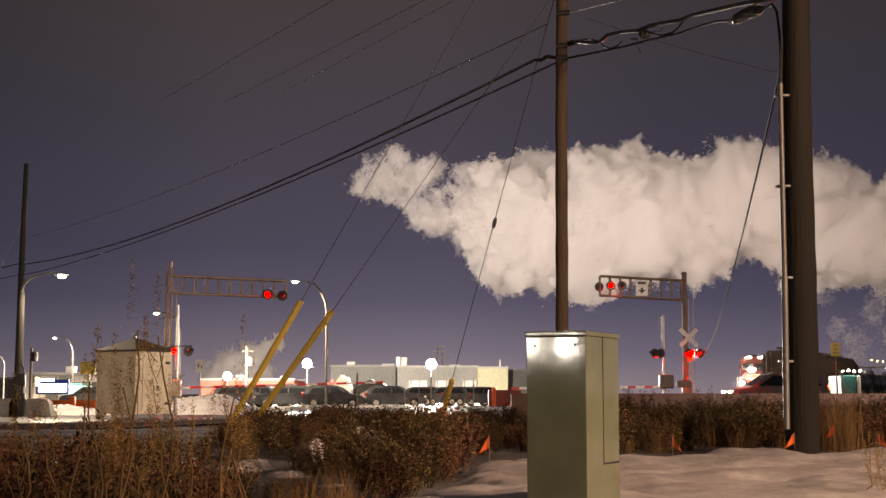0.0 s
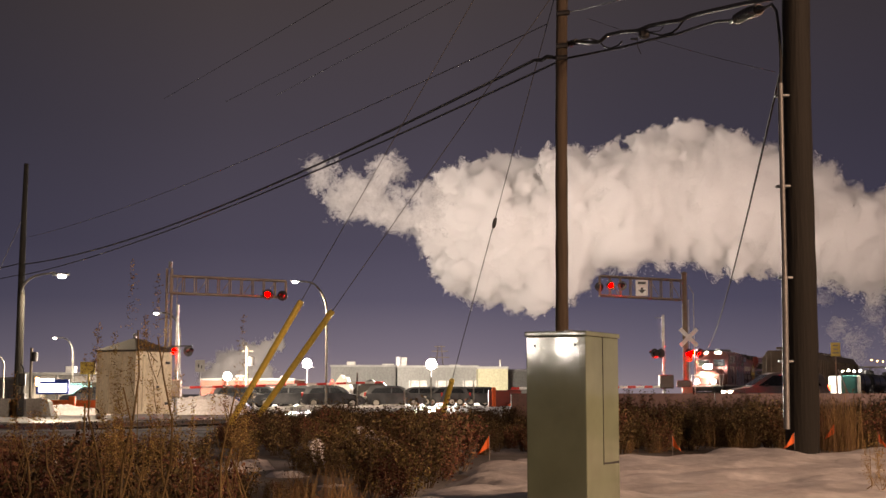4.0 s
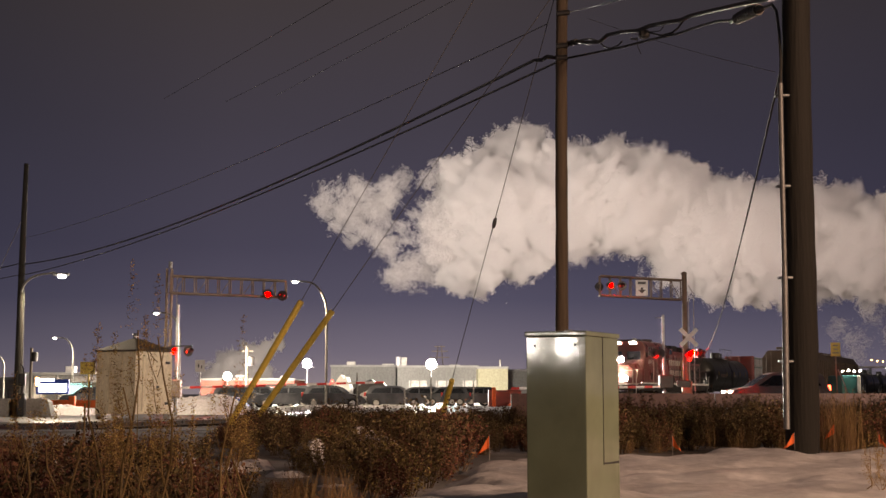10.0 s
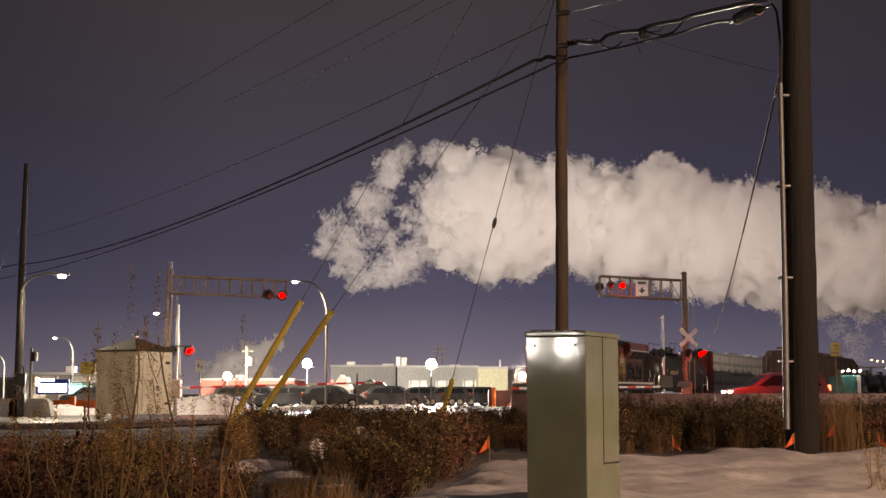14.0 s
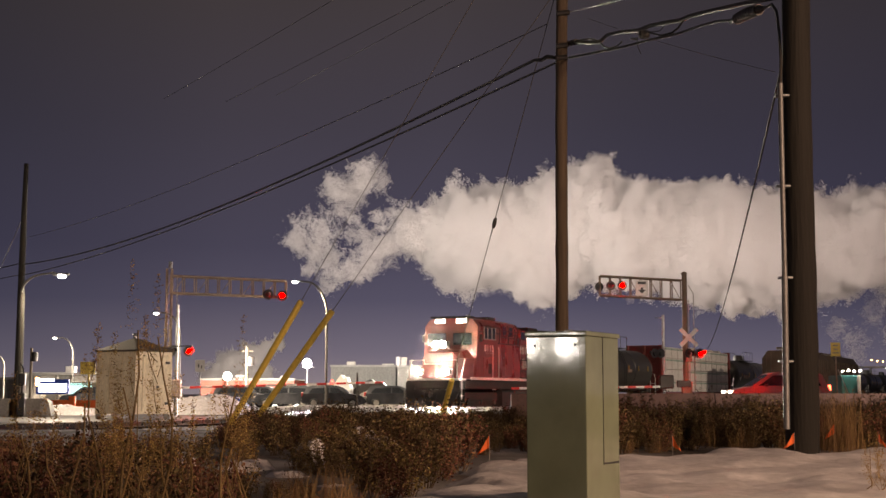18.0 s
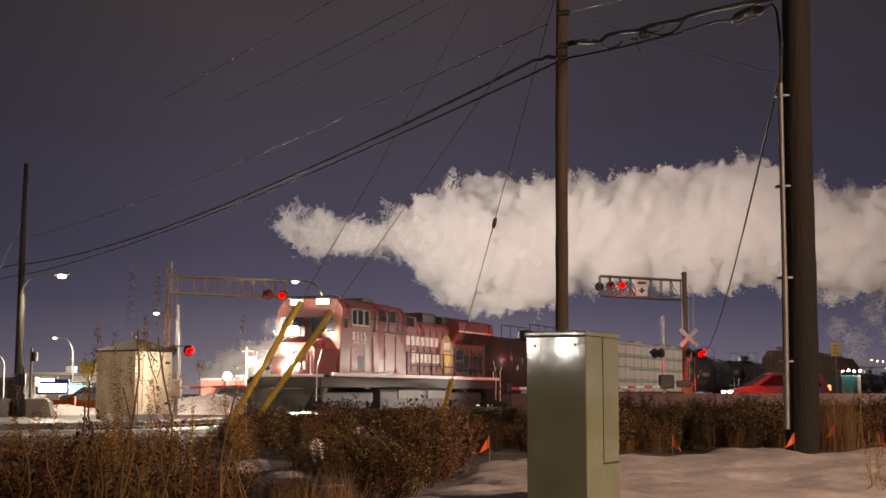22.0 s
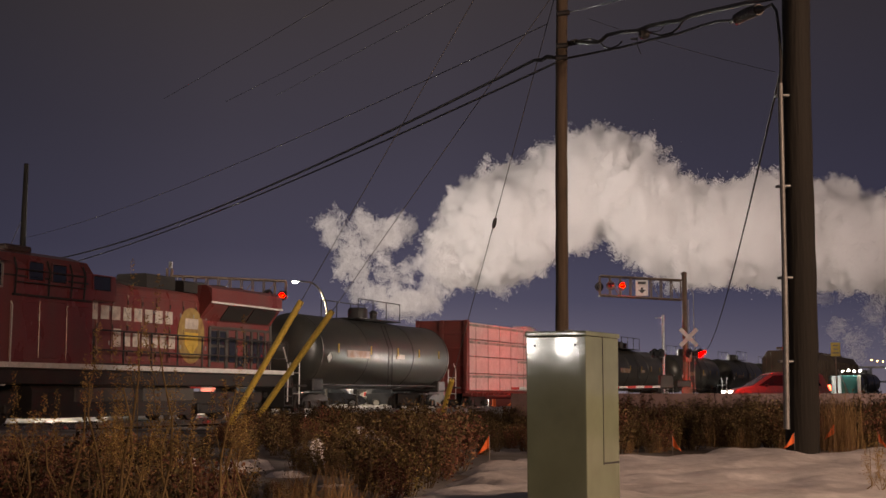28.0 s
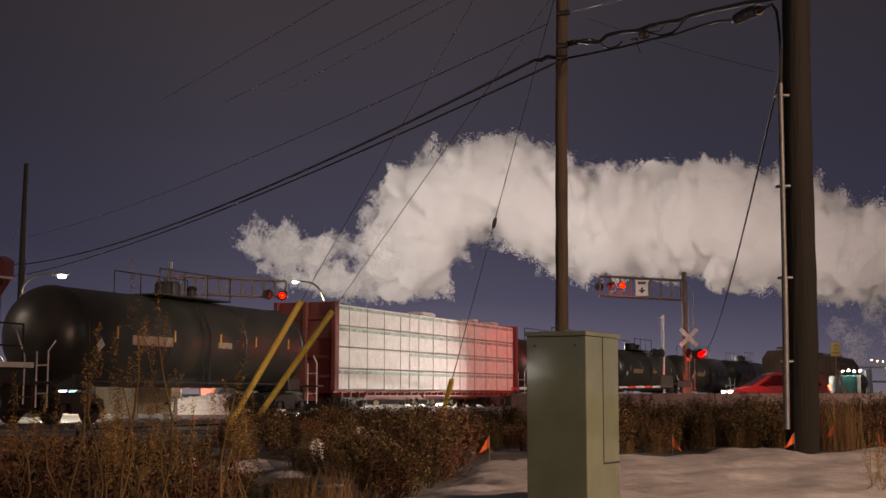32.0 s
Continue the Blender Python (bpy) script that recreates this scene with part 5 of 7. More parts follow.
# ---- buildings behind the yard ----
def building(name, x0, x1, y, z1, depth, material, label, bays=0, roof_bits=(), doors=0):
    t = thing(name, pose((x0 + x1) / 2, y, -0.15), label, "building", "industrial buildings")
    w = x1 - x0
    part("wall", BOX((0, depth / 2, z1 / 2), (w, depth, z1)), material, t)
    part("parapet", Shape().box((0, 0.05, z1 + 0.15), (w + 0.3, 0.4, 0.35), 0.03).box((0, depth - 0.05, z1 + 0.15), (w + 0.3, 0.4, 0.35), 0.03), M_GREY, t)
    part("roof", BOX((0, depth / 2, z1 + 0.02), (w - 0.2, depth - 0.6, 0.1)), M_SHEDROOF, t)
    for k in range(bays):
        x = -w / 2 + w * (k + 0.5) / bays
        part("wall_rib", BOX((x, -0.06, z1 / 2), (0.25, 0.12, z1 - 0.1)), material, t)
    for k in range(doors):
        x = -w / 2 + w * (k + 0.5) / doors
        part("loading_door", BOX((x + 1.2, -0.05, 1.7), (3.0, 0.1, 3.2), 0.02), M_ALU, t)
    for x, sx, sz in roof_bits:
        part("roof_unit", BOX((x, depth * 0.4, z1 + sz / 2), (sx, sx, sz), 0.05), M_ALU, t)
    return t


M_WALLGREY = mat("grey_profiled_cladding", (0.24, 0.23, 0.215), 0.7, second=(0.15, 0.145, 0.135), grain=3, blotch=0.15, bump=0.1)
M_WALLCREAM = mat("cream_cladding", (0.4, 0.37, 0.24), 0.6, second=(0.34, 0.31, 0.2), grain=3, blotch=0.2, bump=0.1)
M_WALLRED = mat("red_fascia", (0.5, 0.1, 0.06), 0.6, second=(0.4, 0.1, 0.07), blotch=0.3, bump=0.05)
M_CANVAS = mat("white_canvas", (0.75, 0.74, 0.72), 0.8, second=(0.6, 0.58, 0.56), blotch=0.8, bump=0.2)
M_TARP = mat("dark_tarpaulin", (0.05, 0.045, 0.045), 0.7, second=(0.08, 0.07, 0.07), blotch=0.8, bump=0.4)
building("warehouse", -20.203, -8.528, 240, 5.938, 30, M_WALLGREY, "long grey warehouse with a flat roof", 12, ((-3, 1.6, 1.2), (4, 2.2, 0.8)))
building("warehouse", -7.709, 5.901, 225, 5.527, 30, M_WALLGREY, "large dark grey industrial hall", 9, ((-6, 1.0, 2.0), (3, 2.0, 0.7)), 3)
building("warehouse", 5.639, 10.459, 215, 5.138, 20, M_WALLCREAM, "cream-clad industrial block under a floodlight", 0, ((1.5, 0.3, 1.6),))
building("warehouse", 10.799, 17.936, 222, 4.808, 20, M_WALLGREY, "low grey annex beside the cream block", 4)
building("store", -38.109, -23.452, 210, 3.179, 16, M_WALLRED, "long low shop with a red fascia", 0, ((-2, 1.5, 1.0), (5, 1.2, 0.8)))
building("store", -52.766, -42.855, 165, 3.382, 16, M_WALLGREY, "low grey shop unit behind the sign", 5, ((0, 1.2, 1.2),), 2)
building("store", -65.008, -54.509, 170, 2.884, 16, M_WALLGREY, "low dark shop unit", 5)
building("shop_front", -35.952, -33.245, 128, 1.850, 6, M_WHITE, "small white kiosk with a lit window", 0)
solid("kiosk_window", BOX((-34.788, 127.9, 1.4), (2.2, 0.1, 1.1), 0.02), light_mat("cool_window_glow", (0.55, 0.9, 0.85), 1.4), "lit greenish shop window", "window")
building("white_trailer", -12.529, -9.684, 118, 1.625, 3, M_WHITE, "white site trailer parked in the yard")
building("white_trailer", -10.012, -7.948, 122, 1.599, 3, M_WHITE, "white site trailer beside a tent")
solid("refinery_stack", Shape().tube([(-10.694, 320, 0), (-10.694, 320, 9.788)], [1.0, 0.7], 14), M_GALV, "steel chimney stack with red lamps", "chimney")
solid("refinery_stack", Shape().tube([(95.304, 300, 0), (95.304, 300, 6.315)], [1.4, 1.2], 14), M_GALV, "grey process tower in the distance", "tower")
pyl = thing("lattice_pylon", pose(-0.838, 330, 0), "distant lattice power pylon", "pylon")
for dx in (-1, 1):
    part("leg", TUBE([(dx * 1.6, 0, 0), (dx * 0.4, 0, 12.861)], 0.15, 5), M_WHEEL, pyl)
for z, w in ((12.582, 1.3), (11.463, 2.0), (9.927, 2.4)):
    part("arm", BOX((0, 0, z), (w * 2, 0.25, 0.25)), M_WHEEL, pyl)


def yard_post(p0, p1, r, material, name, label, cat):
    return solid(name, TUBE([p0, p1], r, 8), material, label, cat)


up = thing("distant_pole", pose(-27.233, 185, 0), "dark distribution pole with a transformer", "utility pole", "utility poles")
part("shaft", TUBE([(0, 0, 0), (0, 0, 7.362)], 0.17, 8), M_WOODPOLE, up)
part("transformer", Shape().lathe([(0.4, 0), (0.42, 0.1), (0.42, 1.2), (0.3, 1.3)], 12, pose(0.6, 0, 4.779)), M_WHEEL, up)
part("crossarm", BOX((0, 0, 6.813), (1.6, 0.12, 0.12)), M_WOODPOLE, up)
up = thing("distant_pole", pose(-43.291, 140, 0), "dark distribution pole with a transformer", "utility pole", "utility poles")
part("shaft", TUBE([(0, 0, 0), (0, 0, 5.726)], 0.15, 8), M_WOODPOLE, up)
part("transformer", Shape().lathe([(0.3, 0), (0.32, 0.1), (0.32, 0.9), (0.2, 1.0)], 12, pose(0.35, 0, 4.304)), M_WHEEL, up)
for k, x in enumerate((632, 716, 763, 838)):
    d = 80 + 4 * k
    solid("yard_post", TUBE([({632: -5.144, 716: -2.416, 763: -0.782, 838: 2.102}[x], d, -0.2), ({632: -5.144, 716: -2.416, 763: -0.782, 838: 2.102}[x], d, {632: 2.161, 716: 1.163, 763: 1.992, 838: 1.654}[x])], 0.05, 8), M_POSTGREY, "thin grey post at the yard edge", "post", "yard posts")

# tents
for (x0, x1, zt, mt, d, lb) in ((-9.096, -7.675, 2.484, M_CANVAS, 112, "white peaked canvas tent, lit red at one edge"), (-7.655, -4.612, 2.150, M_TARP, 116, "dark tarpaulin draped over a long stack"), (-6.579, -3.563, 1.516, M_GREY, 108, "grey covered load on a flat trailer")):
    w = (x1 - x0) / 2
    h = zt + 0.1
    solid("tent", Shape().prism([(-w, 0), (-w, h * 0.62), (-w * 0.35, h * 0.9), (-w * 0.05, h), (w * 0.3, h * 0.86), (w * 0.55, h * 0.93), (w, h * 0.6), (w, 0)], 4.0, pose((x0 + x1) / 2, d, -0.1)), mt, lb, "tent")

# ---- road sign, lit sign board, barriers ----
sb = thing("sign_board", pose(-34.541, 118, -0.1), "illuminated sign board with white panels on a blue base", "sign")
part("blue_panel", BOX((0, 0.1, 1.625), (2.912, 0.4, 1.306), 0.05), M_BLUE, sb)
part("post", BOX((0, 0.1, 0.5), (1.2, 0.3, 1.2), 0.05), M_GREY, sb)
part("white_panel", BOX((0.050, -0.12, 1.525), (2.511, 0.06, 0.753), 0.02), M_SIGNLIT, sb)
part("white_panel", BOX((-0.502, -0.12, 2.221), (1.406, 0.06, 0.251), 0.02), M_SIGNLIT, sb)
part("orange_panel", BOX((-1.306, -0.13, 2.072), (0.301, 0.06, 0.703), 0.02), M_AMBER, sb)
part("text_bar", BOX((-0.100, -0.17, 1.774), (1.205, 0.03, 0.100)), M_BLUE, sb)
ts = thing("turn_sign", pose(-13.127, 72, -0.1), "small white road sign on a steel post", "road sign")
part("post", TUBE([(0, 0, 0), (0, 0, 2.641 + 0.1)], 0.03, 8), M_GALV, ts)
part("plate", BOX((0, -0.05, 2.397 + 0.1), (0.521, 0.02, 0.643), 0.008), M_WHITE, ts)
part("symbol", Shape().box((-0.07, -0.065, 2.397 + 0.1), (0.07, 0.01, 0.2)).box((0.09, -0.065, 2.336 + 0.1), (0.07, 0.01, 0.16)), M_DARK, ts)
solid("yellow_panel", Shape().box((-33.330, 125.00, 3.303), (1.383, 0.2, 1.170), 0.03).tube([(-33.259, 125.2, -0.2), (-33.259, 125.2, 3.673)], 0.1, 8), M_YELLOW, "yellow sign panel on the shop roof edge", "sign")
solid("orange_fence", BOX((-24.233, 88, 0.288 - 0.05), (3.557, 0.08, 0.5), 0.02), M_ORANGE, "low orange safety fence on the snow", "fence")
solid("orange_bin", BOX((-23.865, 86, 0.3), (0.4, 0.4, 0.9), 0.05), M_ORANGE, "orange plastic traffic barrel on snow", "barrel")
for x, d in ((-17.198, 56), (-18.382, 56)):
    b_ = solid("concrete_block", Shape().prism([(-0.9, 0), (-0.9, 0.75), (-0.7, 0.85), (0.55, 0.85), (0.75, 0.7), (0.9, 0)], 0.6, pose(x, d, -0.15)), M_GREY, "pale concrete road block in snow", "barrier")
sp_ = thing("roadside_sign", pose(17.101, 58, -0.1), "yellow rectangular warning sign on a rusty post", "road sign")
part("post", TUBE([(0.05, 0, 0), (0, 0, 3.133 + 0.1)], 0.035, 8), M_RUSTSTEEL, sp_)
part("brace", TUBE([(0.9, 0, 0), (0.1, 0, 2.053)], 0.025, 6), M_ALU, sp_)
part("plate", BOX((0, -0.05, 2.814 + 0.1), (0.420, 0.02, 0.592), 0.01), M_YELLOW, sp_)
for k, w in enumerate((0.22, 0.18, 0.28)):
    part("text_bar", BOX((0, -0.065, 2.814 + 0.27 - 0.16 * k), (w, 0.01, 0.05)), M_RUSTSTEEL, sp_)

cb_ = thing("relay_box", pose(-17.333, 55, -0.1), "narrow dark relay box on a post", "signal box")
part("post", TUBE([(0, 0, 0), (0, 0, 1.760)], 0.06, 8), M_DARK, cb_)
part("box", BOX((0, -0.05, 1.575), (0.257, 0.25, 0.515), 0.03), M_DARK, cb_)
part("lower_box", BOX((0, -0.05, 0.556), (0.304, 0.3, 0.936), 0.03), M_DARK, cb_)
part("bent_pipe", TUBE([(0.02, 0, 1.760), (0.02, 0, 2.039), (-0.1, 0, 2.225), (-0.14, 0, 2.318)], 0.03, 6), M_DARK, cb_)
# ---- concrete barrier along the road, the road, curbs ----
bar = thing("concrete_barrier", Matrix(), "long low red-brown concrete road barrier", "barrier", kind="structure")
for k in range(8):
    x = 2.047 + 3.05 * k
    part("barrier_segment", Shape().prism([(-0.3, -0.2), (-0.3, 0.12), (-0.18, 0.35), (-0.1, 0.9), (0.1, 0.9), (0.18, 0.35), (0.3, 0.12), (0.3, -0.2)], 3.02, pose(x + 1.5, 40, 0, 0, 0, 90)), M_BARRIER, bar)
solid("sloped_barrier_end", Shape().prism([(-1.1, -0.1), (0.1, 0.8), (0.8, 1.0), (0.8, -0.1)], 0.6, pose(4.766, 86, -0.1)), M_ORANGE, "orange sloped barrier end", "barrier")
solid("orange_post", Shape().tube([(3.350, 88, -0.2), (3.350, 88, 1.324)], 0.14, 10), M_ORANGE, "orange plastic traffic post by the barrier", "post")
solid("brown_container", BOX((4.150 , 90, 0.5), (2.2, 1.6, 1.3), 0.04), M_BULKHEAD, "rusty brown steel crate behind the barrier", "crate")
road = sheet("road", list(np.linspace(-60, 60, 60)), list(np.linspace(44, 80, 36)), lambda x, y: 0.3 - 0.004 * abs(y - 58), M_ASPHALT, "salted wet asphalt road by the crossing",
             keep=lambda x, y: x - track_x(y) > 3.4)
far_road = sheet("road_far", list(np.linspace(-60, 40, 60)), list(np.linspace(46, 120, 50)), lambda x, y: ground_z(x, y) + 0.05, M_ASPHALT, "wide snowy asphalt road beyond the track",
                 keep=lambda x, y: track_x(y) - x > 3.4)
cross = sheet("crossing_deck", list(np.linspace(-14, 20, 70)), list(np.linspace(44, 72, 60)), lambda x, y: -0.02, M_ASPHALT, "asphalt crossing deck between the rails",
              keep=lambda x, y: abs(x - track_x(y)) < 0.62)


def snow_pile(x, y, rx, ry, h, seed):
    s = Shape()
    n, m_ = 28, 8
    vs = []
    for j in range(m_ + 1):
        v = j / m_
        for i in range(n):
            a = 2 * math.pi * i / n
            k = 1 + 0.25 * noise.noise((math.cos(a) * 2 + seed, math.sin(a) * 2, v * 3))
            vs.append((rx * (1 - v) * k * math.cos(a), ry * (1 - v) * k * math.sin(a), h * (1 - (1 - v) ** 2) * (1 + 0.3 * noise.noise((i * 0.7, j * 0.9, seed)))))
    fs = [(j * n + i, j * n + (i + 1) % n, (j + 1) * n + (i + 1) % n, (j + 1) * n + i) for j in range(m_) for i in range(n)]
    solid("snow_mound", s.add(vs, fs), M_SNOW, "ploughed heap of dirty snow", "snow", "snow heaps", m=pose(x, y, -0.15), smooth=True)


snow_pile(-11.208, 64, 2.6, 1.6, 0.95, 1)
snow_pile(-12.675, 66, 1.6, 1.2, 0.8, 2)
snow_pile(-17.677, 62, 2.4, 1.5, 0.5, 3)
snow_pile(-7.012, 74, 5.0, 2.0, 0.4, 5)
snow_pile(-3.181, 80, 6.0, 2.0, 0.35, 6)


# ---- vehicles ----
M_CARWHITE = mat("white_car_paint", (0.3, 0.28, 0.27), 0.3, grain=60, amount=0.2, bump=0.01)
M_CARDARK = mat("dark_car_paint", (0.022, 0.024, 0.03), 0.4, second=(0.22, 0.22, 0.24), blotch=0.8, amount=0.3, bump=0.02)
M_TAIL = light_mat("tail_lamp_glow", (1.0, 0.12, 0.05), 8)
M_HEADLOW = light_mat("car_headlamp_glow", (1.0, 0.85, 0.7), 5)


def car(m, paint, label, tall=1.68, length=4.6, lights=True, name="parked_car", group="parked cars", suv=True):
    """A car along local x, front at +x."""
    t = thing(name, m, label, "car", group)
    L, W = length / 2, 0.92
    low = [(-L, 0.35), (-L - 0.02, 0.75), (-L + 0.1, 1.0), (L - 1.25, 1.04), (L - 0.25, 0.86), (L, 0.62), (L, 0.32), (L - 0.3, 0.25), (-L + 0.3, 0.25)]
    if suv:
        top = [(-L + 0.08, 0.98), (-L + 0.35, tall - 0.12), (-L + 0.7, tall), (0.2, tall - 0.02), (0.55, tall - 0.12), (L - 1.15, 1.02)]
    else:
        top = [(-L + 0.7, 0.98), (-L + 1.2, tall - 0.1), (-L + 1.6, tall), (0.0, tall), (0.35, tall - 0.1), (L - 1.3, 1.0)]
    s = Shape().prism(low, 2 * W, Matrix())
    part("body", s, paint, t)
    n = len(top)
    vs = [(x, sg * (W - 0.05 - 0.2 * (z - 0.98) / (tall - 0.98)), z) for sg in (-1, 1) for x, z in top]
    part("cabin", Shape().add(vs, [tuple(range(n)), tuple(range(n, 2 * n))[::-1]] + [(i, n + i, n + (i + 1) % n, (i + 1) % n) for i in range(n)]), paint, t)
    for sg in (-1, 1):
        x0 = top[1][0] + 0.3
        wins = [[(x0 - 0.2, 1.06), (x0 + 0.1, tall - 0.2), (-0.35, tall - 0.16), (-0.35, 1.06)], [(-0.25, 1.06), (-0.25, tall - 0.16), (0.3, tall - 0.18), (L - 1.5, 1.06)]]
        for w in wins:
            k = len(w)
            vs = [(x, sg * (W - 0.05 - 0.2 * (z - 0.98) / (tall - 0.98) + o), z) for o in (-0.02, 0.012) for x, z in w]
            part("side_window", Shape().add(vs, [tuple(range(k)), tuple(range(k, 2 * k))[::-1]] + [(i, k + i, k + (i + 1) % k, (i + 1) % k) for i in range(k)]), M_GLASS, t)
        part("mirror", BOX((0.75, sg * (W + 0.1), 1.08), (0.16, 0.2, 0.14), 0.04), M_DARK, t)
        for x in (-L + 0.85, L - 0.9):
            wh = part("wheel", Shape().lathe([(0.0, -0.1), (0.3, -0.1), (0.34, -0.06), (0.34, 0.08), (0.3, 0.1), (0.0, 0.1)], 20, pose(x, sg * (W - 0.06), 0.34, 90)), M_BLACK, t, smooth=True)
            part("rim", Shape().lathe([(0.0, 0.0), (0.2, 0.0), (0.22, 0.02)], 14, pose(x, sg * (W + 0.045), 0.34, 90 * sg)), M_ALU, wh)
        part("head_lamp", BOX((L - 0.08, sg * 0.68, 0.74), (0.22, 0.34, 0.16), 0.04), M_HEADLOW if lights else M_ALU, t)
        part("tail_lamp", BOX((-L + 0.02, sg * 0.8, 0.95), (0.14, 0.16, 0.32), 0.03), M_TAIL if lights else M_REDPAINT, t)
    part("windscreen", Shape().add([(top[4][0] + 0.03, -0.68, tall - 0.14), (top[4][0] + 0.03, 0.68, tall - 0.14), (L - 1.17, 0.82, 1.07), (L - 1.17, -0.82, 1.07),
                                    (top[4][0], -0.68, tall - 0.16), (top[4][0], 0.68, tall - 0.16), (L - 1.2, 0.82, 1.05), (L - 1.2, -0.82, 1.05)],
                                   [(0, 1, 2, 3), (7, 6, 5, 4), (0, 4, 5, 1), (2, 6, 7, 3), (0, 3, 7, 4), (1, 5, 6, 2)]), M_GLASS, t)
    part("bumper", Shape().box((L, 0, 0.45), (0.14, 1.8, 0.22), 0.05).box((-L, 0, 0.5), (0.14, 1.8, 0.22), 0.05), M_DARK, t)
    return t


suv = car(pose(17.55, 70.5, 0.25, 0, 0, 183), M_CARWHITE, "pale sport utility car waiting at the crossing, lamps on", 1.78, 5.3, name="waiting_car", group="")
sl = lamp("car_headlight", "SPOT", look((14.7, 70.2, 1.0), (-8, 59.5, 2.3)), 9000, (1.0, 0.9, 0.8), 0.12)
sl.data.spot_size, sl.data.spot_blend = radians(40), 1.0
yard = [(430, 100, 2), (470, 104, -3), (505, 98, 1), (548, 102, 4), (592, 96, 0), (735, 112, 2), (785, 112, -2), (828, 112, 3), (862, 112, 0), (680, 98, 2), (155, 110, 0)]
xs_ = [-14.975, -13.814, -11.566, -10.183, -7.797, -2.321, 0.047, 2.085, 3.695, -3.482, -29.128]
proto = car(pose(xs_[0], 100, -0.1, 0, 0, 2), M_CARDARK, "dark parked car dusted with snow in the yard", 1.6, 4.5, lights=False)
for (px_, d, a), x in list(zip(yard, xs_))[1:]:
    copy_thing(proto, pose(x, d, -0.1, 0, 0, a + (180 if px_ % 2 else 0)))
solid("blue_tarp", Shape().prism([(-1.3, 0), (-1.2, 0.7), (-0.4, 0.95), (0.6, 0.8), (1.3, 0.1)], 1.5, pose(-13.360, 84, -0.15)), M_BLUE, "blue tarpaulin over a load in the yard", "tarpaulin")
M_TEAL = mat("teal_painted_metal", (0.04, 0.2, 0.19), 0.5, second=(0.05, 0.15, 0.14), blotch=1, bump=0.05)
tc_ = thing("site_cabin", pose(27.525, 90, -0.1), "teal and white portable site cabin with lamps along its roof", "cabin")
part("body", BOX((0, 1.5, 2.245 / 2), (1.302, 3, 2.245), 0.04), M_TEAL, tc_)
part("corner_panel", BOX((0.536, -0.03, 2.245 / 2), (0.230, 0.08, 2.245), 0.02), M_WHITE, tc_)
for k in range(4):
    part("roof_lamp", BOX((-0.574 + k * 0.4, -0.1, 2.511 + 0.05 * (k % 2)), (0.16, 0.1, 0.09), 0.03), M_LAMPWHITE, tc_)

# ---- hopper cars standing on a siding ----
M_HOPPER = mat("rusty_brown_hopper_paint", (0.07, 0.048, 0.035), 0.7, second=(0.13, 0.1, 0.075), grain=20, blotch=0.9, amount=0.7, bump=0.1)


def hopper_car(m):
    t = thing("hopper_car", m, "rusty brown covered hopper car standing on a siding", "hopper car", "hopper cars on the siding")
    part("body", Shape().prism([(-1.5, 1.1), (-1.55, 3.9), (-1.1, 4.5), (1.1, 4.5), (1.55, 3.9), (1.5, 1.1)], 14.5, pose(0, 0, 0, 0, 0, 90)), M_HOPPER, t)
    for k in range(15):
        for sg in (-1, 1):
            part("side_post", BOX((-7 + k, sg * 1.58, 2.5), (0.12, 0.1, 2.8), 0.01), M_HOPPER, t)
    for k in range(3):
        part("discharge_bay", Shape().prism([(-1.6, 1.2), (1.6, 1.2), (0.4, 0.3), (-0.4, 0.3)], 2.4, pose(-4.4 + 4.4 * k, 0, 0)), M_HOPPER, t)
    part("roof_walk", BOX((0, 0, 4.62), (14, 0.9, 0.05)), M_ALU, t)
    for k in range(6):
        part("roof_hatch", BOX((-5.8 + 2.3 * k, 0.2, 4.72), (1.1, 0.8, 0.2), 0.05), M_HOPPER, t)
    for sg in (-1, 1):
        part("end_ladder", Shape().tube([(sg * 7.5, 1.2, 0.8), (sg * 7.5, 1.2, 4.4)], 0.03, 6).tube([(sg * 7.5, 0.8, 0.8), (sg * 7.5, 0.8, 4.4)], 0.03, 6), M_HOPPER, t)
        part("end_frame", BOX((sg * 7.9, 0, 1.0), (1.2, 2.6, 0.3), 0.03), M_HOPPER, t)
    s = Shape()
    for x in (-6.8, -5.0, 5.0, 6.8):
        for sg in (-1, 1):
            s.lathe([(0.0, -0.07), (0.46, -0.07), (0.46, 0.07), (0.0, 0.07)], 16, pose(x, sg * 0.76, 0.46, 90))
    part("wheel", s, M_WHEEL, t)
    return t


h0 = Vector((27.8, 110, 0))
dirn = Vector((0.43, 0.9, 0)).normalized()
hop = hopper_car(Matrix.Translation(h0 + dirn * 8) @ pose(0, 0, 0, 0, 0, math.degrees(math.atan2(dirn.y, dirn.x))))
for k in range(1, 2):
    copy_thing(hop, Matrix.Translation(h0 + dirn * (8 + 17 * k)) @ pose(0, 0, 0, 0, 0, math.degrees(math.atan2(dirn.y, dirn.x))))
rail_track("siding_track", lambda y: h0.x + (y - 110) * 0.43 / 0.9, 98, 190, "siding track with standing hopper cars")

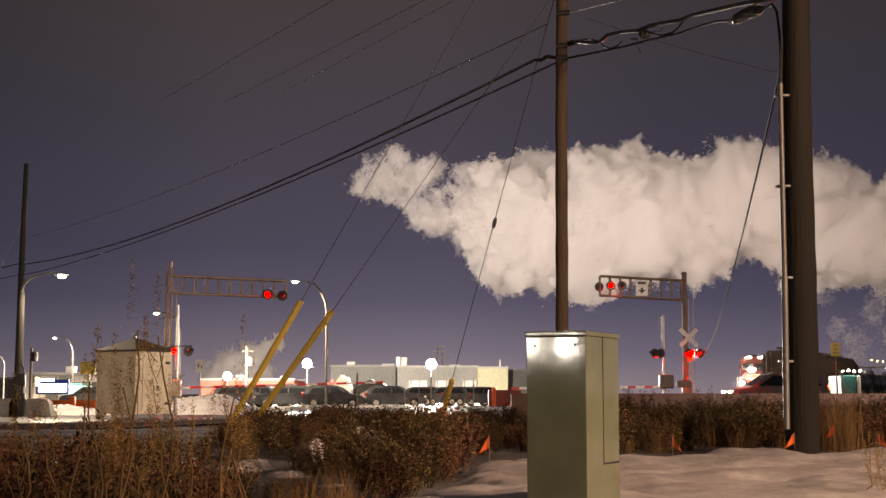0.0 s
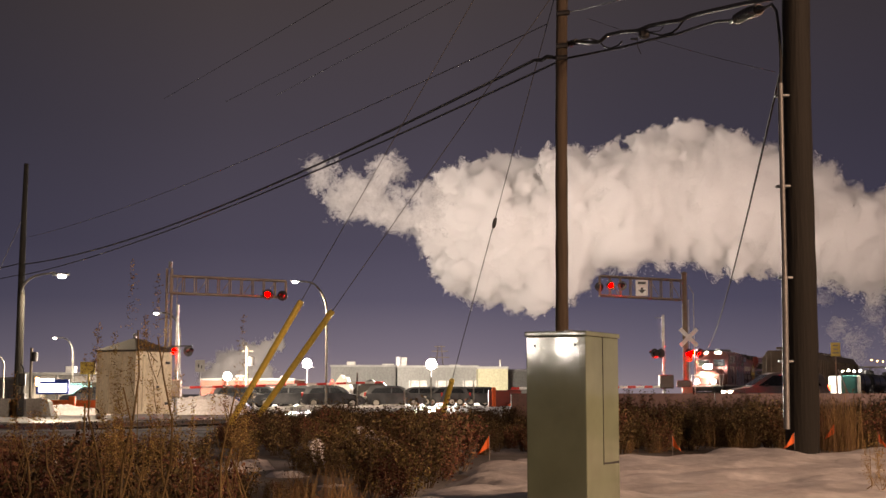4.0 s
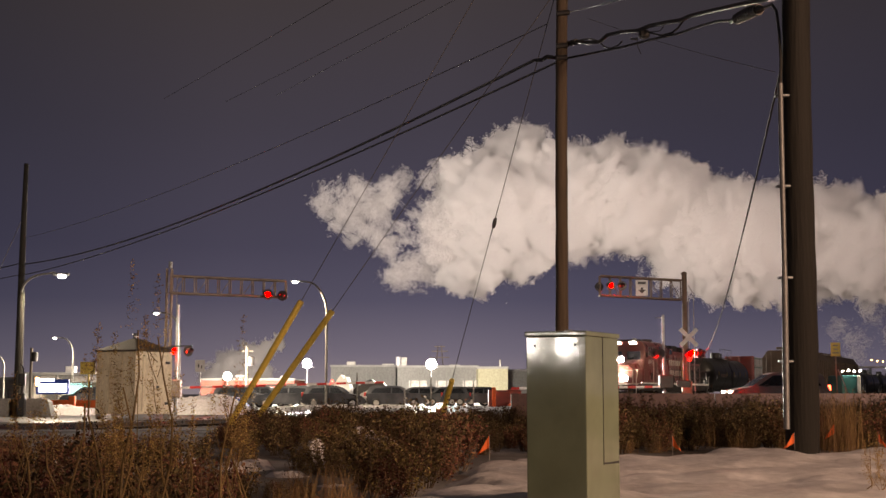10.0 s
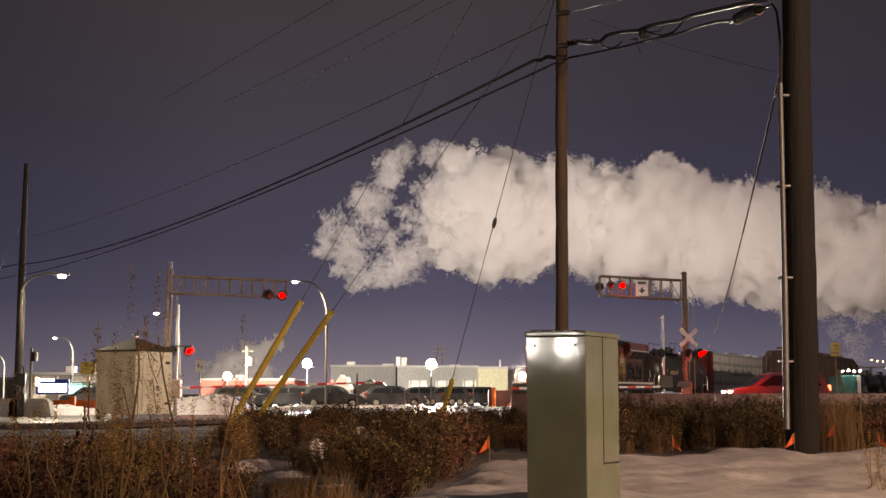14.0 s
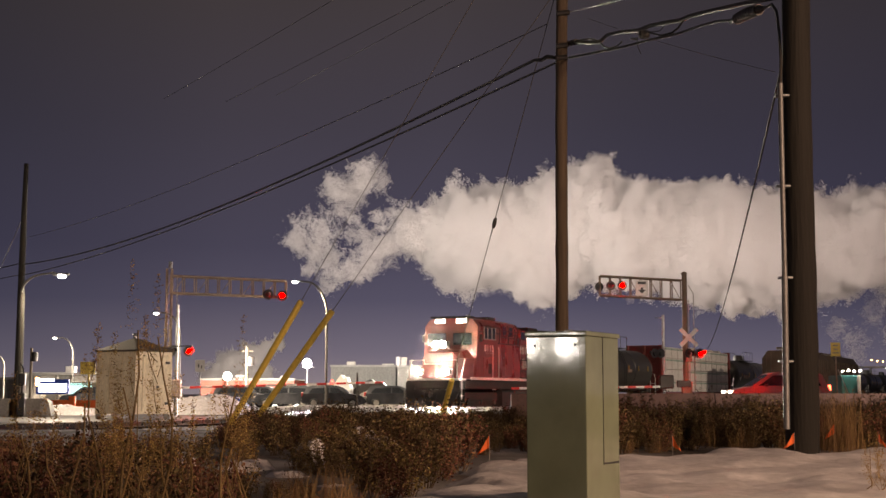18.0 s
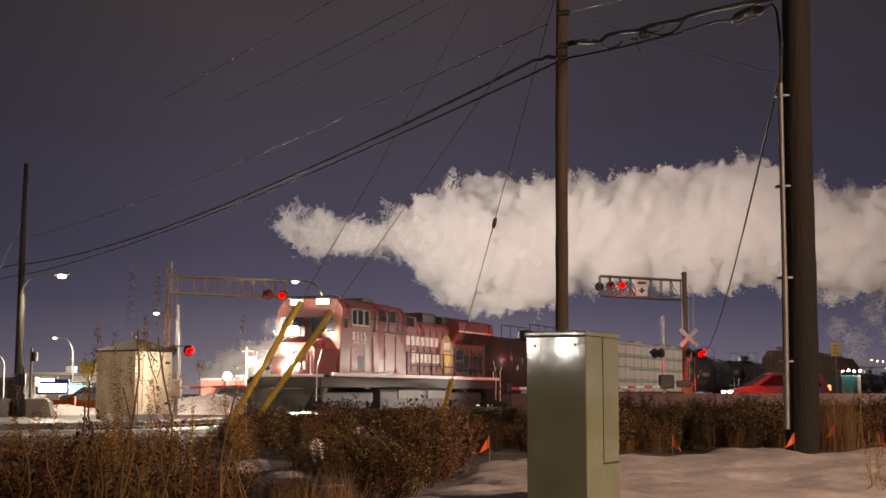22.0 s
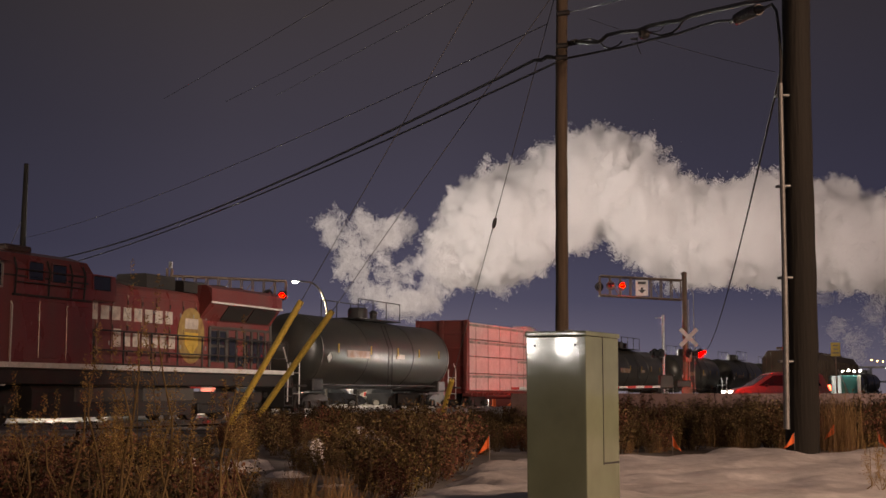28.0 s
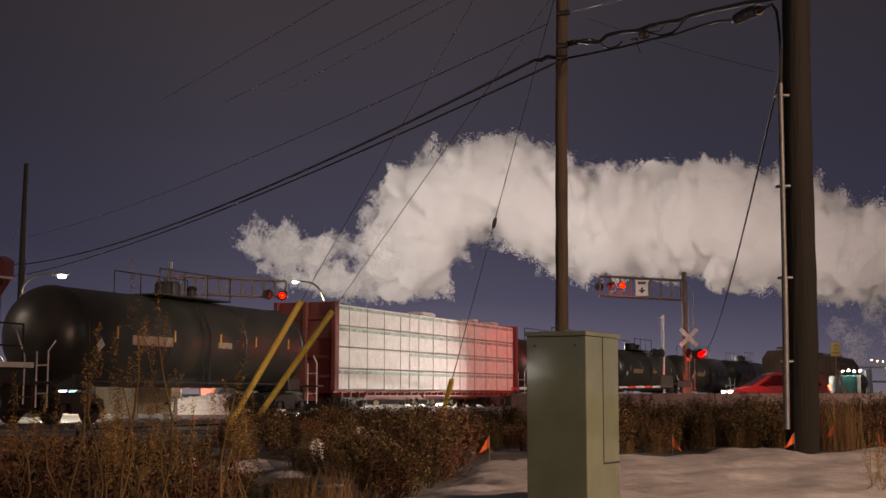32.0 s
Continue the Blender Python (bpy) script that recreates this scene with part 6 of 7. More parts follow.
# ---- small lamps of the plant in the distance ----
plant = thing("plant_lamp", pose(90.135, 280, 0), "string of small lamps on a distant plant", "lamp")
for k, (dx, z, mt) in enumerate(((0, 8, M_AMBER), (1.2, 7.8, M_AMBER), (2.4, 7.7, M_AMBER), (3.4, 7.7, M_AMBER), (-5, 6.5, M_LAMPWHITE), (4, 6.5, M_LAMPWHITE), (-9, 7.5, M_LAMPWHITE))):
    part("lamp", BOX((dx, 0, z), (0.28, 0.2, 0.2), 0.04), mt, plant)
part("pipe_rack", Shape().box((0, 1, 3.5), (24, 0.6, 0.4)).box((0, 1, 6.5), (24, 0.6, 0.4)), M_GALV, plant)
for k in range(7):
    part("rack_post", BOX((-12 + 4 * k, 1, 3.3), (0.4, 0.4, 6.8)), M_GALV, plant)


# ---- unseen truck added behind the camera; its lamps make the cabinet's reflection and leave near the end ----
van = thing("delivery_truck", pose(-36.4, -27.9, 0.2, 0, 0, 43), "unseen boxy truck, added for its lamps' reflection in the cabinet", "truck")
part("cargo_box", BOX((-2.6, 0, 1.9), (4.6, 2.3, 2.5), 0.05), M_WHITE, van)
part("cab", BOX((0.7, 0, 1.45), (1.9, 2.1, 1.9), 0.12), M_CARWHITE, van)
part("windscreen", BOX((1.66, 0, 1.85), (0.05, 1.8, 0.7), 0.02), M_GLASS, van)
part("bumper", BOX((1.75, 0, 0.6), (0.2, 2.1, 0.3), 0.05), M_DARK, van)
M_TRUCKLAMP = light_mat("truck_lamp_glow", (1.0, 0.95, 0.85), 90)
for y in (-0.72, 0.8):
    part("roof_lamp", Shape().box((1.66, y, 2.75), (0.3, 0.5, 0.55), 0.08), M_TRUCKLAMP, van, "bright roof lamp")
for x in (0.9, -3.6):
    for sg in (-1, 1):
        part("wheel", Shape().lathe([(0.0, -0.13), (0.36, -0.13), (0.4, -0.08), (0.4, 0.1), (0.36, 0.13), (0.0, 0.13)], 20, pose(x, sg * 0.98, 0.4, 90)), M_BLACK, van, smooth=True)


# ---- brush, dry weeds and grass ----
def leaf_mat(name, base, second):
    return mat(name, base, 0.75, second=second, grain=25, blotch=6, amount=0.5, bump=0.1, island=0.6, rnd=0.45, spec=0.2)


M_LEAF = leaf_mat("dry_brown_leaf", (0.115, 0.076, 0.04), (0.08, 0.07, 0.032))
M_LEAFRED = leaf_mat("dry_russet_leaf", (0.165, 0.07, 0.046), (0.11, 0.062, 0.04))
M_LEAFGOLD = leaf_mat("dry_golden_leaf", (0.15, 0.1, 0.042), (0.09, 0.075, 0.034))
M_STEM = mat("dry_stem", (0.12, 0.08, 0.045), 0.85, grain=40, bump=0.1, rnd=0.3)
M_STRAW = mat("straw_stalk", (0.24, 0.145, 0.06), 0.8, second=(0.16, 0.095, 0.04), grain=40, blotch=3, bump=0.1, island=0.35, rnd=0.2)
M_STALK = mat("dry_weed_stalk", (0.25, 0.165, 0.06), 0.85, second=(0.16, 0.1, 0.04), grain=40, blotch=3, bump=0.1, rnd=0.2)
M_SEED = mat("golden_seed_head", (0.4, 0.26, 0.085), 0.85, second=(0.16, 0.1, 0.04), grain=40, blotch=5, bump=0.1, island=0.5, rnd=0.2)


def leaf(s, p, d, up, ln, w):
    side = d.cross(up).normalized()
    mid = p + d * ln * 0.5 + up * ln * 0.12
    s.add([p, mid + side * w, p + d * ln, mid - side * w], [(0, 1, 2), (0, 2, 3)])


def rand_dir(rng, zmin=-0.3, zmax=1.0):
    a, z = rng.uniform(0, 6.283), rng.uniform(zmin, zmax)
    r = math.sqrt(max(0.0, 1 - z * z))
    return Vector((r * math.cos(a), r * math.sin(a), z))


def shrub_meshes(seed, h, spread, leaves):
    rng = random.Random(seed)
    st, lf = Shape(), Shape()
    for k in range(11):
        a = rng.uniform(0, 6.283)
        tip = Vector((math.cos(a) * spread * rng.uniform(0.2, 1), math.sin(a) * spread * rng.uniform(0.2, 1), h * rng.uniform(0.65, 1.05)))
        base = Vector((tip.x * 0.2, tip.y * 0.2, -0.05))
        mid = base.lerp(tip, 0.5) + rand_dir(rng) * 0.05
        st.tube([base, mid, tip], [0.006, 0.005, 0.002], 3, False)
        for q in range(leaves // 11):
            u = rng.uniform(0.12, 1.0) ** 0.8
            p = (base.lerp(mid, u * 2) if u < 0.5 else mid.lerp(tip, u * 2 - 1)) + rand_dir(rng) * rng.uniform(0.0, 0.09)
            d = rand_dir(rng, -0.5, 0.9)
            leaf(lf, p, d, rand_dir(rng, 0.0, 1.0), rng.uniform(0.022, 0.045), rng.uniform(0.007, 0.013))
    return st.mesh("stems", M_STEM), lf


def raw_mesh(name, s, material):
    me = bpy.data.meshes.new(name)
    me.from_pydata(s.v, [], s.f)
    me.materials.append(material)
    return me


SHRUBS = []
for k in range(9):
    st, lf = shrub_meshes(20 + k, 0.5 + 0.06 * (k % 3), 0.34, 760)
    SHRUBS.append((st, raw_mesh("leaves", lf, (M_LEAFRED, M_LEAF, M_LEAFGOLD, M_LEAF)[k % 4])))


def shrub(x, y, k, size, rot):
    t = thing("brush_shrub", Matrix.Translation((x, y, ground_z(x, y) - 0.02)) @ pose(0, 0, 0, 0, 0, rot) @ Matrix.Scale(size, 4), "low brown-leaved shrub in the winter brush", "shrub", "brush shrubs")
    part("stem", SHRUBS[k][0], M_STEM, t, kind="stuff")
    part("foliage", SHRUBS[k][1], M_LEAF, t, kind="stuff")


rng = random.Random(7)
count, SPOTS = 0, []
for tries in range(6000):
    d = 5.2 + 23 * rng.random() ** 0.8
    u = rng.uniform(-800, 1000)
    x = u * d / 2350
    # open snow to one side, gaps with snow in the brush
    if x > 0.32 - 0.18 * (12 - d) and d < snow_edge(x) + 0.25:
        continue
    if noise.noise((x * 0.9, d * 0.5, 4.0)) > 0.38:
        continue
    if abs(x - track_x(d)) < 4.2:
        continue
    if count > 900:
        break
    # the brush lies low to one side and rises towards the snow path
    side = min(1.0, max(0.0, (-330 - u) / 90))
    right = min(1.0, max(0.0, (u - 250) / 60))
    room = 0.88 - (0.0105 - 0.0065 * right + 0.02 * side) * d - ground_z(x, d)
    size = min(rng.uniform(0.5, 1.4), room / 0.56 * (0.97 + 0.4 * noise.noise((x * 0.8, d * 0.35, 8.0))) * rng.uniform(0.7, 1.12))
    if size < 0.3:
        continue
    SPOTS.append((d, x, rng.randrange(9), size, rng.uniform(0, 360)))
    count += 1
SPOTS.sort()
# low drifts of snow lie in gaps of the brush, which stays lower before them
DRIFTS = ((-1.036, 17, 0.495, 0.24), (-0.785, 16, 0.411, 0.3), (-0.819, 15, 0.352, 0.26), (-1.848, 12, 0.308, 0.3), (-1.741, 12.4, 0.309, 0.22), (-1.298, 11, 0.273, 0.24), (-1.327, 14, 0.446, 0.14),
          (0.450, 14, 0.212, 0.3), (-0.821, 10, 0.237, 0.2), (-2.497, 13, 0.293, 0.16))
LOW = []
for d, x, k, size, rot in SPOTS:
    for xd, dd, zd, rd in DRIFTS:
        if d < dd + 0.35 and abs(x / d - xd / dd) * dd < rd * 1.0 and d > dd - 4.0:
            sight = 0.88 - (0.88 - zd + 0.065) * d / dd
            size = min(size, (sight - ground_z(x, d)) / 0.58)
    if size > 0.14:
        LOW.append((d, x, k, size, rot))
SPOTS = LOW
for d, x, k, size, rot in SPOTS[:300]:
    shrub(x, d, k, size, rot)
far_st, far_lf = ([], []), ([], [])
SRC = [[(np.array([v.co[:] for v in me.vertices]), [tuple(q.vertices) for q in me.polygons]) for me in pair] for pair in SHRUBS]
for d, x, k, size, rot in SPOTS[300:]:
    c, s_ = math.cos(radians(rot)), math.sin(radians(rot))
    for (vs, fs), (pv, pf) in zip((far_st, far_lf), SRC[k]):
        o = sum(len(q) for q in vs)
        vs.append(pv @ (np.array([[c, s_, 0], [-s_, c, 0], [0, 0, 1]]) * size) + np.array([x, d, ground_z(x, d) - 0.02]))
        fs += [tuple(i + o for i in q) for q in pf]
brush = thing("far_brush", Matrix(), "dense brown winter brush before the railway", "brush", kind="stuff")
for nm, (vs, fs), mt in (("stem_mass", far_st, M_STEM), ("leaf_mass", far_lf, M_LEAF)):
    me = bpy.data.meshes.new(nm)
    me.from_pydata(np.concatenate(vs).tolist(), [], fs)
    me.materials.append(mt)
    part(nm, me, mt, brush, kind="stuff")

# the drifts
for k, (x, d, top, rx) in enumerate(DRIFTS):
    n, vs = 22, []
    g0 = ground_z(x, d) - 0.05
    for ring_ in (0.0, 0.25, 0.5, 0.75, 1.0):
        for i in range(n):
            a = 2 * math.pi * i / n
            q = 1 + 0.45 * noise.noise((math.cos(a) * 1.8 + k * 3, math.sin(a) * 1.8, ring_))
            z = (top - 0.03 - g0) * (1 - ring_ ** 3) + 0.05 * (1 - ring_) * noise.noise((ring_ * 5 * math.cos(a) + k, ring_ * 5 * math.sin(a), 2.0))
            vs.append((1.05 * rx * ring_ * q * math.cos(a), 1.5 * rx * ring_ * q * math.sin(a), z))
    fs = [(j * n + i, j * n + (i + 1) % n, (j + 1) * n + (i + 1) % n, (j + 1) * n + i) for j in range(4) for i in range(n)]
    solid("snow_drift", Shape().add(vs, fs), M_SNOW, "small drift of snow lying in the brush", "snow", "snow drifts", m=pose(x, d, g0), smooth=True)


def grass_mesh(seed, h, n, spread):
    r = random.Random(seed)
    s = Shape()
    for k in range(n):
        b = Vector((r.gauss(0, spread), r.gauss(0, spread), -0.03))
        lean = Vector((r.gauss(0, 0.16), r.gauss(0, 0.16), 0)) * h
        hh = h * r.uniform(0.45, 1.0)
        p1, p2 = b + lean * 0.3 + Vector((0, 0, hh * 0.55)), b + lean * 1.0 + Vector((0, 0, hh))
        w = Vector((r.uniform(-1, 1), r.uniform(-0.4, 0.4), 0)).normalized() * r.uniform(0.002, 0.004)
        s.add([b - w, b + w, p1 + w * 0.8, p1 - w * 0.8, p2], [(0, 1, 2, 3), (3, 2, 4)])
    return raw_mesh("blades", s, M_STRAW)


GRASS = [grass_mesh(50 + k, 0.75, 70, 0.11) for k in range(5)]
TALL = [grass_mesh(70 + k, 1.05, 48, 0.13) for k in range(3)]
for k in range(170):
    if 48 <= k < 84:
        continue
    if k >= 118:
        x, d = rng.uniform(1.4, 4.1), 0
        d = snow_edge(x) + rng.uniform(0.4, 7.0)
        g, sz = GRASS[k % 5], rng.uniform(0.4, 0.66)
    elif k < 48:
        x, d = rng.uniform(1.8, 6.4), 0
        d = snow_edge(x) + rng.uniform(-0.3, 4.0)
        g, sz = GRASS[k % 5], rng.uniform(0.3, 0.6)
    elif k < 94:
        x, d = rng.uniform(4.498, 4.760), rng.uniform(15.4, 16.0)
        g, sz = TALL[k % 3], rng.uniform(0.6, 1.0)
    else:
        d = rng.uniform(4.6, 8)
        x = rng.uniform(-790, -150) * d / 2350
        g, sz = GRASS[k % 5], rng.uniform(0.35, 0.55)
    t = thing("grass_tuft", Matrix.Translation((x, d, ground_z(x, d))) @ pose(0, 0, 0, 0, 0, rng.uniform(0, 360)) @ Matrix.Scale(sz, 4), "dry straw-coloured grass tuft", "grass", "dry grass tufts")
    part("grass_blade", g, M_STRAW, t, kind="stuff")


def tall_weed(x, d, top, seed, heads):
    """A dry branching weed stalk with feathery seed heads."""
    r = random.Random(seed)
    z0 = ground_z(x, d)
    t = thing("tall_weed", Matrix.Translation((x, d, z0)), "tall dry weed stalk with golden seed heads", "weed", "tall weeds by the brush")
    h = top - z0
    pts = [Vector((0.03 * math.sin(i * 1.1 + seed), 0.02 * math.cos(i * 1.7), h * i / 6 - 0.03)) for i in range(7)]
    part("stalk", TUBE(pts, [0.0065 - 0.0006 * i for i in range(7)], 5), M_STALK, t)
    for k in range(heads):
        u = r.uniform(0.35, 1.0) if k else 1.0
        b = pts[0].lerp(pts[-1], u)
        tip = b + Vector((r.uniform(-0.09, 0.09), r.uniform(-0.06, 0.06), r.uniform(0.12, 0.26))) * (1.3 - u) * 1.3
        if k:
            part("branch", TUBE([b, b.lerp(tip, 0.5) + Vector((0, 0, -0.015)), tip], 0.0017, 4), M_STALK, t)
        hd = Shape()
        ln = r.uniform(0.1, 0.22) * (1.4 if k == 0 else 1)
        for q in range(120):
            v = r.random()
            p = tip + Vector((r.gauss(0, 0.012 * (1.2 - v)), r.gauss(0, 0.010), (v - 0.35) * ln))
            leaf(hd, p, rand_dir(r, -0.2, 1), rand_dir(r), r.uniform(0.006, 0.013), r.uniform(0.0011, 0.0025))
        part("seed_head", raw_mesh("seed_head", hd, M_SEED), M_SEED, t, kind="stuff")
    return t


for k, (x, d, top, heads) in enumerate(((-1.074, 4.6, 1.13, 5), (-1.117, 4.7, 0.935, 4), (-1.02, 4.9, 1.12, 6), (-1.243, 4.8, 0.957, 3),
                                        (-1.065, 5.2, 0.788, 5), (-0.721, 4.5, 0.924, 4), (-1.362, 5, 0.876, 3), 
                                        (-0.941, 4.9, 0.732, 5), (-0.699, 4.6, 0.703, 4), (-1.389, 4.8, 0.735, 4), (-1.552, 5, 0.687, 4))):
    tall_weed(x, d, top, 90 + k, heads)
r_ = random.Random(31)
for k in range(13):
    d = r_.uniform(4.5, 6.5)
    u = r_.choice((r_.uniform(-770, -480), r_.uniform(-640, -330)))
    y = r_.uniform(40, 150)
    tall_weed(u * d / 2350, d, 0.88 - y * d / 2350, 160 + k, r_.randrange(3, 6))
for k, (x, d, top) in enumerate(((2.619, 8.3, 0.381), (2.674, 8.2, 0.407), (2.830, 8.6, 0.334))):
    tall_weed(x, d, top, 140 + k, 4)


# ---- steam plume drifting from the plant ----
def steam_mat(name, holes):
    m = bpy.data.materials.new(name)
    m.use_nodes = True
    n, l = m.node_tree.nodes, m.node_tree.links
    n.clear()
    out, mix, mix2 = n.new("ShaderNodeOutputMaterial"), n.new("ShaderNodeMixShader"), n.new("ShaderNodeMixShader")
    dif, trl, tr = n.new("ShaderNodeBsdfDiffuse"), n.new("ShaderNodeBsdfTranslucent"), n.new("ShaderNodeBsdfTransparent")
    dif.inputs[0].default_value = trl.inputs[0].default_value = (0.96, 0.955, 0.95, 1)
    mix.inputs[0].default_value = 0.5
    l.new(dif.outputs[0], mix.inputs[1])
    l.new(trl.outputs[0], mix.inputs[2])
    tc, nz, mr = n.new("ShaderNodeTexCoord"), n.new("ShaderNodeTexNoise"), n.new("ShaderNodeMapRange")
    nz.inputs["Scale"].default_value, nz.inputs["Detail"].default_value, nz.inputs["Roughness"].default_value = 1.8, 6, 0.58
    l.new(tc.outputs["Object"], nz.inputs["Vector"])
    mr.inputs["From Min"].default_value, mr.inputs["From Max"].default_value = 0.42, 0.66
    mr.inputs["To Min"].default_value, mr.inputs["To Max"].default_value = 1.0 - holes, 1.0 - holes * 0.4
    l.new(nz.outputs[0], mr.inputs["Value"])
    l.new(mr.outputs[0], mix2.inputs[0])
    l.new(tr.outputs[0], mix2.inputs[1])
    l.new(mix.outputs[0], mix2.inputs[2])
    l.new(mix2.outputs[0], out.inputs[0])
    return m


M_STEAM = steam_mat("dense_white_steam", 0.0)
M_WISP = steam_mat("thin_white_steam", 0.5)


LATTICE = np.random.RandomState(3).uniform(-1, 1, (32, 32, 32))


def turbulence(p, octaves):
    """Smooth value noise summed over octaves, for an array of points."""
    out, amp = np.zeros(len(p)), 1.0
    q = p.copy()
    for k in range(octaves):
        i = np.floor(q).astype(int)
        f = q - i
        f = f * f * (3 - 2 * f)
        v = np.zeros(len(p))
        for dx in (0, 1):
            for dy in (0, 1):
                for dz in (0, 1):
                    w = (f[:, 0] if dx else 1 - f[:, 0]) * (f[:, 1] if dy else 1 - f[:, 1]) * (f[:, 2] if dz else 1 - f[:, 2])
                    v += w * LATTICE[(i[:, 0] + dx) % 32, (i[:, 1] + dy) % 32, (i[:, 2] + dz) % 32]
        out += amp * v
        q, amp = q * 2.1 + 5.2, amp * 0.56
    return out


def thickness(p, o, octaves=6):
    return turbulence(p * 2.3 + o, octaves) * 0.36 + 0.74 - np.linalg.norm(p, axis=1)


def flat_normals(me, at):
    # steam scatters light through itself, so its shading is far flatter than a hard ball's
    sn = at * 0.26 + np.array([0, -1, -0.1])
    sn /= np.linalg.norm(sn, axis=1)[:, None]
    me.polygons.foreach_set("use_smooth", [True] * len(me.polygons))
    me.normals_split_custom_set_from_vertices(sn.tolist())


def steam_core(seed):
    """The dense inside of a cloudlet: soft lumps."""
    bm = bmesh.new()
    bmesh.ops.create_icosphere(bm, subdivisions=4, radius=1.0)
    me = bpy.data.meshes.new("steam_puff")
    bm.to_mesh(me)
    bm.free()
    d = np.array([v.co[:] for v in me.vertices])
    d /= np.linalg.norm(d, axis=1)[:, None]
    r = np.full(len(d), 0.25)
    for step in np.arange(0.25, 1.2, 0.025):
        r = np.where(thickness(d * step, seed * 4.7, 4) > 0.24, step, r)
    me.vertices.foreach_set("co", (d * r[:, None]).ravel())
    me.materials.append(M_STEAM)
    flat_normals(me, d)
    return me


def steam_veil(seed, count, flake, material, ragged=0.0):
    """The ragged outside of a cloudlet: fine flakes, fewer and fewer outwards."""
    r = np.random.RandomState(seed)
    c = np.zeros((0, 3))
    while len(c) < count:
        p = r.uniform(-1.3, 1.3, (60000, 3))
        rough = thickness(p, seed * 4.7, 2)
        p = p[(rough > -0.4) & (rough < 0.45 + 2 * ragged)]
        g = thickness(p, seed * 4.7)
        if ragged:
            g = g + ragged * turbulence(p * 3.7 + seed, 5) - ragged * 0.45
        c = np.concatenate([c, p[(g > -0.2) & (g < 0.27) & (r.uniform(size=len(p)) < np.clip((g + 0.2) / 0.34, 0, 1) ** 2.2)]])
    c = c[:count]
    n = r.normal(size=c.shape) * 0.3 + np.array([0, -1, -0.25])
    n /= np.linalg.norm(n, axis=1)[:, None]
    a = np.cross(n, r.normal(size=c.shape))
    a /= np.linalg.norm(a, axis=1)[:, None]
    b = np.cross(n, a)
    s = (flake * r.uniform(0.5, 1.4, count))[:, None]
    v = np.stack([c + a * s, c + b * s, c - a * s, c - b * s], 1).reshape(-1, 3)
    me = bpy.data.meshes.new("wisp")
    me.from_pydata(v.tolist(), [], np.arange(4 * count).reshape(-1, 4).tolist())
    me.materials.append(material)
    flat_normals(me, np.repeat(c, 4, 0))
    return me


CLOUDLETS = [(steam_core(k + 1), steam_veil(k + 1, 92000, 0.0078, M_STEAM)) for k in range(5)]
THIN = [steam_veil(k + 1, 8000, 0.012, M_WISP, 0.45) for k in range(4)]
FAINT = [steam_veil(k + 1, 2200, 0.014, M_WISP, 0.35) for k in range(2)]
STEAM_Y = 420
OUTLINE = {}


def billow(t, *edge):
    """The plume's shape at t seconds, metres at its distance: across, upper edge, lower edge, from its tail on."""
    OUTLINE[t] = np.array(edge, float).T


billow(0, (-28, 67, 64), (-22, 78, 63), (-15, 81, 61), (-8, 75, 52), (3, 78, 50), (14, 75, 36), (25, 78, 32), (35, 79, 33), (50, 81, 26), (64, 81, 34), (73, 75, 36), (82, 74, 36), (91, 80, 45), (100, 80, 45), (111, 78, 38), (120, 72, 33), (125, 75, 34), (133, 66, 34), (141, 67, 36))
billow(3, (-37, 80, 71), (-30, 74, 58), (-19, 71, 54), (-12, 79, 52), (-1, 72, 49), (6, 74, 33), (17, 78, 31), (26, 77, 28), (34, 81, 24), (43, 80, 29), (52, 72, 36), (59, 78, 38), (66, 84, 40), (75, 86, 45), (82, 89, 43), (93, 84, 36), (106, 80, 40), (118, 72, 43), (129, 63, 35), (141, 64, 36))
billow(6, (-50, 78, 69), (-40, 69, 56), (-30, 71, 56), (-19, 72, 52), (-8, 67, 36), (3, 72, 33), (15, 78, 25), (26, 76, 31), (35, 84, 36), (43, 86, 40), (50, 91, 38), (59, 84, 42), (70, 80, 40), (79, 84, 43), (90, 79, 44), (100, 74, 38), (111, 65, 34), (122, 64, 31), (132, 63, 33), (141, 62, 29))
billow(9, (-46, 69, 65), (-35, 72, 54), (-24, 65, 54), (-21, 67, 38), (-12, 73, 34), (-1, 71, 31), (12, 84, 31), (21, 90, 36), (30, 85, 40), (39, 80, 40), (46, 82, 42), (57, 85, 45), (68, 80, 42), (79, 77, 36), (86, 67, 31), (96, 67, 28), (111, 69, 29), (125, 69, 31), (134, 63, 29), (141, 65, 28))
billow(12, (-33, 67, 36), (-24, 71, 34), (-15, 70, 33), (-6, 84, 31), (5, 88, 40), (14, 82, 38), (21, 76, 36), (32, 85, 36), (43, 79, 45), (59, 78, 43), (68, 69, 40), (75, 67, 36), (86, 71, 27), (95, 75, 29), (104, 67, 31), (116, 63, 33), (123, 58, 31), (132, 64, 27), (141, 60, 27))
billow(14.5, (-42, 47, 43), (-37, 64, 38), (-30, 65, 33), (-24, 72, 31), (-15, 80, 36), (-8, 86, 43), (-1, 80, 38), (8, 74, 42), (16, 83, 33), (25, 72, 38), (35, 74, 43), (46, 71, 38), (57, 69, 36), (68, 78, 36), (75, 74, 34), (82, 69, 31), (95, 64, 31), (102, 67, 27), (118, 67, 24), (132, 60, 25), (141, 60, 25))
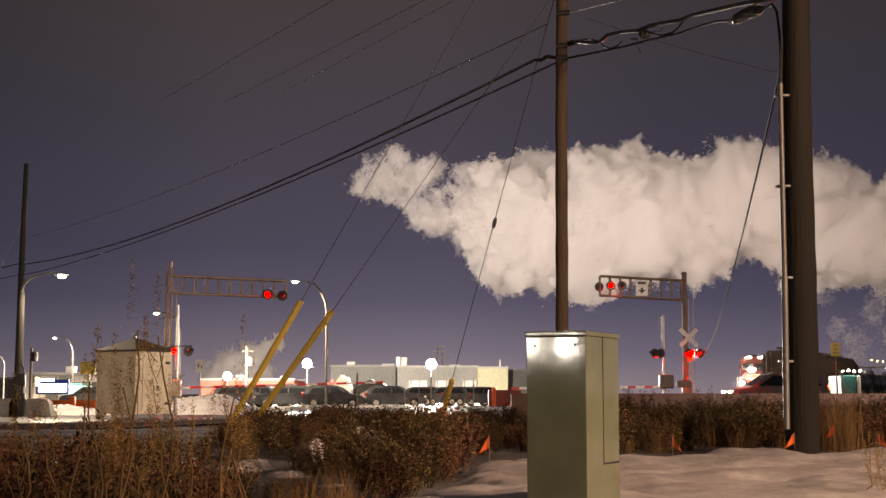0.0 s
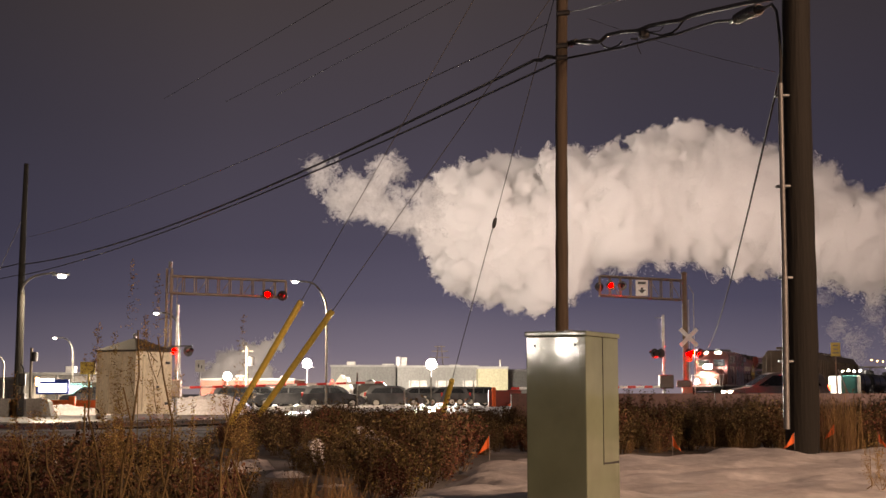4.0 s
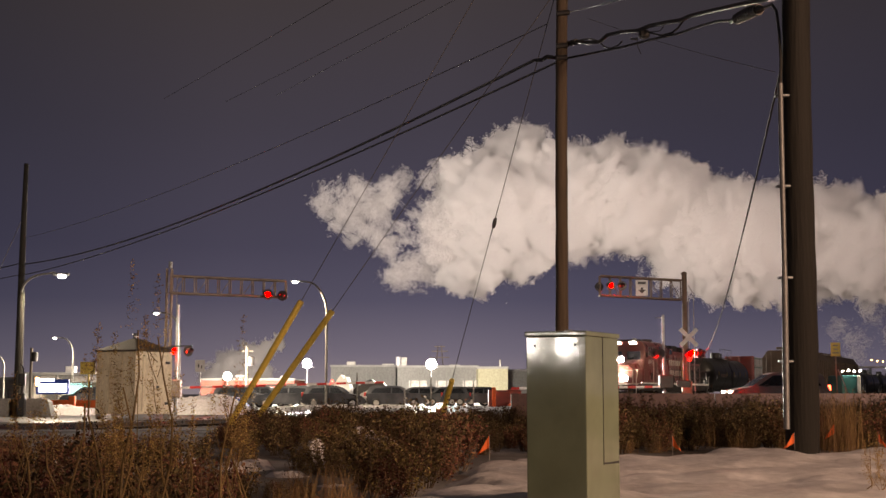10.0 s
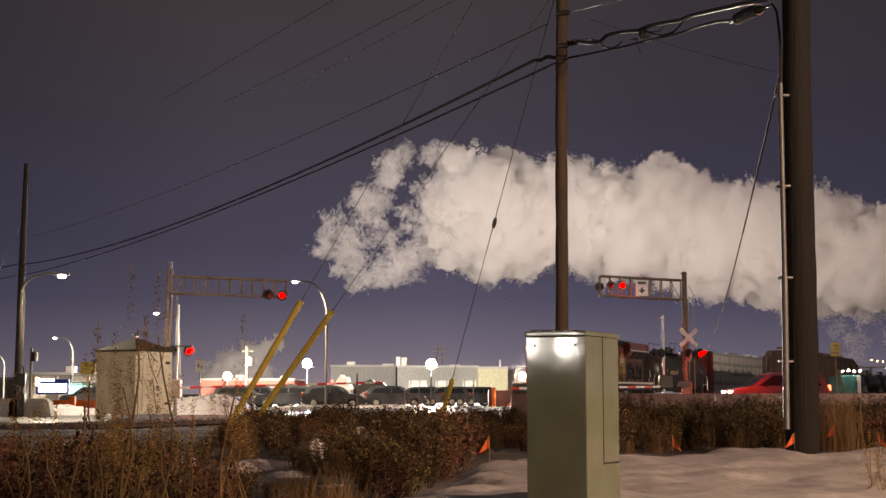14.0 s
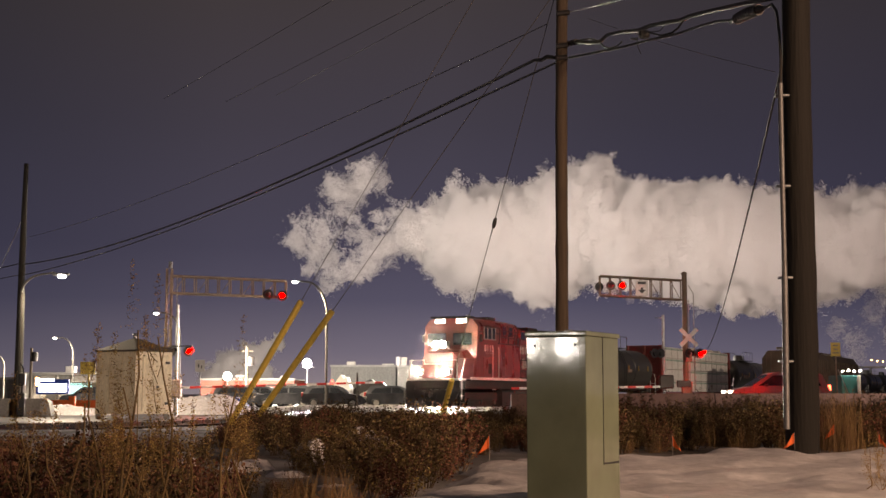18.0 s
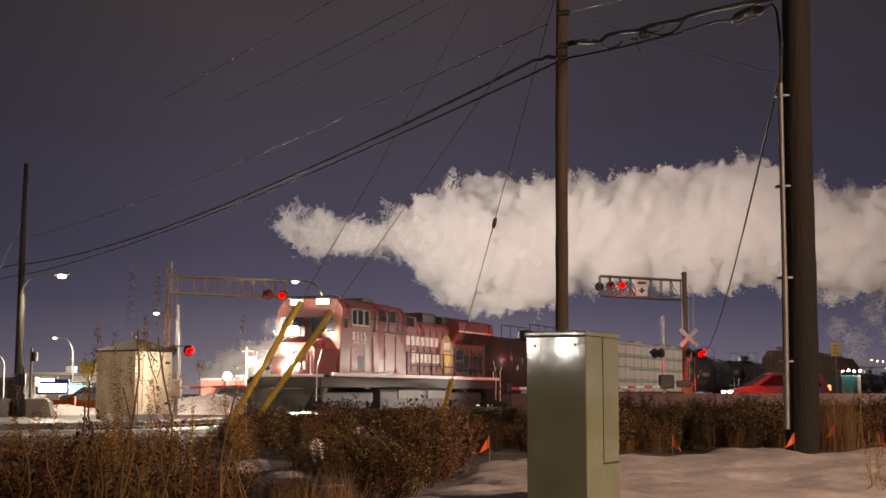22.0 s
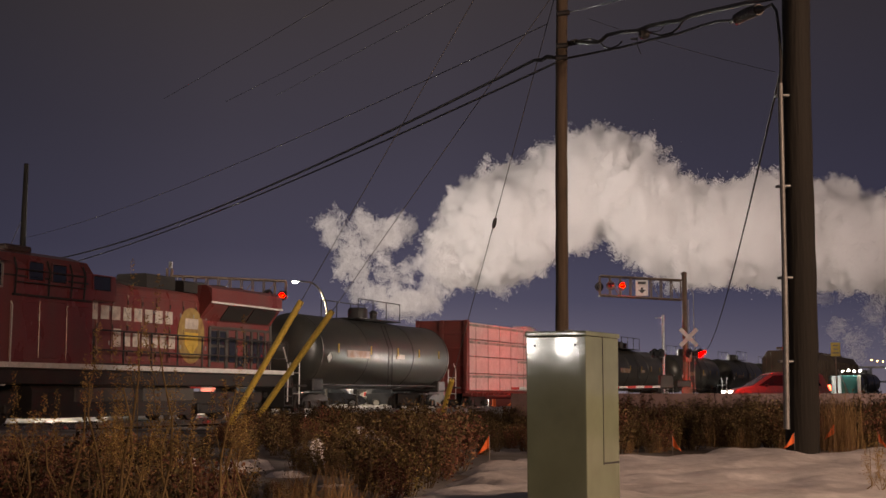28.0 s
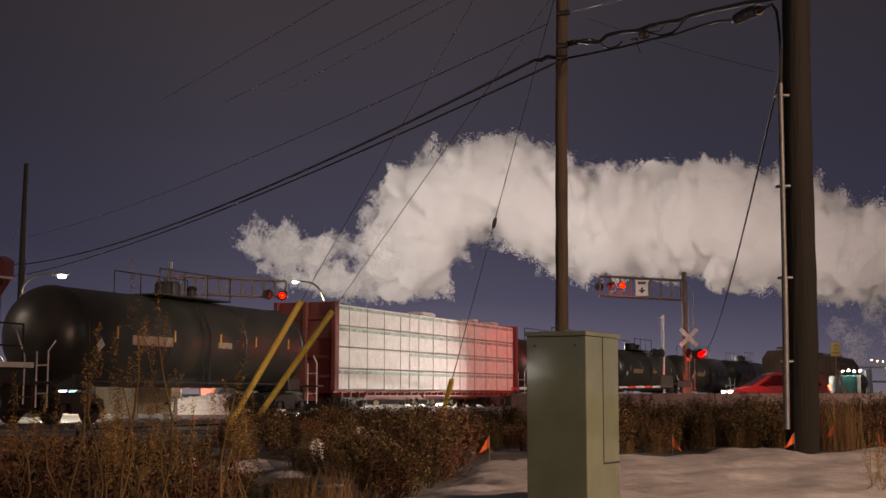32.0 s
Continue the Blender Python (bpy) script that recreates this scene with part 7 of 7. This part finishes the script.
billow(17, (-46, 54, 40), (-39, 67, 36), (-31, 74, 31), (-22, 78, 34), (-15, 78, 42), (-8, 63, 45), (3, 60, 36), (14, 67, 34), (21, 67, 36), (32, 67, 31), (41, 76, 29), (53, 77, 33), (60, 67, 31), (71, 68, 33), (80, 71, 29), (93, 67, 26), (107, 64, 27), (118, 63, 26), (125, 60, 29), (134, 64, 34), (141, 62, 34))
billow(20, (-55, 56, 51), (-46, 62, 36), (-35, 67, 38), (-26, 60, 43), (-12, 57, 47), (-6, 58, 51), (3, 64, 40), (14, 71, 31), (24, 73, 26), (32, 74, 26), (39, 69, 33), (44, 74, 34), (57, 70, 36), (75, 63, 33), (86, 69, 27), (100, 71, 26), (107, 71, 29), (118, 72, 34), (122, 56, 36), (127, 69, 29), (141, 67, 34))
billow(23, (-51, 60, 49), (-44, 63, 47), (-33, 54, 45), (-24, 52, 47), (-17, 52, 49), (-12, 63, 40), (-4, 65, 31), (5, 67, 25), (12, 71, 24), (23, 68, 26), (33, 67, 31), (39, 69, 34), (50, 65, 38), (61, 71, 36), (70, 74, 36), (82, 79, 36), (91, 72, 38), (100, 76, 40), (111, 67, 36), (118, 62, 36), (125, 58, 33), (131, 64, 31), (141, 64, 33))
billow(25, (-49, 49, 43), (-40, 52, 42), (-31, 51, 45), (-23, 49, 45), (-20, 60, 33), (-15, 60, 31), (-8, 67, 26), (3, 64, 24), (14, 62, 26), (23, 60, 31), (28, 69, 38), (39, 71, 36), (50, 74, 40), (62, 81, 40), (71, 74, 42), (82, 82, 45), (91, 72, 40), (97, 63, 40), (106, 67, 36), (118, 67, 36), (125, 66, 34), (134, 71, 33), (141, 63, 36))
billow(28, (-39, 60, 51), (-33, 64, 36), (-26, 60, 29), (-15, 57, 24), (-4, 57, 24), (3, 63, 34), (10, 69, 36), (21, 74, 34), (32, 78, 42), (46, 84, 51), (57, 84, 52), (64, 74, 42), (71, 69, 38), (82, 66, 36), (93, 67, 36), (106, 71, 34), (115, 63, 36), (122, 71, 33), (131, 64, 33), (141, 62, 33))
billow(30, (-52, 54, 45), (-44, 63, 38), (-37, 54, 31), (-24, 54, 26), (-15, 52, 27), (-10, 65, 29), (-1, 71, 33), (10, 74, 33), (19, 78, 47), (32, 84, 52), (39, 85, 47), (46, 80, 43), (53, 71, 38), (64, 65, 38), (71, 69, 40), (82, 70, 36), (93, 70, 36), (106, 74, 33), (118, 67, 34), (125, 67, 33), (132, 62, 34), (141, 60, 33))
billow(32, (-64, 54, 42), (-53, 62, 36), (-47, 52, 33), (-33, 51, 31), (-26, 63, 29), (-15, 72, 29), (-4, 76, 33), (-1, 74, 49), (7, 76, 54), (17, 84, 56), (26, 80, 49), (35, 72, 42), (46, 65, 42), (55, 72, 40), (59, 67, 38), (66, 74, 38), (79, 74, 40), (89, 76, 33), (100, 69, 34), (109, 71, 36), (116, 63, 31), (123, 64, 29), (132, 59, 33), (141, 57, 31))
X_END = 158.0


def edges(t, u):
    """Place across, upper and lower edge of the plume at the share u of its length."""
    xs, hi, lo = OUTLINE[t]
    x = xs[0] + u * (X_END - xs[0])
    return x, float(np.interp(x, xs, hi)), float(np.interp(x, xs, lo))


plume = thing("steam_plume", pose(0, STEAM_Y, 0), "billowing white steam plume lit by plant lamps", "steam")
PUFFS = []
rng = random.Random(11)
for k in range(470):
    u = (k + rng.random()) / 100 if k < 100 else rng.random()
    if u < 0.2 and k % 2:
        continue
    room = min(edges(t, u)[1] - edges(t, u)[2] for t in OUTLINE)
    thick = sorted(edges(t, u)[1] - edges(t, u)[2] for t in OUTLINE)[4]
    if k < 100:
        w, r = rng.uniform(0.2, 0.8), min(0.6 * room, thick * rng.uniform(0.34, 0.44))
    elif k < 270:
        w, r = rng.random(), min(0.45 * room, thick * rng.uniform(0.17, 0.27))
    else:
        w, r = rng.choice((rng.uniform(-0.04, 0.15), rng.uniform(0.85, 1.05), rng.random())), thick * rng.uniform(0.07, 0.14)
        if k % 5 == 0:
            u *= 0.3
    r = min(12.0, max(1.3, r))
    # the tail end has no dense inside, only wisps
    if u < 0.2:
        ob = part("steam_puff", THIN[k % 4], M_STEAM, plume, kind="stuff")
    elif k >= 270 or u < 0.3 and k % 2:
        ob = part("steam_puff", CLOUDLETS[k % 5][1], M_STEAM, plume, kind="stuff")
    else:
        ob = part("steam_puff", CLOUDLETS[k % 5][0], M_STEAM, plume)
        part("wisp", CLOUDLETS[k % 5][1], M_STEAM, ob, kind="stuff")
    ob.scale = (r * 1.45, r * 1.2, r * 1.2)
    PUFFS.append((ob, u, w, r, rng.uniform(-9, 9), rng.uniform(0, 360), rng.uniform(-1, 1)))


def puff_rows(u, w, r, dy, a0, spin):
    rows = []
    for t in OUTLINE:
        x, hi, lo = edges(t, u)
        hi, lo = hi - r * 1.12, lo + r * 1.12
        if hi < lo:
            hi = lo = (hi + lo) / 2
        rows.append((t, pose(x, dy, lo + w * (hi - lo), 12 * spin, a0 + 1.6 * spin * t, 8 * spin)))
    return rows


# a faint second plume far behind the shop
far_plume = thing("distant_steam", pose(-104.822, 700, 0), "faint grey steam far behind the shop", "steam")
for k, (dx, z, r) in enumerate(((0, 16, 7), (6, 20, 6), (-8, 13, 7), (12, 24, 4), (-14, 10, 6), (4, 11, 8), (18, 28, 3))):
    ob = part("steam_puff", CLOUDLETS[k % 5][0], M_STEAM, far_plume, m=pose(dx, 0, z, 0, 40 * k))
    part("wisp", CLOUDLETS[k % 5][1], M_STEAM, ob, kind="stuff")
    r *= 1.3
    ob.scale = (r * 1.3, r, r)

# thin steam beyond the site cabin
side_plume = thing("distant_steam", pose(133.874, 430, 0), "thin wisps of steam over the distant plant", "steam")
for k, (dx, z, r) in enumerate(((-6, 22, 4), (0, 17, 5), (5, 26, 4), (9, 31, 5), (-2, 12, 4), (12, 20, 5), (3, 38, 3), (-10, 32, 3))):
    ob = part("wisp", FAINT[k % 2], M_STEAM, side_plume, m=pose(dx, 0, z, 0, 50 * k), kind="stuff")
    ob.scale = (r * 1.2, r, r * 1.2)


# ---- what moves ----
def motions():
    for ob, back, half in TRAIN:
        walk(ob, [(t, car_pose(train_station(t) + back, half)) for t in range(0, 33)])
    # wheels roll with the train
    for ax in WHEELSETS:
        at = ax.matrix_basis.translation.copy()
        s0 = train_station(0)
        walk(ax, [(i * 0.16, pose(*at, 0, math.degrees((s0 - train_station(i * 0.16)) / 0.46), 0)) for i in range(201)])
    # alternating crossing lights
    for lens, phase, p in LENSES:
        rows = []
        a = 180.0 * phase
        rows.append((0.0, pose(0, 0, 0, 0, 0, a)))
        for i in range(1, 70):
            t = (0.5 * i - 0.176) / 1.027
            if t > 31.9:
                break
            for dt, turn in ((-0.07, 0), (-0.035, 60), (0.0, 120), (0.035, 180)):
                if t + dt > 0.03:
                    rows.append((t + dt, pose(0, 0, 0, 0, 0, a + turn)))
            a += 180
        rows.append((32.0, pose(0, 0, 0, 0, 0, a)))
        walk(lens, rows)
    # the truck drives off
    walk(van, [(0, pose(-36.4, -27.9, 0.2, 0, 0, 43)), (30.9, pose(-36.4, -27.9, 0.2, 0, 0, 43)), (31.4, pose(-35.4, -27.5, -0.6, 0, 0, 60)), (32.0, pose(-33, -23, -0.9, 0, 0, 85))])
    for ob, *rest in PUFFS:
        walk(ob, puff_rows(*rest))


motions()
